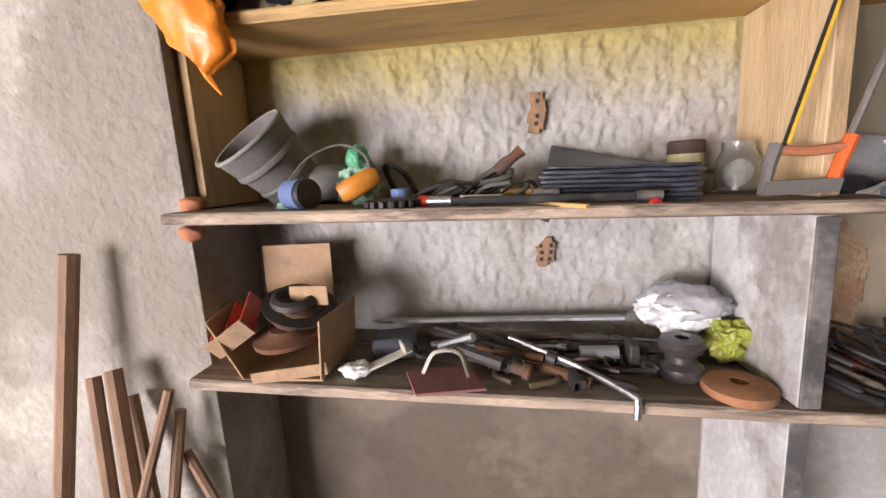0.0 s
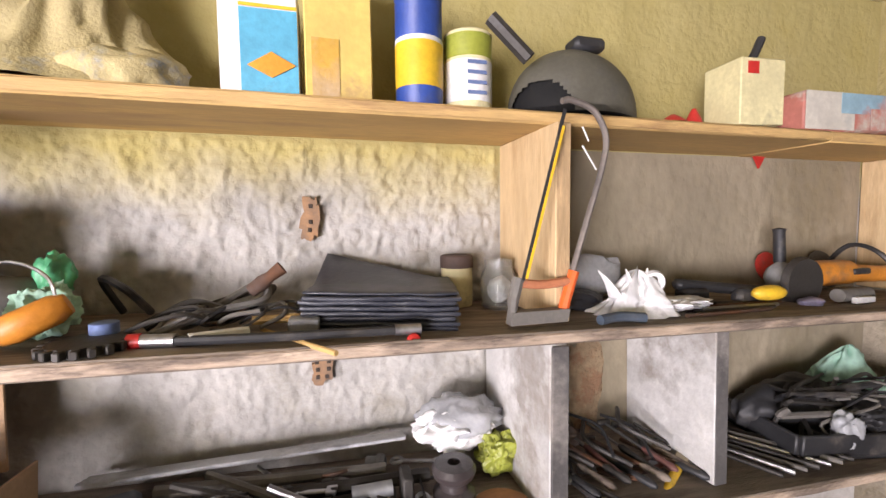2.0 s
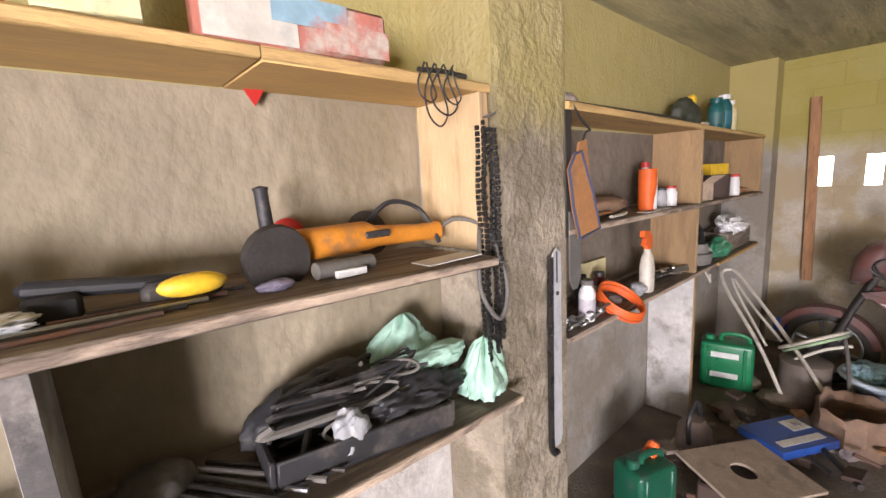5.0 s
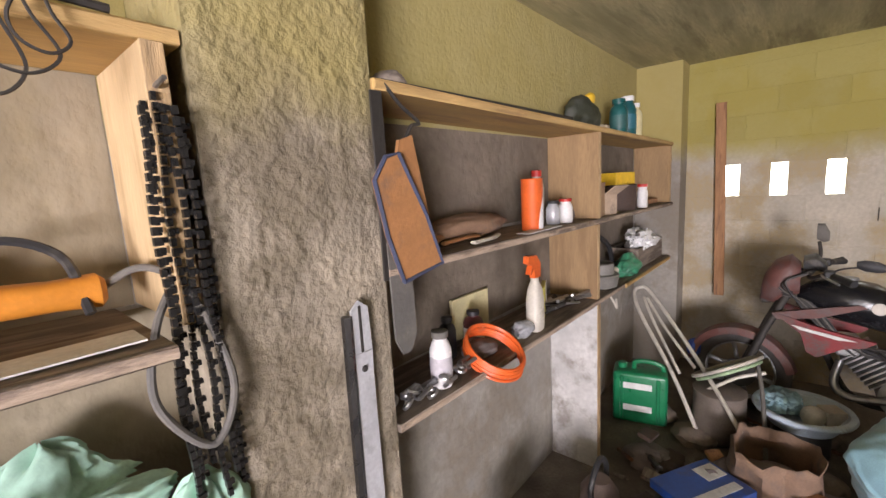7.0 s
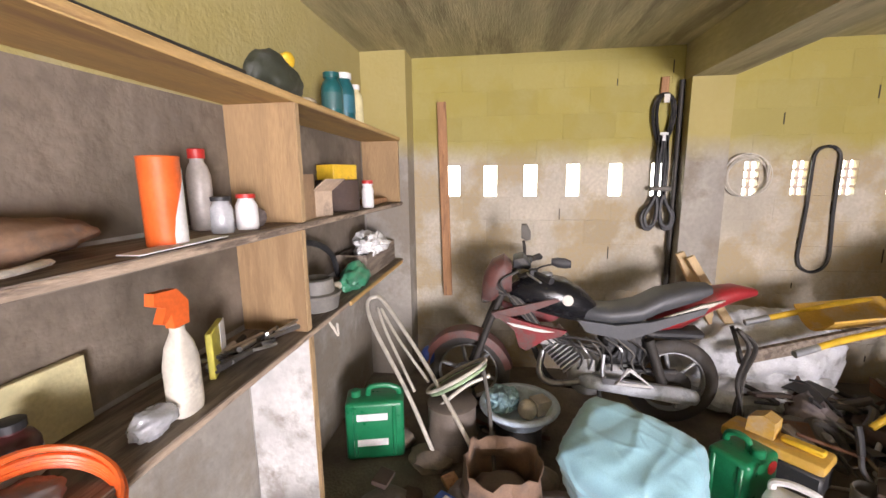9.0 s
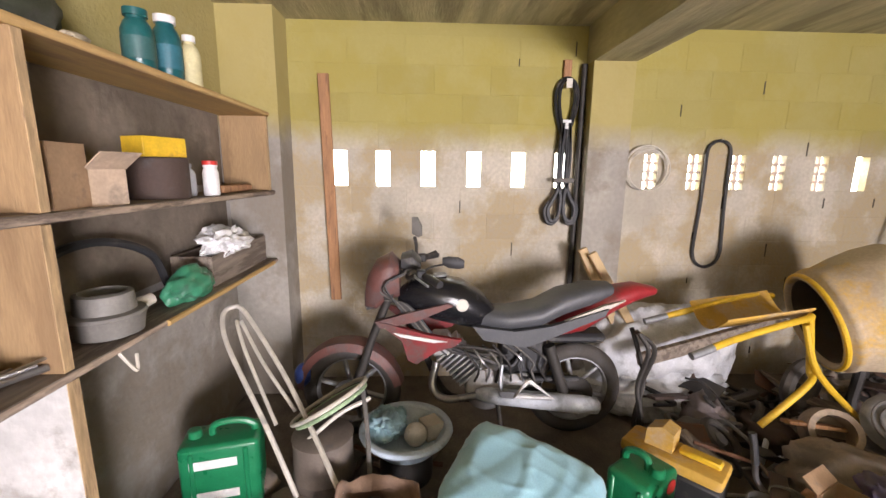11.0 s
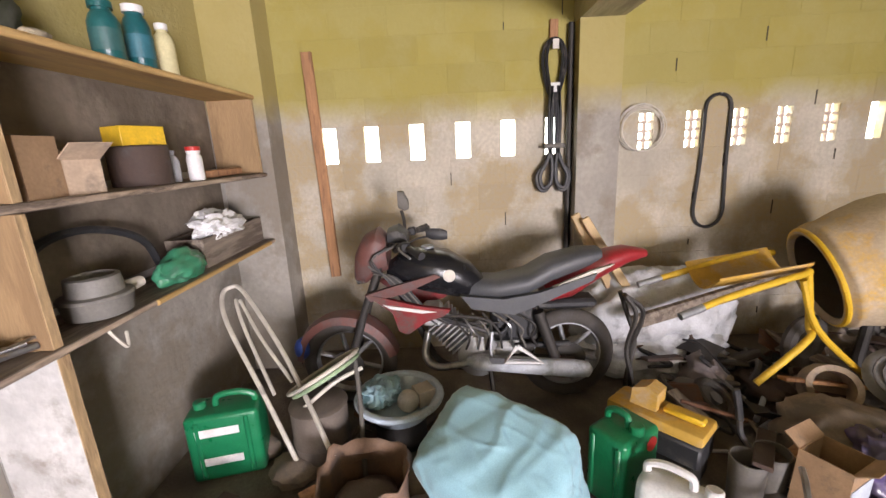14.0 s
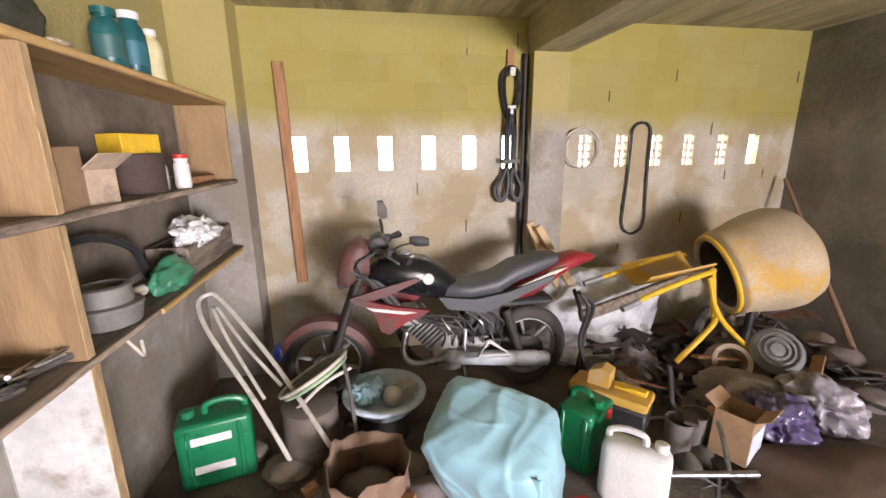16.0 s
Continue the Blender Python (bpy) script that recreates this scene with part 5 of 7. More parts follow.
single("clear_bag", lump(B(), (0.95, 0.93, 1.46), (0.10, 0.04, 0.07), 8, 0.4, 2, 3), FILM, "clear plastic bag at the back wall", "plastic bag")
single("red_hook", prism(B(), [(-0.03, 0.03), (0.03, 0.03), (0.0, -0.02)], 0.006, pose(1.62, 0.96, 1.82)), REDPL, "small red triangle stuck under the shelf", "tag")

# ---- lower shelf, first bay ----
bx = thing("cardboard_box", "torn open cardboard box full of worn discs", "cardboard box", (-0.53, 0.73, z_at("a_low", -0.53)))
part("back_flap", boxm((-0.12, 0.13, 0.12), (0.08, 0.136, 0.30), 0.001), CARD, bx, at=pose(0, 0, 0, -3, 0, 4))
part("left_side", boxm((-0.005, -0.11, 0), (0.0, 0.12, 0.17), 0.001, pose(-0.10, 0, 0, 0, -24, 14)), CARD, bx)
part("right_side", boxm((0, -0.11, 0.0), (0.005, 0.10, 0.15), 0.001, pose(0.125, 0, 0, 0, 4, -4)), CARD, bx)
part("front_strip", boxm((-0.06, -0.115, 0.0), (0.125, -0.11, 0.03), 0.001, pose(0, 0, 0, 0, -6, 6)), CARD, bx)
part("bottom", boxm((-0.12, -0.11, 0), (0.125, 0.12, 0.005)), CARD, bx)
part("inner_flap", boxm((0.02, -0.02, 0.16), (0.12, -0.015, 0.21), 0.001), CARD, bx)
single("clutch_plate", lathe(B(), [(0, 0.03), (0, 0.092), (0.008, 0.095), (0.014, 0.06), (0.02, 0.06), (0.02, 0.03)], (-0.49, 0.72, 1.175), (-0.45, 0.69, 1.3), 28), DARKIRON, "dark worn clutch plate in the box", "clutch plate")
single("clutch_plate", lathe(B(), [(0, 0.02), (0, 0.085), (0.012, 0.085), (0.02, 0.05), (0.03, 0.04), (0.03, 0.02)], (-0.52, 0.70, 1.105), (-0.53, 0.67, 1.3), 28), RUST, "rusty round plate in the box", "plate")
single("bearing", ring(B(), (-0.50, 0.715, 1.20), (0.1, -0.3, 1), 0.045, 0.016, 24, 8), DARKIRON, "dark bearing ring on the plates", "bearing")
rc = thing("red_tray", "small red plastic tray with compartments", "tray", (-0.64, 0.70, 1.13), rot=(20, -34, 8))
part("floor_panel", boxm((-0.05, -0.07, 0), (0.05, 0.07, 0.004)), REDPL, rc)
for x in (-0.05, 0.0, 0.05):
    part("divider", boxm((x - 0.002, -0.07, 0.004), (x + 0.002, 0.07, 0.045)), REDPL, rc)
part("rim", boxm((-0.055, -0.076, 0), (0.055, -0.071, 0.05)), CARD, rc)
single("rusty_part", lump(B(), (-0.50, 0.70, 1.16), (0.06, 0.05, 0.035), 3, 0.2, 2, 3), RUST, "rusty iron part inside the box", "iron part")
for k in range(3):
    single("angle_profile", boxm((-0.36, 0.93 - k * 0.022, 1.055 + 0.006 * k), (0.36, 0.945 - k * 0.022, 1.065 + 0.006 * k), 0.002, None), PALESTEEL, "long steel profile along the back wall", "steel profile")
single("square_block", boxm((-0.06, -0.05, 0), (0.06, 0.05, 0.06), 0.012, pose(-0.27, 0.80, z_at("a_low", -0.27), 0, 0, 12)), plain("blue_grey_iron", (0.07, 0.08, 0.095), 0.6), "dark blue-grey iron block", "iron block")
wad("paper_wad", -0.34, 0.665, 1.03, (0.035, 0.025, 0.02), 3, PAPER, "white crumpled paper on the shelf edge", "paper", 0.5)
br = thing("bracket", "pale worn metal bracket lying askew", "bracket", (-0.27, 0.69, 1.04), rot=(0, -14, 28))
part("plate", boxm((-0.07, -0.018, 0), (0.07, 0.018, 0.006), 0.002), CREAM, br)
part("lug", boxm((0.05, -0.018, 0.006), (0.056, 0.018, 0.03), 0.001), CREAM, br)
rp = thing("red_plate", "faded red metal plate with bent lugs", "metal plate", (-0.12, 0.655, 1.012), rot=(0, 3, 12))
part("plate", prism(B(), [(-0.09, -0.05), (0.07, -0.06), (0.09, 0.06), (-0.07, 0.07)], 0.006, Matrix.Rotation(radians(90), 4, "X")), plain("faded_red_metal", (0.30, 0.12, 0.11), 0.7), rp)
part("lug", tube(B(), [(-0.05, 0.03, 0.0), (-0.02, 0.04, 0.05), (0.04, 0.03, 0.05), (0.06, 0.0, 0.0)], 0.008, 6, flat=0.4), CREAM, rp)
for k, (a, b, r, m) in enumerate((((-0.09, 0.72, 1.06), (0.02, 0.66, 1.045), 0.016, DARKIRON), ((-0.14, 0.76, 1.05), (-0.05, 0.72, 1.09), 0.012, STEEL), ((-0.16, 0.84, 1.07), (0.32, 0.66, 0.99), 0.009, DARKIRON), ((-0.1, 0.88, 1.06), (0.2, 0.70, 1.01), 0.011, GREYRUBBER), ((0.02, 0.78, 1.02), (0.22, 0.66, 1.0), 0.014, RUST), ((-0.05, 0.80, 1.03), (0.12, 0.72, 1.03), 0.012, RUST), ((0.0, 0.9, 1.05), (0.1, 0.84, 1.0), 0.005, STEEL), ((-0.2, 0.86, 1.05), (0.3, 0.84, 1.03), 0.014, GREYRUBBER), ((0.05, 0.80, 1.03), (0.4, 0.80, 1.02), 0.016, DARKIRON))):
    stick(a, b, r, m, "dark iron tool shaft in the heap", "tool shaft", name="tool_shaft")
wr = thing("wheel_wrench", "dark tubular wrench with a bent chrome tip", "wrench", (0.2, 0.67, 1.0))
part("shaft", tube(B(), [(-0.16, 0.12, 0.06), (0.0, 0.03, 0.02), (0.09, -0.06, 0.0), (0.10, -0.075, -0.01), (0.098, -0.08, -0.045)], 0.008, 8), STEEL, wr)
part("socket", lathe(B(), [(0, 0.012), (0.03, 0.019), (0.05, 0.019), (0.05, 0.012), (0.03, 0.01)], (-0.02, 0.02, 0.01), (-0.005, -0.06, -0.005), 16), DARKIRON, wr)
part("collar", rod(B(), (-0.07, 0.06, 0.035), (-0.05, 0.05, 0.03), 0.018), DARKIRON, wr)
fr = thing("iron_rack", "small black iron frame with a grey cylinder", "iron frame", (0.275, 0.76, 0.995))
part("frame", tube(B(), [(-0.10, -0.05, 0.01), (0.10, -0.05, 0.01), (0.10, 0.05, 0.03), (-0.10, 0.05, 0.03), (-0.10, -0.05, 0.01)], 0.008, 6, curve=False), DARKIRON, fr)
part("cylinder", rod(B(), (-0.06, 0, 0.035), (0.03, 0, 0.035), 0.017), ALU, fr)
part("clip", boxm((0.05, -0.03, 0.0), (0.075, 0.03, 0.065), 0.004), DARKIRON, fr)
single("hose_loop", tube(B(), [(0.04, 0.66, 1.0), (0.0, 0.7, 1.0), (0.03, 0.75, 1.01), (0.12, 0.74, 1.005), (0.15, 0.68, 1.0), (0.08, 0.645, 1.0)], 0.008, 6), plain("olive_hose", (0.13, 0.10, 0.05), 0.6), "olive hose loop on the shelf", "hose")
ins = thing("insulator", "dark glazed ceramic insulator spool", "insulator", (0.447, 0.745, z_at("a_low", 0.447)))
part("spool", lathe(B(), [(0, 0.045), (0.012, 0.052), (0.03, 0.05), (0.042, 0.034), (0.058, 0.033), (0.07, 0.048), (0.085, 0.052), (0.098, 0.045), (0.10, 0.015), (0.08, 0.012)], seg=28), plain("brown_glaze", (0.055, 0.045, 0.045), 0.35), ins)
gw = thing("abrasive_disc", "orange-brown thick grinding disc lying flat on the shelf", "abrasive disc", (0.54, 0.672, z_at("a_low", 0.54)))
part("wheel", lathe(B(), [(0, 0.02), (0, 0.07), (0.006, 0.074), (0.022, 0.072), (0.03, 0.05), (0.03, 0.018), (0, 0.018)], seg=32), plain("orange_grit", (0.36, 0.17, 0.08), 0.9), gw)
fb = thing("film_bag", "clear plastic bag with a lime foil packet", "plastic bag", (0.50, 0.87, z_at("a_low", 0.5)))
part("bag", lump(B(), (0, 0, 0.14), (0.105, 0.07, 0.06), 6, 0.5, 2, 4), FILM, fb)
part("white_wrap", lump(B(), (-0.02, -0.03, 0.135), (0.085, 0.05, 0.045), 9, 0.6, 2.2, 5), WHITEBAG, fb)
part("lime_foil", lump(B(), (0.085, -0.06, 0.07), (0.05, 0.035, 0.05), 4, 0.6, 2.6, 5), LIME, fb, "lime yellow foil")
part("tube", rod(B(), (-0.02, -0.02, 0), (-0.02, -0.02, 0.1), 0.03), CREAM, fb)

rnd = random.Random(61)
for k in range(26):
    x = rnd.uniform(-0.22, 0.40)
    y = rnd.uniform(0.66, 0.90)
    z = z_at("a_low", x) + rnd.uniform(0.012, 0.05)
    a = rnd.uniform(-0.6, 0.6) + (math.pi if k % 2 else 0)
    l = rnd.uniform(0.05, 0.13)
    e = (x + l * math.cos(a), min(0.95, max(0.63, y + l * math.sin(a))), z + rnd.uniform(-0.012, 0.02))
    if k % 4 == 0:
        sp_ = thing("ring_spanner", "worn greasy ring spanner in the tool heap", "spanner", (x, y, z), rot=(rnd.uniform(-12, 12), rnd.uniform(-8, 8), math.degrees(a)))
        part("shank", boxm((0.012, -0.006, -0.003), (l, 0.006, 0.003), 0.002), (STEEL, DARKIRON, PALESTEEL)[k // 4 % 3], sp_)
        part("eye", ring(B(), (0, 0, 0), (0, 0, 1), 0.014, 0.005, 18, 6), (STEEL, DARKIRON, PALESTEEL)[k // 4 % 3], sp_)
        part("jaw", prism(B(), [(l, -0.012), (l + 0.022, -0.014), (l + 0.024, -0.007), (l + 0.01, -0.005), (l + 0.01, 0.005), (l + 0.024, 0.007), (l + 0.022, 0.014), (l, 0.012)], 0.007, Matrix.Rotation(radians(90), 4, "X")), (STEEL, DARKIRON, PALESTEEL)[k // 4 % 3], sp_)
    elif k % 4 == 1:
        single("pipe_fitting", lathe(B(), [(0, 0.013), (0.006, 0.02), (0.02, 0.02), (0.024, 0.015), (0.05, 0.015), (0.05, 0.011), (0.0, 0.010), (0, 0.013)], (x, y, z), e, 18), (RUST, ALU, DARKIRON)[k // 4 % 3], "short worn pipe fitting in the tool heap", "pipe fitting")
    elif k % 4 == 2:
        cable([(x, y, z), (x + 0.04, y - 0.03, z + 0.02), (x + 0.09, y + 0.01, z), e], 0.004, (RUST, BLACK, GREYRUBBER)[k // 4 % 3], "thin bent wire in the tool heap", "wire", "wire")
    else:
        single("iron_strip", boxm((0, -0.012, -0.002), (l, 0.012, 0.002), 0.001, pose(x, y, z, rnd.uniform(-25, 25), rnd.uniform(-8, 8), math.degrees(a))), (DARKIRON, RUST, CREAM)[k // 4 % 3], "short worn iron strip in the tool heap", "iron strip")

# ---- lower shelf, second and third bays ----
for k in range(11):
    a = 0.715 + 0.036 * k
    p0 = Vector((a, 0.93 - 0.03 * (k % 3), z_at("a_low", a) + 0.03 + 0.014 * (k % 4)))
    p1 = Vector((a + 0.07 + 0.02 * (k % 3), 0.665 + 0.015 * (k % 4), z_at("a_low", a) + 0.014))
    tool = thing("hand_tool", "dark worn hand tool lying on the lower shelf", "hand tool", tuple(p0))
    d = p1 - p0
    split = 0.45 + 0.1 * (k % 3)
    part("shaft", rod(B(), (0, 0, 0), tuple(d * split), 0.004 + 0.001 * (k % 3)), (STEEL, DARKIRON, RUST)[k % 3], tool)
    part("handle", lathe(B(), [(0, 0.005), (0.012, 0.010), (0.04, 0.008), (d.length * (1 - split) - 0.012, 0.011), (d.length * (1 - split), 0.005)], tuple(d * split), tuple(d), 12), (BLACK, OLDWOOD, DARKIRON, DUSTYRED)[k % 4], tool)
    if k % 2:
        part("head", boxm((-0.02, -0.008, -0.008), (0.02, 0.008, 0.008), 0.004), DARKIRON, tool)
brush = thing("paint_brush", "yellow-handled paint brush with stiff bristles", "brush", (1.06, 0.72, z_at("a_low", 1.06) + 0.012), rot=(10, 0, -60))
part("handle", loft(B(), [(-0.10, 0, 0.006, 0.006), (-0.05, 0, 0.012, 0.009), (0.02, 0, 0.013, 0.009)], 10, 2.2), YELLOWPL, brush)
part("bristles", boxm((-0.02, 0.02, -0.008), (0.02, 0.08, 0.008), 0.004), SACKCLOTH, brush)
wad("dark_rag", 0.80, 0.90, 1.0, (0.07, 0.05, 0.035), 12, VIOLETGREY, "dark greasy rag at the back of the lower shelf", "rag", 0.5)
for k in range(6):
    x = 0.73 + 0.06 * k
    z = z_at("a_low", x) + 0.02 + 0.016 * (k % 3)
    cable([(x, 0.92, z + 0.05), (x + 0.05 * (-1) ** k, 0.83, z + 0.045), (x + 0.03, 0.74, z + 0.01)], 0.0045 + 0.002 * (k % 2), (BLACK, DARKIRON)[k % 2], "dark bent cable end among the tools")
for k in range(4):
    x = 0.76 + 0.09 * k
    z = z_at("a_low", x)
    pl = thing("pliers", "dark greasy pliers lying on the lower shelf", "pliers", (x, 0.74 + 0.03 * (k % 2), z + 0.012), rot=(0, 0, 25 + 40 * k))
    for sgn in (-1, 1):
        part("handle", tube(B(), [(0, 0, 0), (0.015 * sgn, -0.05, 0), (0.02 * sgn, -0.12, 0)], 0.007, 6), (BLACK, RUST, DUSTYRED)[k % 3], pl)
    part("jaw", boxm((-0.012, 0.0, -0.007), (0.012, 0.05, 0.007), 0.003), STEEL, pl)
tray = thing("plastic_crate", "black plastic tray heaped with cables", "crate", (1.72, 0.79, z_at("a_low", 1.72) + 0.006), rot=(0, 3, -8))
part("bottom", boxm((-0.24, -0.13, 0), (0.24, 0.13, 0.01)), BLACK, tray)
for s_ in (-1, 1):
    part("wall", boxm((s_ * 0.24 - 0.008, -0.13, 0.01), (s_ * 0.24 + 0.008, 0.13, 0.075), 0.004), BLACK, tray)
    part("wall", boxm((-0.232, s_ * 0.13 - 0.008, 0.01), (0.232, s_ * 0.13 + 0.008, 0.075), 0.004), BLACK, tray)
for k in range(14):
    rnd = random.Random(k + 40)
    pts = [(1.72 + rnd.uniform(-0.24, 0.22), 0.80 + rnd.uniform(-0.10, 0.12), 0.99 + rnd.uniform(-0.03, 0.12)) for _ in range(5)]
    cable(pts, rnd.choice((0.005, 0.007, 0.010)), (BLACK, DARKIRON, GREYRUBBER)[k % 3], "black tangled cable in the tray")
wad("dark_rag", 1.68, 0.86, 1.0, (0.20, 0.10, 0.09), 15, BLACK, "black cable bundle in the tray", "cable bundle", 0.3)
wad("dark_rag", 1.86, 0.735, 0.985, (0.17, 0.08, 0.055), 18, BLACK, "black cable bundle at the tray end", "cable bundle", 0.45, 2.4, 5)
wad("clear_packet", 1.66, 0.69, 0.985, (0.045, 0.03, 0.06), 17, FILM, "crumpled clear plastic packet", "plastic packet", 0.4)
rag = thing("cloth_rag", "pale green cloth rag draped over the shelf end", "rag", (2.05, 0.80, 0.93))
part("upper_fold", gathered(0.10, 0.10, 1.35, 0.6, 5, 0.5, 1.5), PALEGREEN, rag, at=pose(-0.10, 0.08, 0.12))
part("lower_fold", gathered(0.085, 0.16, 1.0, 0.75, 8, 0.35, 1.5), PALEGREEN, rag, at=pose(0.09, -0.10, -0.025))
part("bridge", lump(B(), (-0.02, -0.02, 0.115), (0.11, 0.05, 0.035), 23, 0.3, 1.3, 5), PALEGREEN, rag)
part("corner", tube(B(), [(-0.20, 0.03, 0.13), (-0.27, 0.0, 0.115), (-0.33, -0.02, 0.09)], lambda t: 0.028 * (1 - t) + 0.003, 8, 6, 0.5), PALEGREEN, rag)
for k in range(7):
    stick((1.20 + 0.03 * k, 0.90, z_at("a_low", 1.3) + 0.02), (1.34 + 0.045 * k, 0.645, z_at("a_low", 1.4) + 0.012), 0.006 + 0.002 * (k % 2), (DARKIRON, STEEL, GREYRUBBER)[k % 3], "long dark file lying on the lower shelf", "file", name="file")
wad("grey_bag", 1.28, 0.88, 0.96, (0.07, 0.06, 0.05), 31, GREYRUBBER, "grey dusty bag behind the files", "bag", 0.25)
pl = thing("hand_pliers", "old dark pliers hanging on the wall below the shelf", "pliers", (1.72, 0.96, 0.60))
for s_ in (-1, 1):
    part("jaw_arm", tube(B(), [(s_ * 0.005, 0, 0.12), (s_ * 0.02, 0, 0.06), (s_ * 0.03, 0, 0.0), (s_ * 0.06, 0, -0.10)], 0.012, 6), RUST, pl)

# ---- hung on the middle pier ----
OILY = plain("oily_chain_steel", (0.07, 0.068, 0.066), 0.28, 0.75, 0.3)
ch = thing("saw_chains", "bunch of black oily saw chains hanging from the shelf end", "chain", (2.178, 0.66, 1.0))
for k in range(6):
    x0 = -0.035 + 0.013 * k
    zt, zb = 0.76 - 0.01 * abs(k - 2), 0.12 * ((k * 37) % 5) / 5
    n = int((zt - zb) / 0.017)
    bm = B()
    for q in range(n):
        z = zb + q * 0.017
        dx = 0.004 * math.sin(q * 0.35 + k) + 0.012 * (1 - z / 0.76) * (k - 1) * 0.5
        a = 0.5 * math.sin(k * 2.1)
        box(bm, (x0 + dx - 0.004, -0.006 + 0.012 * ((k * 3) % 4), z), (x0 + dx + 0.004, 0.006 + 0.012 * ((k * 3) % 4), z + 0.0135))
        if q % 2:
            box(bm, (x0 + dx + 0.003, -0.004 + 0.012 * ((k * 3) % 4), z + 0.004), (x0 + dx + 0.011, 0.004 + 0.012 * ((k * 3) % 4), z + 0.013))
    part("chain_strand", bm, OILY, ch, smooth=False)
part("nail", rod(B(), (0.0, 0.03, 0.765), (0.0, -0.02, 0.77), 0.004), STEEL, ch)
bar = thing("chainsaw_bar", "long grey chainsaw guide bar hanging on the pier", "chainsaw bar", (2.525, 0.668, 0.53))
part("bar", prism(B(), [(-0.028, 0.03), (-0.015, 0.0), (0.015, 0.0), (0.03, 0.03), (0.028, 0.60), (0.03, 0.66), (-0.026, 0.66)], 0.006), PALESTEEL, bar)
part("slot", boxm((-0.006, -0.0045, 0.66), (0.006, 0.0045, 0.78), 0.003), DARKIRON, bar)
part("mount_end", prism(B(), [(-0.026, 0.661), (0.030, 0.661), (0.026, 0.77), (0.0, 0.79), (-0.024, 0.77)], 0.006), PALESTEEL, bar, "worn steel mounting end")
part("hole", lathe(B(), [(0, 0.008), (0.004, 0.008)], (0.0, -0.0035, 0.62), (0, -1, 0.62), 12), BLACK, bar)
part("saw_chain", tube(B(), [(-0.036, 0, 0.76), (-0.04, 0, 0.4), (-0.042, 0, 0.05), (-0.03, 0, -0.02), (0.0, 0, -0.03)], 0.013, 6), OILY, bar, "black oily saw chain")
lea = thing("leather_apron", "tan leather pouch with blue-grey binding hanging on a strap", "leather pouch", (2.71, 0.66, 1.34))
OUT = [(-0.04, -0.005), (0.115, 0.02), (0.06, 0.16), (-0.03, 0.325), (-0.075, 0.315), (-0.115, 0.26), (-0.085, 0.12)]
part("panel", prism(B(), OUT, 0.010), LEATHER, lea)
part("binding", tube(B(), [(x, -0.006, z) for x, z in OUT + OUT[:1]], 0.006, 6, curve=False), plain("dark_blue_binding", (0.05, 0.06, 0.11), 0.8), lea, "dark blue binding")
part("back_panel", prism(B(), [(0.02, 0.12), (0.10, 0.13), (0.045, 0.375), (-0.005, 0.36), (-0.02, 0.30)], 0.010, pose(0.0, 0.02, 0)), LEATHER, lea)
part("strap", prism(B(), [(-0.06, 0.1), (-0.055, -0.17), (-0.03, -0.215), (0.0, -0.215), (0.025, -0.17), (0.02, 0.1)], 0.006, pose(0, 0.03, 0)), GREYRUBBER, lea, "dark strap end with a hole")
part("hanger", tube(B(), [(0.02, 0.02, 0.36), (0.05, 0.02, 0.40), (0.08, 0.02, 0.41), (0.02, 0.025, 0.45), (-0.03, 0.03, 0.50)], 0.005, 6), DARKIRON, lea)
part("dark_strap", boxm((-0.075, 0.032, 0.0), (-0.035, 0.038, 0.48), 0.002), DARKIRON, lea)

# ---- long shelf, top ----
single("long_rod", boxm((2.72, 0.74, 1.851), (3.95, 0.765, 1.868), 0.003), DARKIRON, "long black flat bar on the top shelf edge", "bar")
wad("dark_rag", 2.80, 0.80, 1.875, (0.05, 0.05, 0.035), 41, DUSTCLOTH, "brown wad at the shelf end", "rag", 0.2)
db = thing("dark_bag", "dark bag with a yellow cap on the top shelf", "bag", (4.30, 0.84, z_at("b_top", 4.3)))
part("bag", lump(B(), (0, 0, 0.08), (0.16, 0.08, 0.10), 43, 0.25, 1.8, 4, floor=0.0), plain("dark_olive_bag", (0.04, 0.045, 0.03), 0.6), db)
part("yellow_cap", lump(B(), (0.12, 0, 0.19), (0.04, 0.03, 0.035), 3, 0.2, 2, 3), YELLOWPL, db)
part("pale_fold", lump(B(), (0.15, -0.07, 0.02), (0.05, 0.03, 0.02), 4, 0.3, 2, 3), SACKCLOTH, db)
bottle(4.80, 0.80, z_at("b_top", 4.8), 0.055, 0.23, TEALBOTTLE, TEALBOTTLE, "dark teal plastic bottle with pale label", neck=0.6, band=plain("teal_label", (0.04, 0.12, 0.115), 0.5))
bottle(4.985, 0.80, z_at("b_top", 4.98), 0.055, 0.27, plain("bright_teal_plastic", (0.012, 0.10, 0.11), 0.35), WHITE, "teal plastic bottle with a white cap", neck=0.6, band=plain("blue_teal_label", (0.035, 0.15, 0.19), 0.5))
bottle(5.16, 0.80, z_at("b_top", 5.16), 0.045, 0.245, PALEYELLOW, WHITE, "cream plastic bottle on the top shelf", neck=0.5)

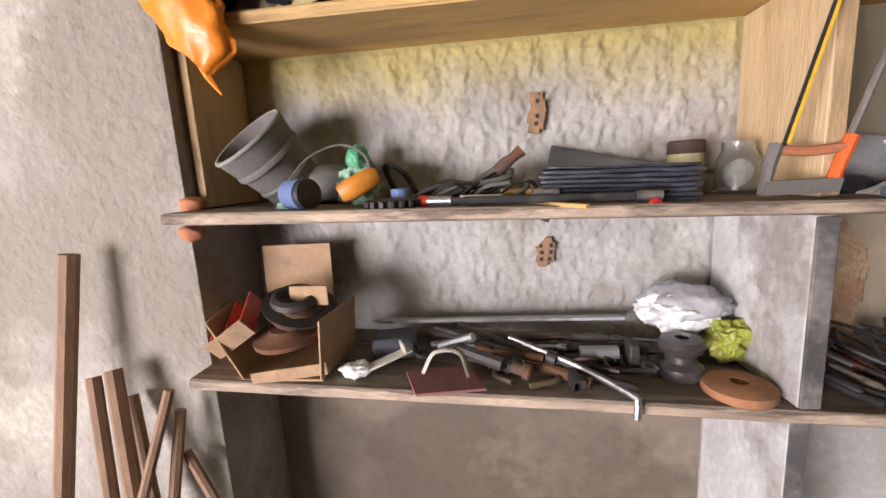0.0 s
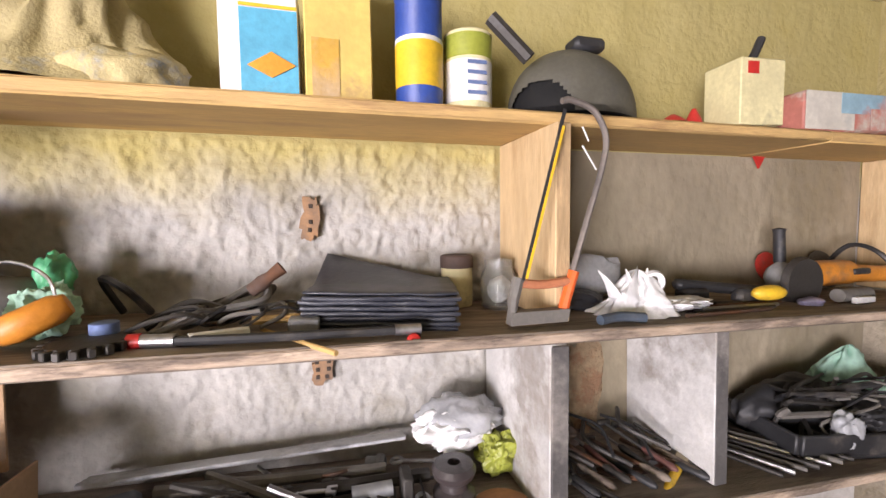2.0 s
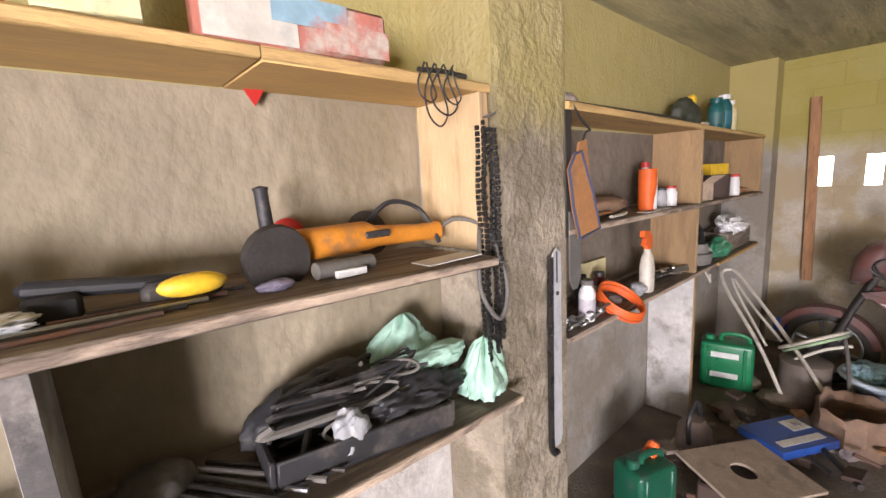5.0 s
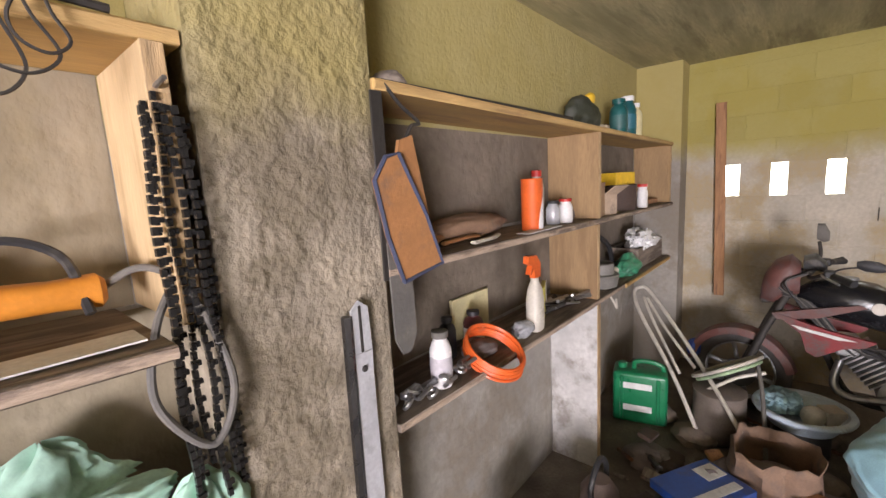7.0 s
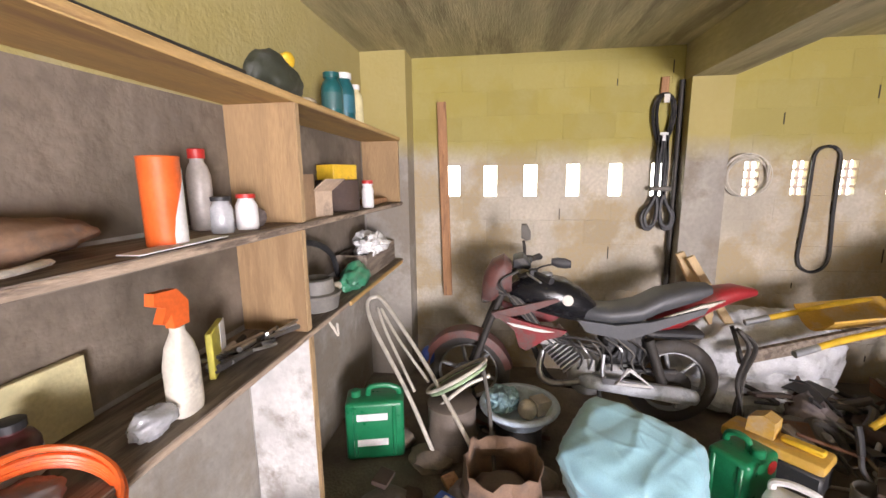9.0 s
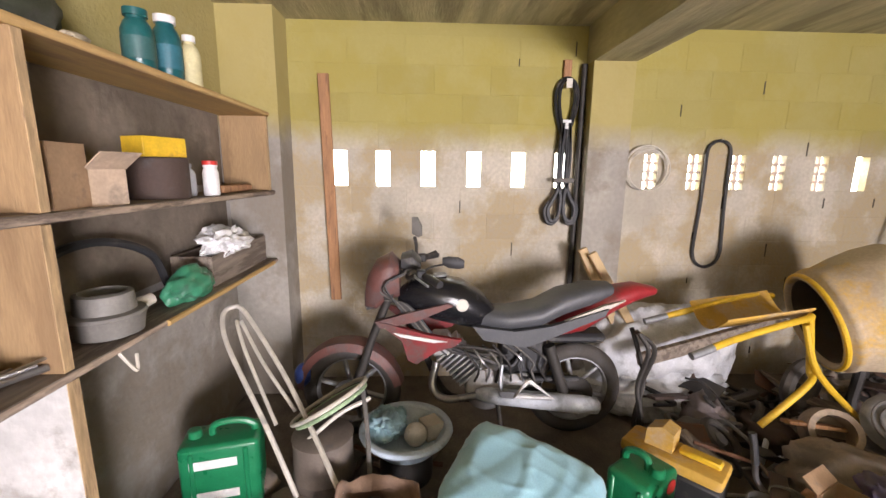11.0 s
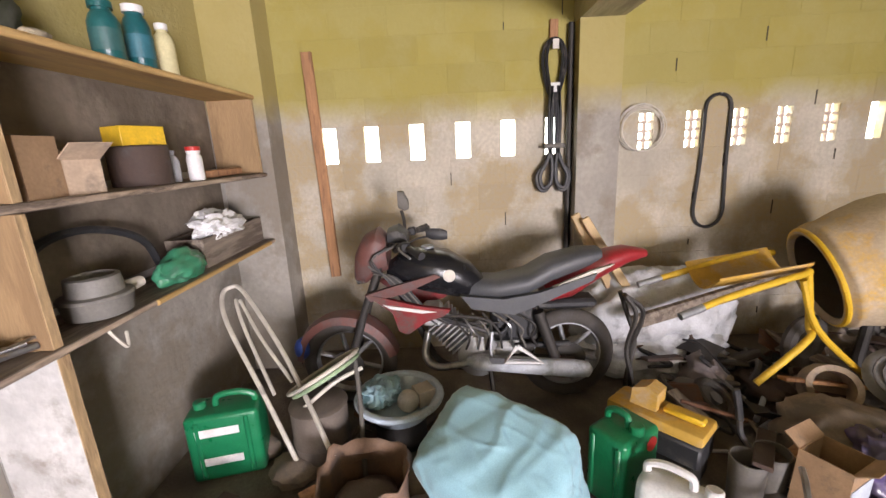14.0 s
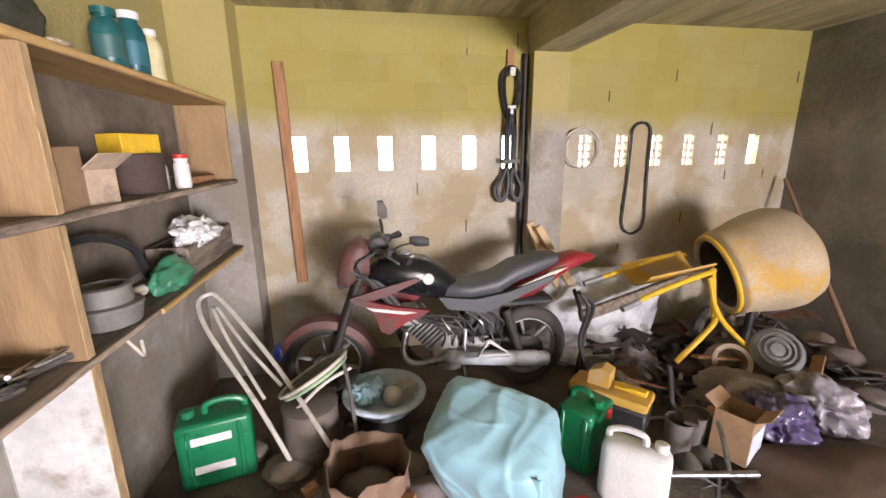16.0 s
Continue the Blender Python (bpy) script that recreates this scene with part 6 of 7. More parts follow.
# ---- long shelf, middle ----
bottle(2.93, 0.86, z_at("b_mid", 2.93), 0.045, 0.20, CREAM, BLACK, "cream plastic bottle behind the leather pouch", neck=0.45)
lt = thing("leather_belt", "heap of brown leather straps and dusty cloth", "straps", (3.18, 0.82, z_at("b_mid", 3.18)))
part("cloth", lump(B(), (0.05, 0.05, 0.05), (0.22, 0.09, 0.05), 51, 0.25, 1.8, 4, floor=0.0), plain("brown_canvas", (0.26, 0.16, 0.10), 0.9), lt)
part("strap", tube(B(), [(-0.2, -0.04, 0.02), (-0.08, -0.06, 0.03), (0.0, -0.03, 0.02), (-0.06, 0.02, 0.05), (-0.2, 0.0, 0.03)], 0.016, 6, flat=0.4), LEATHER, lt)
part("white_strap", tube(B(), [(-0.1, -0.09, 0.012), (0.02, -0.09, 0.014), (0.1, -0.06, 0.014)], 0.014, 6, flat=0.5), CREAM, lt)
oc = tin(3.585, 0.775, z_at("b_mid", 3.58), 0.047, 0.225, ORANGE, "orange and white oil can", (), category="oil can")
bm = B()
for k in range(16):
    a, b = (radians(-118 + 8.0 * (k + e)) for e in (0, 1))
    ha, hb = (0.03 + 0.165 * min(1, (k + e) / 9) ** 0.6 for e in (0, 1))
    q = [Vector((0.0478 * math.cos(w), 0.0478 * math.sin(w), z)) for w, z in ((a, 0.008), (b, 0.008), (b, hb), (a, ha))]
    vs = [bm.verts.new(v) for v in q] + [bm.verts.new((v.x * 1.012, v.y * 1.012, v.z)) for v in q]
    for f in ((4, 5, 6, 7), (0, 4, 7, 3), (1, 2, 6, 5), (3, 7, 6, 2), (0, 1, 5, 4)):
        bm.faces.new([vs[n] for n in f])
part("white_side", bm, WHITE, oc, "white panel")
bottle(3.915, 0.925, z_at("b_mid", 3.91), 0.038, 0.27, plain("grey_clear_plastic", (0.50, 0.46, 0.42), 0.35), REDPL, "greyish plastic bottle with a red cap behind the can", neck=0.55)
bottle(3.84, 0.80, z_at("b_mid", 3.77), 0.034, 0.115, FILM, BLACK, "small clear jar with a dark cap", "jar", neck=0.7)
bottle(3.95, 0.785, z_at("b_mid", 3.89), 0.036, 0.12, WHITE, REDPL, "small white bottle with a red cap", neck=0.7)
wad("dark_rag", 4.03, 0.84, z_at("b_mid", 4.03) + 0.03, (0.07, 0.06, 0.04), 55, VIOLETGREY, "dark wad of cloth against the upright", "rag", 0.25)
single("paper_sheet", boxm((3.42, 0.70, 1.3625), (3.72, 0.76, 1.3655)), PAPER, "thin paper sheet under the oil can", "paper")
open_box(4.30, 0.84, z_at("b_mid", 4.3), 0.16, 0.22, 0.19, 8, CARD, "brown cardboard box standing open", 0.0)
open_box(4.47, 0.80, z_at("b_mid", 4.47), 0.14, 0.14, 0.12, -14, plain("pale_cardboard", (0.52, 0.40, 0.29), 0.9), "small pale cardboard box with a raised flap", 0.09)
tin(4.86, 0.82, z_at("b_mid", 4.86), 0.115, 0.17, DARKCARD, "dark brown round bin", (), None, "bin")
carton(4.86, 0.82, z_at("b_mid", 4.86) + 0.155, 0.19, 0.12, 0.095, -20, YELLOWPL, "yellow printed box on the bin")
bottle(5.12, 0.735, z_at("b_mid", 5.12), 0.036, 0.165, WHITE, REDPL, "white squeeze bottle with a red cap", neck=0.9, capr=0.034)
bottle(5.04, 0.80, z_at("b_mid", 5.04), 0.035, 0.15, FILM, FILM, "clear empty plastic bottle", neck=0.5)
single("brown_block", boxm((5.3, 0.76, 1.337), (5.65, 0.86, 1.375), 0.006), BROWNWOOD, "brown wood block at the shelf end", "wood block")

# ---- long shelf, lower ----
bottle(2.905, 0.755, z_at("b_low", 2.9), 0.037, 0.19, WHITE, GREYRUBBER, "white bottle with a pale worn label and dark cap", neck=0.6, band=plain("pale_violet_label", (0.50, 0.47, 0.50), 0.7))
coil = thing("trimmer_line_coil", "orange coil of trimmer line", "coil", (3.17, 0.735, z_at("b_low", 3.17) + 0.002), rot=(30, 0, 0))
for k in range(6):
    part("turn", ring(B(), (0.003 * math.sin(k * 2), 0.002 * k, 0.012 + 0.009 * k), (0, 0.03 * math.sin(k), 1), 0.118 - 0.003 * (k % 2), 0.006, 36, 6), ORANGE, coil)
wad("dark_rag", 3.17, 0.79, z_at("b_low", 3.17) + 0.03, (0.08, 0.06, 0.03), 61, VIOLETGREY, "dark packet inside the coil", "packet", 0.25)
sp = thing("spray_bottle", "white spray bottle with an orange trigger head", "spray bottle", (3.555, 0.755, z_at("b_low", 3.55)))
part("body", loft(B(), [(0.0, 0, 0.042, 0.03), (0.02, 0, 0.045, 0.033), (0.14, 0, 0.045, 0.033), (0.19, 0, 0.034, 0.027), (0.225, 0, 0.016, 0.016), (0.24, 0, 0.016, 0.016)], 18, 3.2), CREAM, sp, at=pose(0, 0, 0, 90, 0, 0))
part("trigger_head", prism(B(), [(-0.075, 0.315), (-0.07, 0.345), (0.0, 0.34), (0.035, 0.30), (0.03, 0.24), (-0.02, 0.24), (-0.025, 0.28), (-0.05, 0.26), (-0.058, 0.265), (-0.04, 0.30)], 0.026), ORANGE, sp, "orange trigger head")
bottle(3.10, 0.89, z_at("b_low", 3.1), 0.035, 0.16, BLACK, BLACK, "black plastic bottle at the wall", neck=0.5)
bottle(3.25, 0.875, z_at("b_low", 3.25), 0.042, 0.15, plain("dark_red_plastic", (0.08, 0.02, 0.02), 0.4), BLACK, "dark red bottle with a small white label", neck=0.5, band=PAPER)
single("wood_offcut", boxm((3.22, 0.955, 0.92), (3.48, 0.975, 1.10), 0.003), PALEYELLOW, "pale yellow board leaning on the wall", "board")
carton(3.80, 0.84, z_at("b_low", 3.8), 0.16, 0.02, 0.15, 24, plain("yellow_green_pack", (0.55, 0.50, 0.08), 0.5), "yellow and white printed packet leaning", (("white_edge", 0.6, 1.0, 0.0, 1.0, PAPER),))
wad("clear_packet", 3.45, 0.76, z_at("b_low", 3.45) + 0.03, (0.06, 0.04, 0.035), 66, FILM, "crumpled clear bag by the spray bottle", "plastic bag", 0.35)
for k in range(24):
    rnd = random.Random(k + 70)
    x = 3.78 + rnd.uniform(0, 0.34)
    stick((x - 0.1, 0.74 + rnd.uniform(0, 0.16), z_at("b_low", x) + rnd.uniform(0.015, 0.07)), (x + 0.08, 0.72 + rnd.uniform(0, 0.14), z_at("b_low", x) + rnd.uniform(0.012, 0.05)), rnd.uniform(0.004, 0.012), (STEEL, DARKIRON, STEEL, BLACK)[k % 4], "worn chrome spanner in the tool heap", "spanner", name="spanner")
single("spanner_ring", ring(B(), (3.9, 0.76, 0.945), (0.2, 0.2, 1), 0.06, 0.006, 24, 6), STEEL, "chrome ring among the tools", "ring")
for k in range(24):
    rnd = random.Random(k + 90)
    c = (2.68 + rnd.uniform(0, 0.34), 0.705 + rnd.uniform(0, 0.07), 0.935 + rnd.uniform(0, 0.03))
    if k % 2:
        single("hose_clamp", ring(B(), c, (rnd.uniform(-1, 1), rnd.uniform(-1, 1), 1), 0.018, 0.004, 18, 6, 1.6), STEEL, "shiny steel hose clamp on the shelf", "hose clamp")
    else:
        stick(c, (c[0] + 0.06, c[1] + rnd.uniform(-0.03, 0.03), c[2] + 0.012), 0.007, STEEL, "shiny steel bolt on the shelf", "bolt", name="bolt")
pot = thing("cooking_pot", "grey dusty pot with a lid and stub handle", "pot", (4.46, 0.80, z_at("b_low", 4.46)))
part("bowl", lathe(B(), [(0, 0.08), (0.01, 0.105), (0.07, 0.115), (0.075, 0.12), (0.085, 0.115), (0.09, 0.09), (0.15, 0.085), (0.155, 0.07), (0.13, 0.06)], seg=28), plain("grey_plastic", (0.20, 0.19, 0.17), 0.6), pot)
part("handle", rod(B(), (0.10, -0.03, 0.07), (0.17, -0.045, 0.075), 0.026, 0.022, 14), CREAM, pot)
cable([(4.25, 0.90, 0.98), (4.30, 0.92, 1.10), (4.45, 0.92, 1.19), (4.65, 0.90, 1.19), (4.85, 0.88, 1.10), (4.92, 0.87, 0.95)], 0.017, BLACK, "thick black hose arching over the pot", "hose", "hose")
wad("plastic_bag", 4.90, 0.76, 0.955, (0.15, 0.07, 0.075), 71, plain("mid_green_film", (0.05, 0.24, 0.13), 0.35), "green plastic bag on the shelf", "plastic bag", 0.35)
open_box(5.42, 0.845, z_at("b_low", 5.4), 0.68, 0.20, 0.155, 0, OLDWOOD, "old brown wooden crate", 0.0, category="crate", t=0.016)
wad("white_cloth", 5.33, 0.80, 1.075, (0.19, 0.09, 0.075), 75, WHITEBAG, "white crumpled cloth on the wooden crate", "cloth", 0.6, 2.8, 5)
single("broom_strip", tube(B(), [(4.35, 0.70, 0.89), (4.36, 0.675, 0.84), (4.39, 0.67, 0.80), (4.41, 0.68, 0.85)], 0.006, 6), CREAM, "pale tape end hanging from the shelf", "tape")
stick((4.6, 0.685, 0.885), (5.72, 0.685, 0.869), 0.012, PINE, "thin pine batten along the shelf edge", "batten")

# ---- hung on the far wall ----
belts = thing("drive_belts", "bunch of black rubber drive belts hanging on a hook", "belts", (6.05, -1.265, 1.1))
for k, (w, z0, z1) in enumerate(((0.072, 0.60, 1.0), (0.050, 0.63, 0.99))):
    pts = []
    for q in range(25):
        a = 2 * math.pi * q / 24
        zz = (z0 + z1) / 2 - (z1 - z0) / 2 * math.cos(a)
        wid = w * math.sin(a) * (1 - 0.45 * math.cos(a))
        pts.append((-0.012 * k, -wid if k else wid, zz))
    part("belt", tube(B(), pts, 0.016, 6, 3, 0.7), BLACK, belts)
for s_ in (-1, 1):
    for k in range(2):
        bow = [(-0.03 - 0.01 * k, s_ * y, z) for y, z in ((0.012 + 0.012 * k, 0.70), (0.018 + 0.01 * k, 0.45), (0.022, 0.30), (0.05, 0.20), (0.115 - 0.02 * k, 0.11), (0.10 - 0.015 * k, 0.02 + 0.015 * k), (0.055, 0.0 + 0.02 * k), (0.02, 0.06), (0.012, 0.18), (0.03, 0.30), (0.034, 0.50), (0.02, 0.70))]
        part("belt_loop", tube(B(), bow, 0.015, 6, 5, 0.7), BLACK, belts)
part("binding", boxm((-0.065, -0.075, 0.29), (-0.015, 0.075, 0.325), 0.008), GREYRUBBER, belts, "grey rag tied round the belts")
part("tag", boxm((-0.045, -0.03, 0.66), (-0.04, 0.03, 0.72)), PAPER, belts, "white tag")
part("tag", boxm((-0.045, -0.02, 0.93), (-0.04, 0.02, 0.99)), CREAM, belts, "pale tag")
part("hook_block", boxm((0.0, -0.025, 0.98), (0.028, 0.03, 1.12), 0.004), BROWNWOOD, belts)
# A dark rod takes the place of the shadow along the column's edge.
single("drain_pipe", rod(B(), (6.045, -1.375, 0.55), (6.045, -1.375, 2.19), 0.02), DARKIRON, "dark rod standing for the shadow beside the column", "pipe")
lp = thing("v_belt", "black V-belt hanging in a long loop", "belt", (6.06, -2.405, 0.77))
half = [(0.0, 0.93), (0.05, 0.915), (0.085, 0.86), (0.088, 0.70), (0.092, 0.45), (0.105, 0.20), (0.105, 0.11), (0.075, 0.035), (0.0, 0.0)]
part("belt", tube(B(), [(0, y, z) for y, z in half] + [(0, -y, z) for y, z in half[-2::-1]], 0.012, 6, 5), BLACK, lp)
part("nail", rod(B(), (0.03, 0, 0.93), (-0.03, 0, 0.935), 0.004), STEEL, lp)
wc = thing("wire_coil", "thin pale wire coil hanging on the wall", "wire coil", (6.06, -1.88, 1.5))
for k in range(6):
    part("turn", ring(B(), (-0.004 * k, 0.012 * math.sin(k * 2.1), -0.006 * (k % 4)), (1, 0.06 * math.sin(k), 0.05 * math.cos(k * 1.7)), 0.158 - 0.006 * (k % 4), 0.0042, 36, 5), CREAM, wc)
part("nail", rod(B(), (0.02, 0.0, 0.155), (-0.03, 0.0, 0.158), 0.004), STEEL, wc)

# ---- heap on the floor ----
dish = thing("basin", "grey-blue plastic basin with rags and a ball", "basin", (5.02, -0.20, 0.05))
BLUEGREY = plain("blue_grey_plastic", (0.62, 0.74, 0.85), 0.4, dirt=0.05)
part("bowl", lathe(B(), [(0.02, 0.0), (0.02, 0.15), (0.09, 0.20), (0.10, 0.21), (0.088, 0.215), (0.0, 0.16), (0.0, 0.0)], seg=36), BLUEGREY, dish)
part("rim", ring(B(), (0, 0, 0.095), (0, 0, 1), 0.222, 0.022, 40, 8, 0.8), BLUEGREY, dish, "thick pale blue-grey rim")
part("stand", lathe(B(), [(0, 0.14), (0.17, 0.14)], (0, 0, -0.17), (0, 0, 0), 20), DARKIRON, dish)
wad("blue_rag", 5.08, -0.10, 0.14, (0.12, 0.10, 0.06), 81, plain("light_blue_cloth", (0.35, 0.55, 0.62), 0.8), "light blue rag in the basin", "rag", 0.5, 2.4, 5)
single("white_ball", lump(B(), (5.0, -0.25, 0.12), (0.06, 0.06, 0.06), 2, 0.05, 1, 3), CREAM, "cream ball in the basin", "ball")
carton(5.06, -0.33, 0.075, 0.10, 0.10, 0.09, 30, CREAM, "pale carton in the basin", (("red_print", 0.1, 0.6, 0.2, 0.8, REDPL),))
gd = thing("grey_drum", "dusty grey plastic drum under the chair", "drum", (4.90, 0.20, FZ))
part("drum", lathe(B(), [(0, 0.12), (0.02, 0.14), (0.12, 0.145), (0.13, 0.15), (0.14, 0.145), (0.30, 0.142), (0.32, 0.148), (0.33, 0.13), (0.33, 0.0)], seg=26), plain("dusty_brown_grey_plastic", (0.17, 0.14, 0.115), 0.7), gd)
single("blue_bottle", lump(B(), (5.35, 0.42, 0.28), (0.05, 0.05, 0.07), 3, 0.1, 1, 3), BLUE, "blue plastic bottle behind the chair", "bottle")
ps = thing("paper_sack", "torn brown paper sack standing open", "paper sack", (4.52, -0.10, FZ))
bm = B()
rows = []
for zz, r in ((0.0, 0.18), (0.10, 0.20), (0.20, 0.19), (0.25, 0.20)):
    rows.append([bm.verts.new((r * (1 + 0.4 * noise.noise(Vector((math.cos(a) * 2, math.sin(a) * 2, zz * 7)))) * math.cos(a), r * (1 + 0.22 * noise.noise(Vector((math.cos(a) * 2 + 5, math.sin(a) * 2, zz * 4)))) * math.sin(a), zz * (1 + 0.25 * noise.noise(Vector((math.cos(a) * 3, math.sin(a) * 3, 7)))))) for a in [2 * math.pi * k / 28 for k in range(28)]])
for a, b in zip(rows, rows[1:]):
    for k in range(28):
        bm.faces.new((a[k], a[(k + 1) % 28], b[(k + 1) % 28], b[k]))
sk = part("sack", bm, plain("brown_paper", (0.24, 0.155, 0.105), 0.9, dirt=0.4), ps)
sk.modifiers.new("thickness", "SOLIDIFY").thickness = 0.006
part("scrap", lump(B(), (0, 0, 0.06), (0.15, 0.15, 0.07), 84, 0.3, 2, 3), VIOLETGREY, ps)
single("red_ball", lump(B(), (4.28, -0.34, -0.04), (0.05, 0.05, 0.05), 2, 0.05, 1, 3), REDPL, "small red ball on the floor", "ball")
tr = thing("red_crate", "red plastic crate lid on the floor", "crate", (4.161, -0.831, 0.000))
part("lid", boxm((-0.16, -0.24, -0.02), (0.10, 0.24, 0.0), 0.012, seg=2), REDPL, tr)
part("body", boxm((-0.14, -0.22, FZ), (0.08, 0.22, -0.021), 0.01), REDPL, tr)
cbx = open_box(4.40, -1.97, -0.03, 0.21, 0.17, 0.24, -62, CARD, "brown cardboard box with a pale blue printed side", 0.07, (0, 6))
part("printed_side", boxm((-0.100, -0.0885, 0.01), (0.100, -0.0855, 0.17)), plain("blue_white_card", (0.56, 0.62, 0.70), 0.7), cbx, "pale blue printed panel")
single("wood_block", boxm((4.22, -2.12, FZ), (4.55, -1.82, -0.035), 0.01), DARKIRON, "dark scrap block under the box", "scrap")
for k, (y, l) in enumerate(((-1.72, 0.0), (-1.84, 0.03))):
    bo = thing("rubber_boot", "grey rubber boot standing on the floor", "boot", (4.50 + l, y, FZ), "pair of boots")
    part("shaft", lathe(B(), [(0.05, 0.0), (0.06, 0.055), (0.24, 0.064), (0.25, 0.066), (0.25, 0.072), (0.0, 0.062), (0.0, 0.0)], seg=20), GREYRUBBER, bo)
    part("foot", lump(B(), (-0.07, 0, 0.05), (0.11, 0.055, 0.05), 5, 0.05, 1, 3, floor=0.0), GREYRUBBER, bo)
hb = thing("bent_tube", "bent chrome tube with a black sleeve", "tube", (4.62, -1.75, 0.1))
part("chrome", tube(B(), [(0.0, 0.0, 0.12), (0.0, -0.02, 0.04), (-0.04, -0.06, -0.02), (-0.10, -0.12, -0.05)], 0.012, 8), STEEL, hb)
part("sleeve", tube(B(), [(0.02, 0.02, 0.26), (0.01, 0.01, 0.2), (0.0, 0.0, 0.12)], 0.016, 8), BLACK, hb)
st = thing("trolley_frame", "bare steel tube with a black grip, part of a trolley", "trolley handle", (4.24, -1.60, 0.04))
part("tube", rod(B(), (0.03, 0.22, 0), (-0.06, -0.28, 0.0), 0.016), STEEL, st)
part("grip", rod(B(), (0.035, 0.24, 0), (0.015, 0.12, 0), 0.021), BLACK, st)
part("brace", tube(B(), [(-0.04, -0.15, 0), (0.1, -0.22, 0.1), (0.16, -0.25, 0.12)], 0.012, 6), STEEL, st)
part("brace", tube(B(), [(-0.03, -0.1, 0), (-0.1, -0.05, -0.15)], 0.010, 6), DARKIRON, st)
part("cord", tube(B(), [(0.0, 0.0, 0.0), (-0.05, -0.1, -0.05), (0.02, -0.2, -0.1), (0.05, -0.1, -0.15)], 0.006, 6), BLACK, st)
wad("plastic_film", 4.50, -2.34, 0.03, (0.17, 0.15, 0.14), 91, plain("dark_violet_film", (0.13, 0.10, 0.22), 0.16, dirt=0.5), "dark violet and white plastic film bundle", "plastic film", 0.5, 2.6, 5)
wad("plastic_film", 4.56, -2.68, 0.04, (0.20, 0.17, 0.16), 92, plain("grey_violet_film", (0.36, 0.33, 0.38), 0.14, dirt=0.5), "grey-violet plastic film bundle", "plastic film", 0.5, 2.6, 5)
wad("canvas_sheet", 4.15, -2.35, -0.07, (0.30, 0.50, 0.09), 93, plain("brown_canvas_sheet", (0.12, 0.08, 0.055), 0.9), "brown canvas sheet spread on the floor", "canvas", 0.25, floor=FZ)
wad("canvas_sheet", 4.75, -2.35, 0.02, (0.22, 0.28, 0.13), 94, DUSTCLOTH, "dusty brown sacking among the scrap", "sacking", 0.3, floor=FZ)
fan = thing("fan_guard", "round grey plastic fan guard leaning on scrap", "fan guard", (5.0, -2.86, 0.14))
part("disc", lathe(B(), [(0, 0.0), (0, 0.15), (0.02, 0.16), (0.05, 0.12), (0.06, 0.0)], (0, 0, 0), (-0.7, 0.45, 0.6), 28), plain("mid_grey_plastic", (0.22, 0.22, 0.22), 0.6), fan)
for k in range(3):
    part("guard_ring", ring(B(), (-0.043, 0.028, 0.037), (-0.7, 0.45, 0.6), 0.05 + 0.035 * k, 0.006, 26, 6), GREYRUBBER, fan)
single("clay_ring", lathe(B(), [(0, 0.09), (0, 0.13), (0.14, 0.12), (0.14, 0.09), (0, 0.09)], (5.08, -2.55, 0.05), (4.6, -2.3, 0.35), 26), plain("tan_pipe", (0.36, 0.28, 0.20), 0.8), "short tan pipe lying on the scrap heap", "pipe")
rnd = random.Random(7)
for k in range(46):
    x, y = rnd.uniform(4.5, 5.75), rnd.uniform(-3.5, -1.65)
    a, l = rnd.uniform(0, math.pi), rnd.uniform(0.12, 0.45)
    z = rnd.uniform(-0.06, 0.16)
    d = Vector((math.cos(a), math.sin(a), rnd.uniform(-0.3, 0.3))) * l / 2
    lo = Vector((x, y, z))
    p0, p1 = lo - d, lo + d
    p0.z, p1.z = max(p0.z, FZ + 0.02), max(p1.z, FZ + 0.02)
    kind = k % 4
    if kind == 0:
        cable([p0, lo + Vector((rnd.uniform(-0.1, 0.1), rnd.uniform(-0.1, 0.1), 0.05)), p1], rnd.uniform(0.006, 0.013), (BLACK, DARKIRON, GREYRUBBER)[k % 3], "dark cable in the scrap heap")
    elif kind == 1:
        stick(p0, p1, rnd.uniform(0.008, 0.02), (DARKIRON, RUST, OLDWOOD)[k % 3], "dark rusty rod in the scrap heap", "rod", name="scrap_rod")
    elif kind == 2:
        single("scrap_board", boxm((-l / 2, -0.035, -0.01), (l / 2, 0.035, 0.01), 0.003, Matrix.Translation((x, y, max(z, FZ + 0.05))) @ pose(0, 0, 0, rnd.uniform(-20, 20), rnd.uniform(-15, 15), math.degrees(a))), (OLDWOOD, BROWNWOOD, DARKCARD)[k % 3], "dirty wood scrap in the heap", "wood scrap")
    else:
        wad("scrap_rag", x, y, max(z - 0.05, FZ + 0.03), (rnd.uniform(0.08, 0.16), rnd.uniform(0.08, 0.16), rnd.uniform(0.05, 0.10)), k, (VIOLETGREY, DUSTCLOTH, GREYRUBBER)[k % 3], "dark dirty rag in the scrap heap", "rag", 0.25, 2.0, 3, FZ)
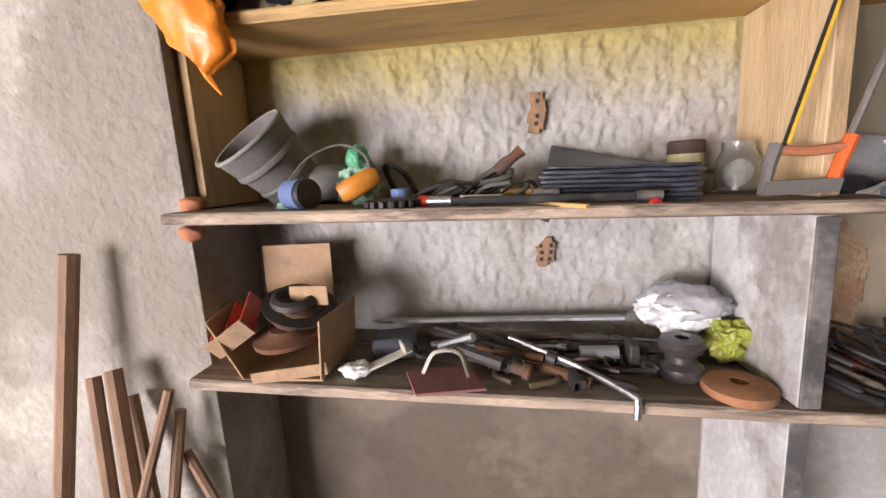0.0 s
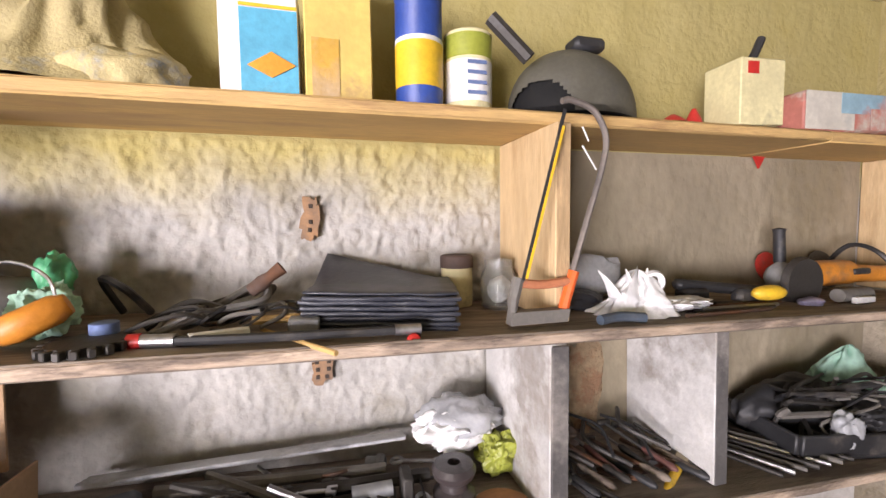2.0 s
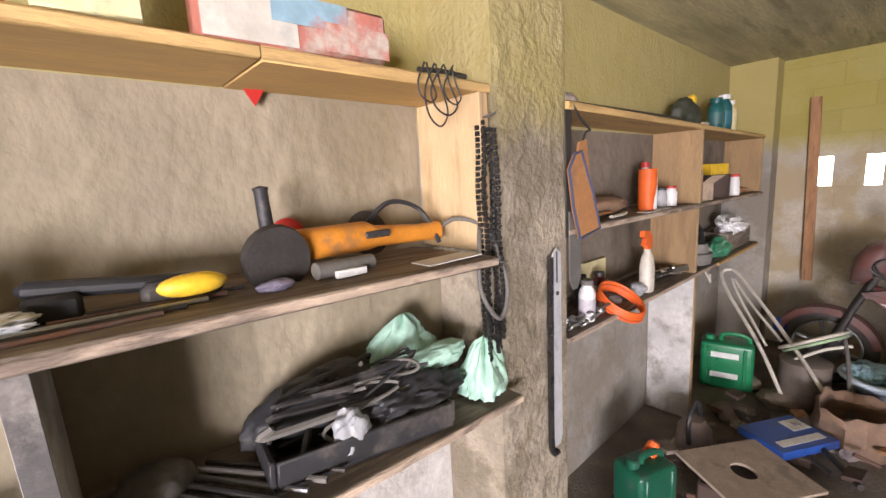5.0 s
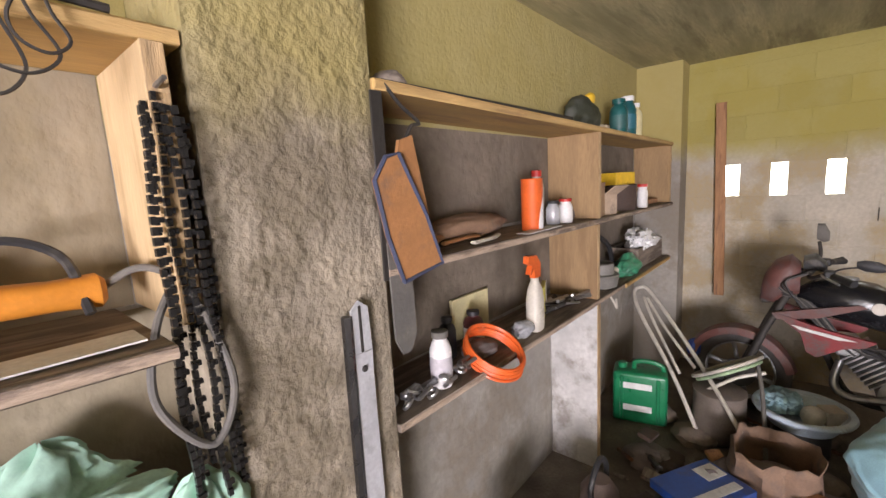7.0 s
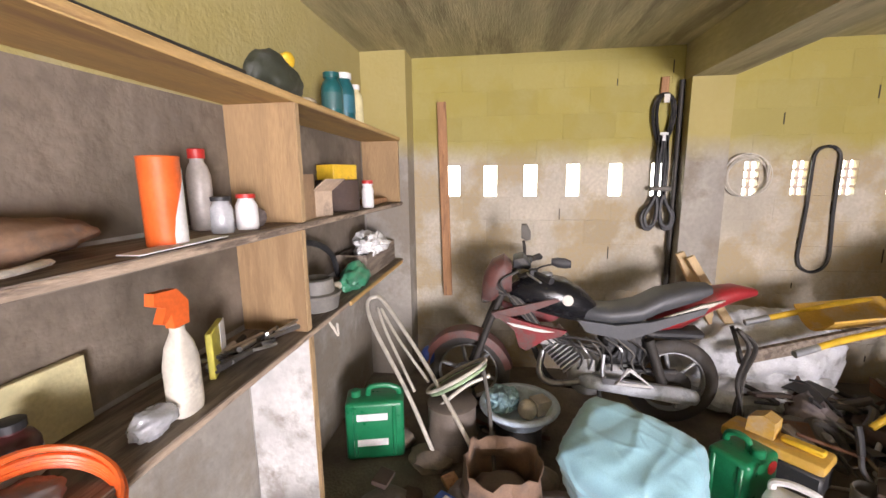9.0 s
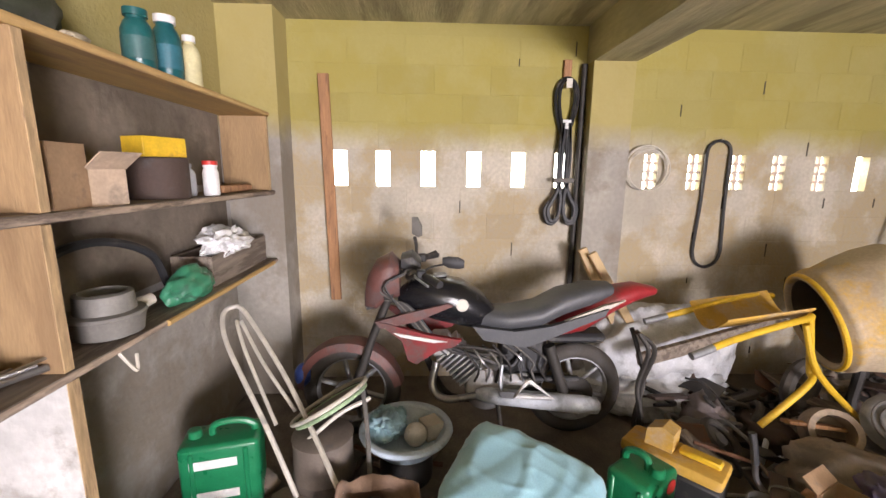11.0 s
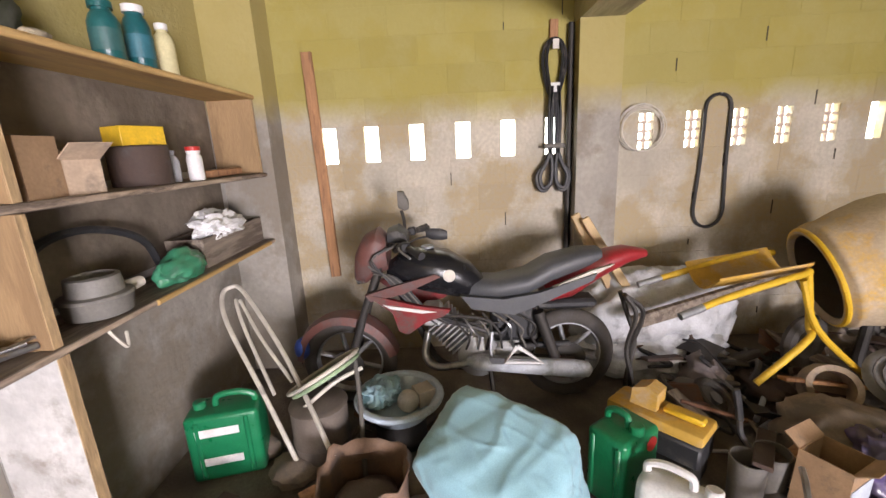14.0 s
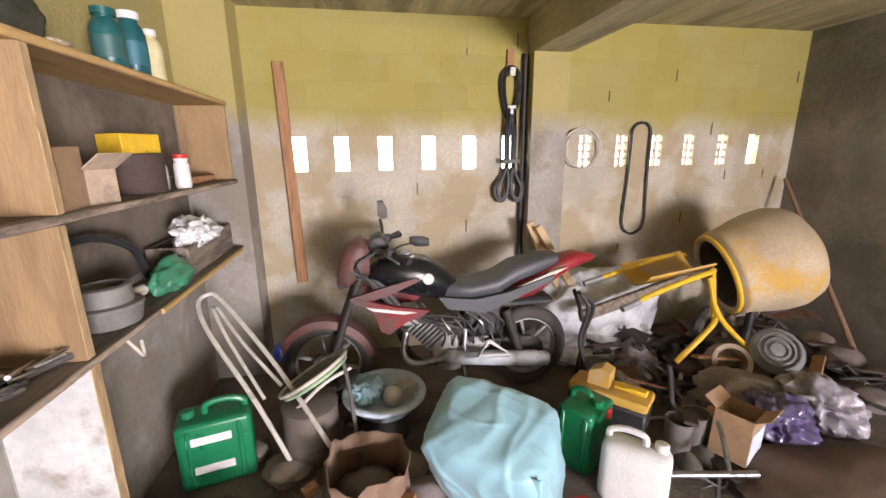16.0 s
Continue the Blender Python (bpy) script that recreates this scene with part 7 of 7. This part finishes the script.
for k in range(22):
    x, y = rnd.uniform(4.35, 5.2), rnd.uniform(-1.15, 0.6)
    if k % 2:
        stick((x, y, FZ + 0.025), (x + rnd.uniform(-0.2, 0.2), y + rnd.uniform(-0.25, 0.25), FZ + rnd.uniform(0.02, 0.09)), rnd.uniform(0.008, 0.018), (DARKIRON, RUST, OLDWOOD)[k % 3], "dark rusty piece lying on the floor", "scrap", name="scrap_rod")
    else:
        wad("scrap_rag", x, y, FZ + 0.03, (rnd.uniform(0.06, 0.14), rnd.uniform(0.06, 0.14), rnd.uniform(0.03, 0.07)), k + 100, (VIOLETGREY, DARKCARD, DUSTCLOTH)[k % 3], "dark dirty rag on the floor", "rag", 0.25, 2.0, 3, FZ)

for k in range(48):
    x, y = rnd.uniform(3.25, 4.55), rnd.uniform(-0.25, 0.66)
    h = FZ + rnd.uniform(0.0, 0.10)
    if k % 3 == 0:
        stick((x, y, h + 0.02), (x + rnd.uniform(-0.3, 0.3), y + rnd.uniform(-0.2, 0.2), h + rnd.uniform(0.02, 0.08)), rnd.uniform(0.008, 0.02), (DARKIRON, RUST, OLDWOOD)[k // 3 % 3], "dark rusty piece lying on the floor", "scrap", name="scrap_rod")
    elif k % 3 == 1:
        a, l = rnd.uniform(0, 180), rnd.uniform(0.10, 0.26)
        single("scrap_board", boxm((-l / 2, -0.04, -0.012), (l / 2, 0.04, 0.012), 0.003, Matrix.Translation((x, y, h + 0.05)) @ pose(0, 0, 0, rnd.uniform(-18, 18), rnd.uniform(-15, 15), a)), (OLDWOOD, DARKCARD, BROWNWOOD)[k // 3 % 3], "dirty wood scrap on the dark floor", "wood scrap")
    else:
        wad("scrap_rag", x, y, FZ + 0.03, (rnd.uniform(0.06, 0.13), rnd.uniform(0.06, 0.13), rnd.uniform(0.03, 0.08)), k + 200, (VIOLETGREY, DARKCARD, DUSTCLOTH)[k // 3 % 3], "dark dirty rag on the floor", "rag", 0.4, 2.2, 3, FZ)

rnd = random.Random(55)
for k in range(60):
    # the scrap heap rises towards the block wall
    x, y = rnd.uniform(4.75, 5.85), rnd.uniform(-3.55, -1.75)
    rise = 0.02 + 0.30 * (x - 4.7) * (0.6 + 0.4 * math.sin(y * 3))
    a, l = rnd.uniform(0, math.pi), rnd.uniform(0.15, 0.5)
    c = Vector((x, y, FZ + rise))
    d = Vector((math.cos(a), math.sin(a), rnd.uniform(-0.25, 0.35))) * l / 2
    p0, p1 = c - d, c + d
    p0.z, p1.z = max(p0.z, FZ + 0.02), max(p1.z, FZ + 0.02)
    if k % 5 == 0:
        cable([p0, c + Vector((rnd.uniform(-0.15, 0.15), rnd.uniform(-0.15, 0.15), 0.08)), c + Vector((0.05, -0.1, -0.02)), p1], rnd.uniform(0.006, 0.012), (BLACK, GREYRUBBER, DARKIRON)[k // 5 % 3], "dark bent cable in the scrap heap")
    elif k % 5 == 1:
        stick(p0, p1, rnd.uniform(0.008, 0.018), (RUST, PALESTEEL, DARKIRON)[k // 5 % 3], "worn metal rod sticking out of the scrap heap", "rod", name="scrap_rod")
    elif k % 5 == 2:
        # Small scrap wheels with tyre and hub, added to fill the heap.
        pc = thing("pulley", "dusty dark rubber-tyred wheel in the scrap heap", "pulley", tuple(c), rot=(rnd.uniform(-50, 50), rnd.uniform(-50, 50), 0))
        R = rnd.uniform(0.07, 0.13)
        part("tyre", ring(B(), (0, 0, 0), (0, 0, 1), R, R * 0.22, 24, 8), TYRE, pc)
        part("hub", lathe(B(), [(0, R * 0.3), (0.03, R * 0.35), (0.04, R * 0.2), (0.04, 0.0)], (0, 0, -0.02), (0, 0, 1), 14), (GREYRUBBER, RUST, ALU)[k // 5 % 3], pc)
    elif k % 5 == 3:
        wad("scrap_rag", x, y, FZ + rise * 0.6, (rnd.uniform(0.10, 0.2), rnd.uniform(0.10, 0.2), 0.05 + rise * 0.6), k + 300, (VIOLETGREY, DUSTCLOTH, DARKCARD)[k // 5 % 3], "dark dirty cloth in the scrap heap", "rag", 0.45, 2.4, 4, FZ)
    else:
        single("bent_sheet", prism(B(), [(-l / 2, 0), (-l / 6, 0.05), (l / 5, 0.02), (l / 2, 0.07), (l / 2, 0.075), (l / 5, 0.026), (-l / 6, 0.056), (-l / 2, 0.006)], rnd.uniform(0.08, 0.2), Matrix.Translation(c) @ pose(0, 0, 0, rnd.uniform(-25, 25), rnd.uniform(-20, 20), math.degrees(a))), (RUST, DARKIRON, GREYRUBBER)[k // 5 % 3], "bent dark sheet metal in the scrap heap", "sheet metal")

# ---- by the long shelf, on the floor ----
gc = jerrycan((3.10, 0.56, -0.02), (0, 0, -20), (0.24, 0.18, 0.26), plain("dark_green_plastic", (0.01, 0.09, 0.05), 0.35), "dark green fuel can with an orange spout", False)
part("spout", lathe(B(), [(0, 0.035), (0.05, 0.03), (0.07, 0.02)], (0.06, 0.03, 0.22), (0.2, 0.0, 0.5), 16), ORANGE, gc, "orange spout")
single("scrap_block", boxm((2.95, 0.42, FZ), (3.28, 0.70, -0.022), 0.01), DARKIRON, "dark scrap block under the fuel can", "scrap")
pb = thing("plywood_board", "pale plywood board with a round hole", "board", (3.42, 0.22, 0.14), rot=(4, 3, -30))
bm = B()
outer = [(-0.24, -0.18), (0.24, -0.18), (0.24, 0.18), (-0.24, 0.18)]
hole = [(-0.02 + 0.055 * math.cos(-2 * math.pi * k / 20), 0.0 + 0.055 * math.sin(-2 * math.pi * k / 20)) for k in range(20)]
for zz in (0.0, 0.015):
    vo = [bm.verts.new((x, y, zz)) for x, y in outer]
    vh = [bm.verts.new((x, y, zz)) for x, y in hole]
    eds = [bm.edges.new((vo[k], vo[(k + 1) % 4])) for k in range(4)] + [bm.edges.new((vh[k], vh[(k + 1) % 20])) for k in range(20)]
    bmesh.ops.triangle_fill(bm, edges=eds, use_beauty=True)
    if zz == 0.0:
        lower = (vo, vh)
for a, b in zip(lower, (vo, vh)):
    n = len(a)
    for k in range(n):
        bm.faces.new((a[k], a[(k + 1) % n], b[(k + 1) % n], b[k]))
part("panel", bm, plain("dusty_plywood", (0.36, 0.29, 0.23), 0.85), pb, smooth=False)
single("stool", boxm((3.25, 0.08, FZ), (3.6, 0.38, 0.105), 0.01), DARKCARD, "dark wooden box under the plywood board", "box")
sg = carton(4.20, 0.18, -0.06, 0.40, 0.28, 0.05, -30, plain("blue_sign_film", (0.03, 0.10, 0.42), 0.4), "blue and white printed plastic sack", ())
part("white_print", boxm((-0.15, -0.10, 0.051), (0.16, -0.05, 0.053)), PAPER, sg)
part("white_print", boxm((0.05, 0.0, 0.051), (0.18, 0.10, 0.053)), PAPER, sg)
single("carton_stack", boxm((4.07, 0.05, FZ), (4.33, 0.31, -0.062), 0.008), DARKCARD, "dark cardboard carton under the blue sack", "carton")
rl = thing("watering_can", "grey plastic jug with a dark handle", "jug", (3.78, 0.55, FZ))
part("body", lathe(B(), [(0, 0.09), (0.02, 0.10), (0.18, 0.09), (0.24, 0.05), (0.24, 0.0)], seg=22), plain("brown_grey_plastic", (0.20, 0.15, 0.13), 0.6), rl)
part("handle", tube(B(), [(-0.09, 0, 0.12), (-0.11, 0, 0.26), (0.0, 0, 0.34), (0.09, 0, 0.26), (0.09, 0, 0.1)], 0.014, 8), BLACK, rl)

# ---- poles by the west pier ----
for a, b, r in (((-1.009, 0.620, 1.352), (-1.100, 0.550, 0.711), 0.022), ((-0.992, 0.600, 1.043), (-0.909, 0.500, 0.609), 0.017), ((-0.955, 0.620, 1.053), (-0.864, 0.520, 0.623), 0.02), ((-0.809, 0.620, 1.000), (-0.894, 0.500, 0.610), 0.013), ((-0.806, 0.640, 0.934), (-0.833, 0.550, 0.560), 0.014), ((-0.811, 0.640, 0.813), (-0.709, 0.600, 0.684), 0.013), ((-0.956, 0.660, 0.961), (-0.888, 0.600, 0.573), 0.014)):
    foot = Vector(a) + (Vector(b) - Vector(a)) * ((a[2] - FZ) / (a[2] - b[2]))
    stick(a, foot, r, STICK, "brown round tool pole leaning on the pier", "pole", name="pole")

# ---- wall details ----
BRICKPATCH = plain("bare_brick", (0.36, 0.21, 0.11), 0.9, dirt=0.45)
rnd = random.Random(21)
VOID = plain("dark_brick_hole", (0.05, 0.035, 0.025), 0.95)
for (cx, cy, cz), (w, h), cols in (((0.139, 0.976, 1.645), (0.024, 0.062), 1), ((0.158, 0.978, 1.251), (0.034, 0.045), 2)):
    n = 26
    outline = []
    for k in range(n):
        a = 2 * math.pi * k / n
        f = 0.85 + 0.45 * noise.noise(Vector((math.cos(a) * 2.2 + cx * 9, math.sin(a) * 2.2, cz * 9)))
        outline.append((w * f * math.copysign(abs(math.cos(a)) ** 0.7, math.cos(a)) + 0.25 * w * math.sin(a), h * f * math.copysign(abs(math.sin(a)) ** 0.7, math.sin(a))))
    patch = tagged(part("brick_patch", prism(B(), outline, 0.014, pose(cx, cy - 0.008, cz)), BRICKPATCH, None), "bare hollow brick showing through the plaster", kind="structure")
    rows_n = int(h * 2 * 0.72 / 0.02)
    for r in range(rows_n):
        for c in range(cols):
            x = cx + (c - (cols - 1) / 2) * w * 0.75 + rnd.uniform(-0.003, 0.003)
            z = cz + (r - (rows_n - 1) / 2) * 0.02
            if rnd.random() < 0.75:
                part("brick_hole", boxm((x - 0.005, cy - 0.0175, z - 0.006), (x + 0.005, cy - 0.0148, z + 0.005), 0.001), VOID, patch)
tagged(part("brick_patch", lump(B(), (0.955, 0.982, 1.11), (0.06, 0.014, 0.16), 14, 0.35, 2.6, 5), mat("crumbling_mortar", (0.42, 0.31, 0.19), 0.95, vary=0.25, scale=20, fine=90, bump=0.8, second=(0.34, 0.19, 0.11), mix=0.4)), "crumbling bare brick and mortar in the render", kind="structure")
single("iron_bracket", prism(B(), [(-0.03, 0.0), (0.055, 0.0), (0.045, -0.03)], 0.02, pose(0.10, 0.80, 1.388)), DARKIRON, "dark iron bracket under the shelf", "bracket")
for c in ((-0.73, 0.70, 1.452), (-0.72, 0.67, 1.385)):
    single("brick_chip", lump(B(), c, (0.03, 0.025, 0.02), 4, 0.25, 2, 3), BRICKRED, "red brick chip wedged at the shelf end", "brick")


def coat(name, x0, x1, z0, z1, y, amp, material, label, step=0.012, seed=0, freq=14.0):
    """A hand-thrown coat of mortar with real relief, facing -y."""
    nx, nz = int((x1 - x0) / step), int((z1 - z0) / step)
    verts, faces = [], []
    for j in range(nz + 1):
        for i in range(nx + 1):
            p = Vector((x0 + (x1 - x0) * i / nx, seed, z0 + (z1 - z0) * j / nz))
            q = Vector((p.x * freq, seed, p.z * freq * 0.7))
            d = noise.noise(q) + 0.7 * max(0, noise.noise(q * 2.1)) ** 1.2 * 1.6 - 0.5 * max(0, noise.noise(q * 1.7 + Vector((9, 0, 0))) - 0.25) * 3
            d += 0.35 * (1 - 3 * abs(noise.noise(q * 3.3))) - 2.6 * max(0, noise.noise(q * 2.6 + Vector((3, 0, 7))) - 0.3)
            edge = min(i, nx - i, j, nz - j) / 3
            verts.append((p.x, y - amp * max(0.05, 0.6 + d) * min(1, edge) - 0.001, p.z))
    for j in range(nz):
        for i in range(nx):
            a = j * (nx + 1) + i
            faces.append((a, a + 1, a + nx + 2, a + nx + 1))
    me = bpy.data.meshes.new(name)
    me.from_pydata(verts, [], faces)
    me.materials.append(material)
    me.polygons.foreach_set("use_smooth", [True] * len(faces))
    return tagged(new(name, me), label, kind="structure")


coat("wall_plaster_upper", -0.71, 0.664, 1.40, 1.848, YB, 0.0085, PLASTER, "coarse thrown plaster between shelves", 0.006, 0, 21.0)
coat("wall_plaster_lower", -0.743, 0.62, 0.98, 1.40, YB, 0.006, PLASTER, "coarse thrown plaster between shelves", 0.006, 3, 21.0)
coat("wall_plaster_second_upper", 0.701, 2.164, 1.36, 1.842, YB, 0.003, OLIVESTAIN, "olive stained render between shelves", 0.012, 5)
coat("wall_plaster_second_lower", 0.661, 2.234, 0.90, 1.35, YB, 0.004, OLIVESTAIN, "olive stained render between shelves", 0.012, 7)
coat("wall_plaster_second_foot", 0.662, 2.234, FZ, 0.86, YB, 0.004, PALERENDER, "pale grey render under the shelf", 0.016, 41, 11.0)
# The long bay's dimness is put into the colour of these two coats.
coat("wall_plaster_bay_upper", 2.648, 5.76, 1.37, 1.80, YB, 0.003, SHADEDRENDER, "brown render between shelves, darkened for shade", 0.015, 19, 7.0)
coat("wall_plaster_bay_lower", 2.648, 5.78, 0.925, 1.32, YB, 0.003, SHADEDRENDER, "brown render between shelves, darkened for shade", 0.015, 23, 7.0)
coat("wall_plaster_pier", 2.236, 2.644, FZ, ZC - 0.002, NICHE, 0.0045, PIERCEMENT, "lumpy stained cement on the pier", 0.008, 11, 17.0)
coat("wall_plaster_bay_foot", 2.648, 4.154, FZ, 0.86, YB, 0.003, RENDER, "grey stained render under the shelf", 0.02, 29, 7.0)
coat("wall_plaster_bay_corner", 4.202, 5.83, FZ, 0.86, YB, 0.003, RENDER, "grey stained render under the shelf", 0.02, 31, 7.0)
# The shelf's shade on the wall below is in this coat's colour.
coat("wall_plaster_foot", -0.743, 0.618, FZ, 0.93, YB, 0.003, SHADEDRENDER, "brown render under the shelf, darkened for shade", 0.02, 37, 9.0)
coat("wall_plaster_west", -2.6, -0.746, FZ, ZC - 0.002, NICHE, 0.0035, PIERPLASTER, "coarse plaster on the west pier", 0.012, 13)
coat("wall_plaster_bay_top", 2.648, 5.83, 1.86, ZC - 0.002, YB, 0.003, PLASTER, "uneven plaster above the long shelf", 0.02, 43, 6.0)
coat("wall_plaster_top", -0.743, 2.234, 1.90, ZC - 0.002, YB, 0.004, PLASTER, "uneven plaster above the shelf", 0.014, 17, 8.0)

CLAY = plain("pale_clay", (0.62, 0.50, 0.42), 0.9)
for h in HOLES[7:-1]:
    v = thing("vent_brick", "pale clay vent brick with eight square holes", "vent brick", (X1 + 0.02, h, HZ0), "row of vent bricks")
    part("fin", boxm((0, -0.009, 0), (0.03, 0.009, HZ1 - HZ0)), CLAY, v)
    for k in range(1, 4):
        z = (HZ1 - HZ0) * k / 4
        for a, b in ((-HW, -0.0092), (0.0092, HW)):
            part("fin", boxm((0.001, a, z - 0.009), (0.029, b, z + 0.009)), CLAY, v)
JOINT = plain("open_joint", (0.05, 0.04, 0.03), 0.95)
rnd = random.Random(3)
BLOCKLEN = 0.39
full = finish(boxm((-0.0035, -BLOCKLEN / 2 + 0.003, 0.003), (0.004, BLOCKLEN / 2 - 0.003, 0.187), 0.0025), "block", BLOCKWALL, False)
for row, z in enumerate((1.16, 0.97, 0.78, 0.59, 0.40, 0.21, 0.02, 1.60, 1.79, 1.98, 2.17)):
    y = 0.63 - BLOCKLEN / 2 - (BLOCKLEN / 2 if row % 2 else 0)
    while y - BLOCKLEN / 2 > Y0:
        if not -1.685 - BLOCKLEN / 2 < y < -1.40 + BLOCKLEN / 2:
            ob = new("block", full)
            ob.parent = wall_east
            ob.location = (X1 + 0.0008 + rnd.uniform(-0.0006, 0.0006), y, z)
            if rnd.random() < 0.2:
                h0 = rnd.uniform(0.0, 0.08)
                part("open_joint", boxm((X1 - 0.006, y - BLOCKLEN / 2 - 0.003, z + h0), (X1 + 0.002, y - BLOCKLEN / 2 + 0.003, z + h0 + rnd.uniform(0.04, 0.10))), JOINT, wall_east)
        y -= BLOCKLEN
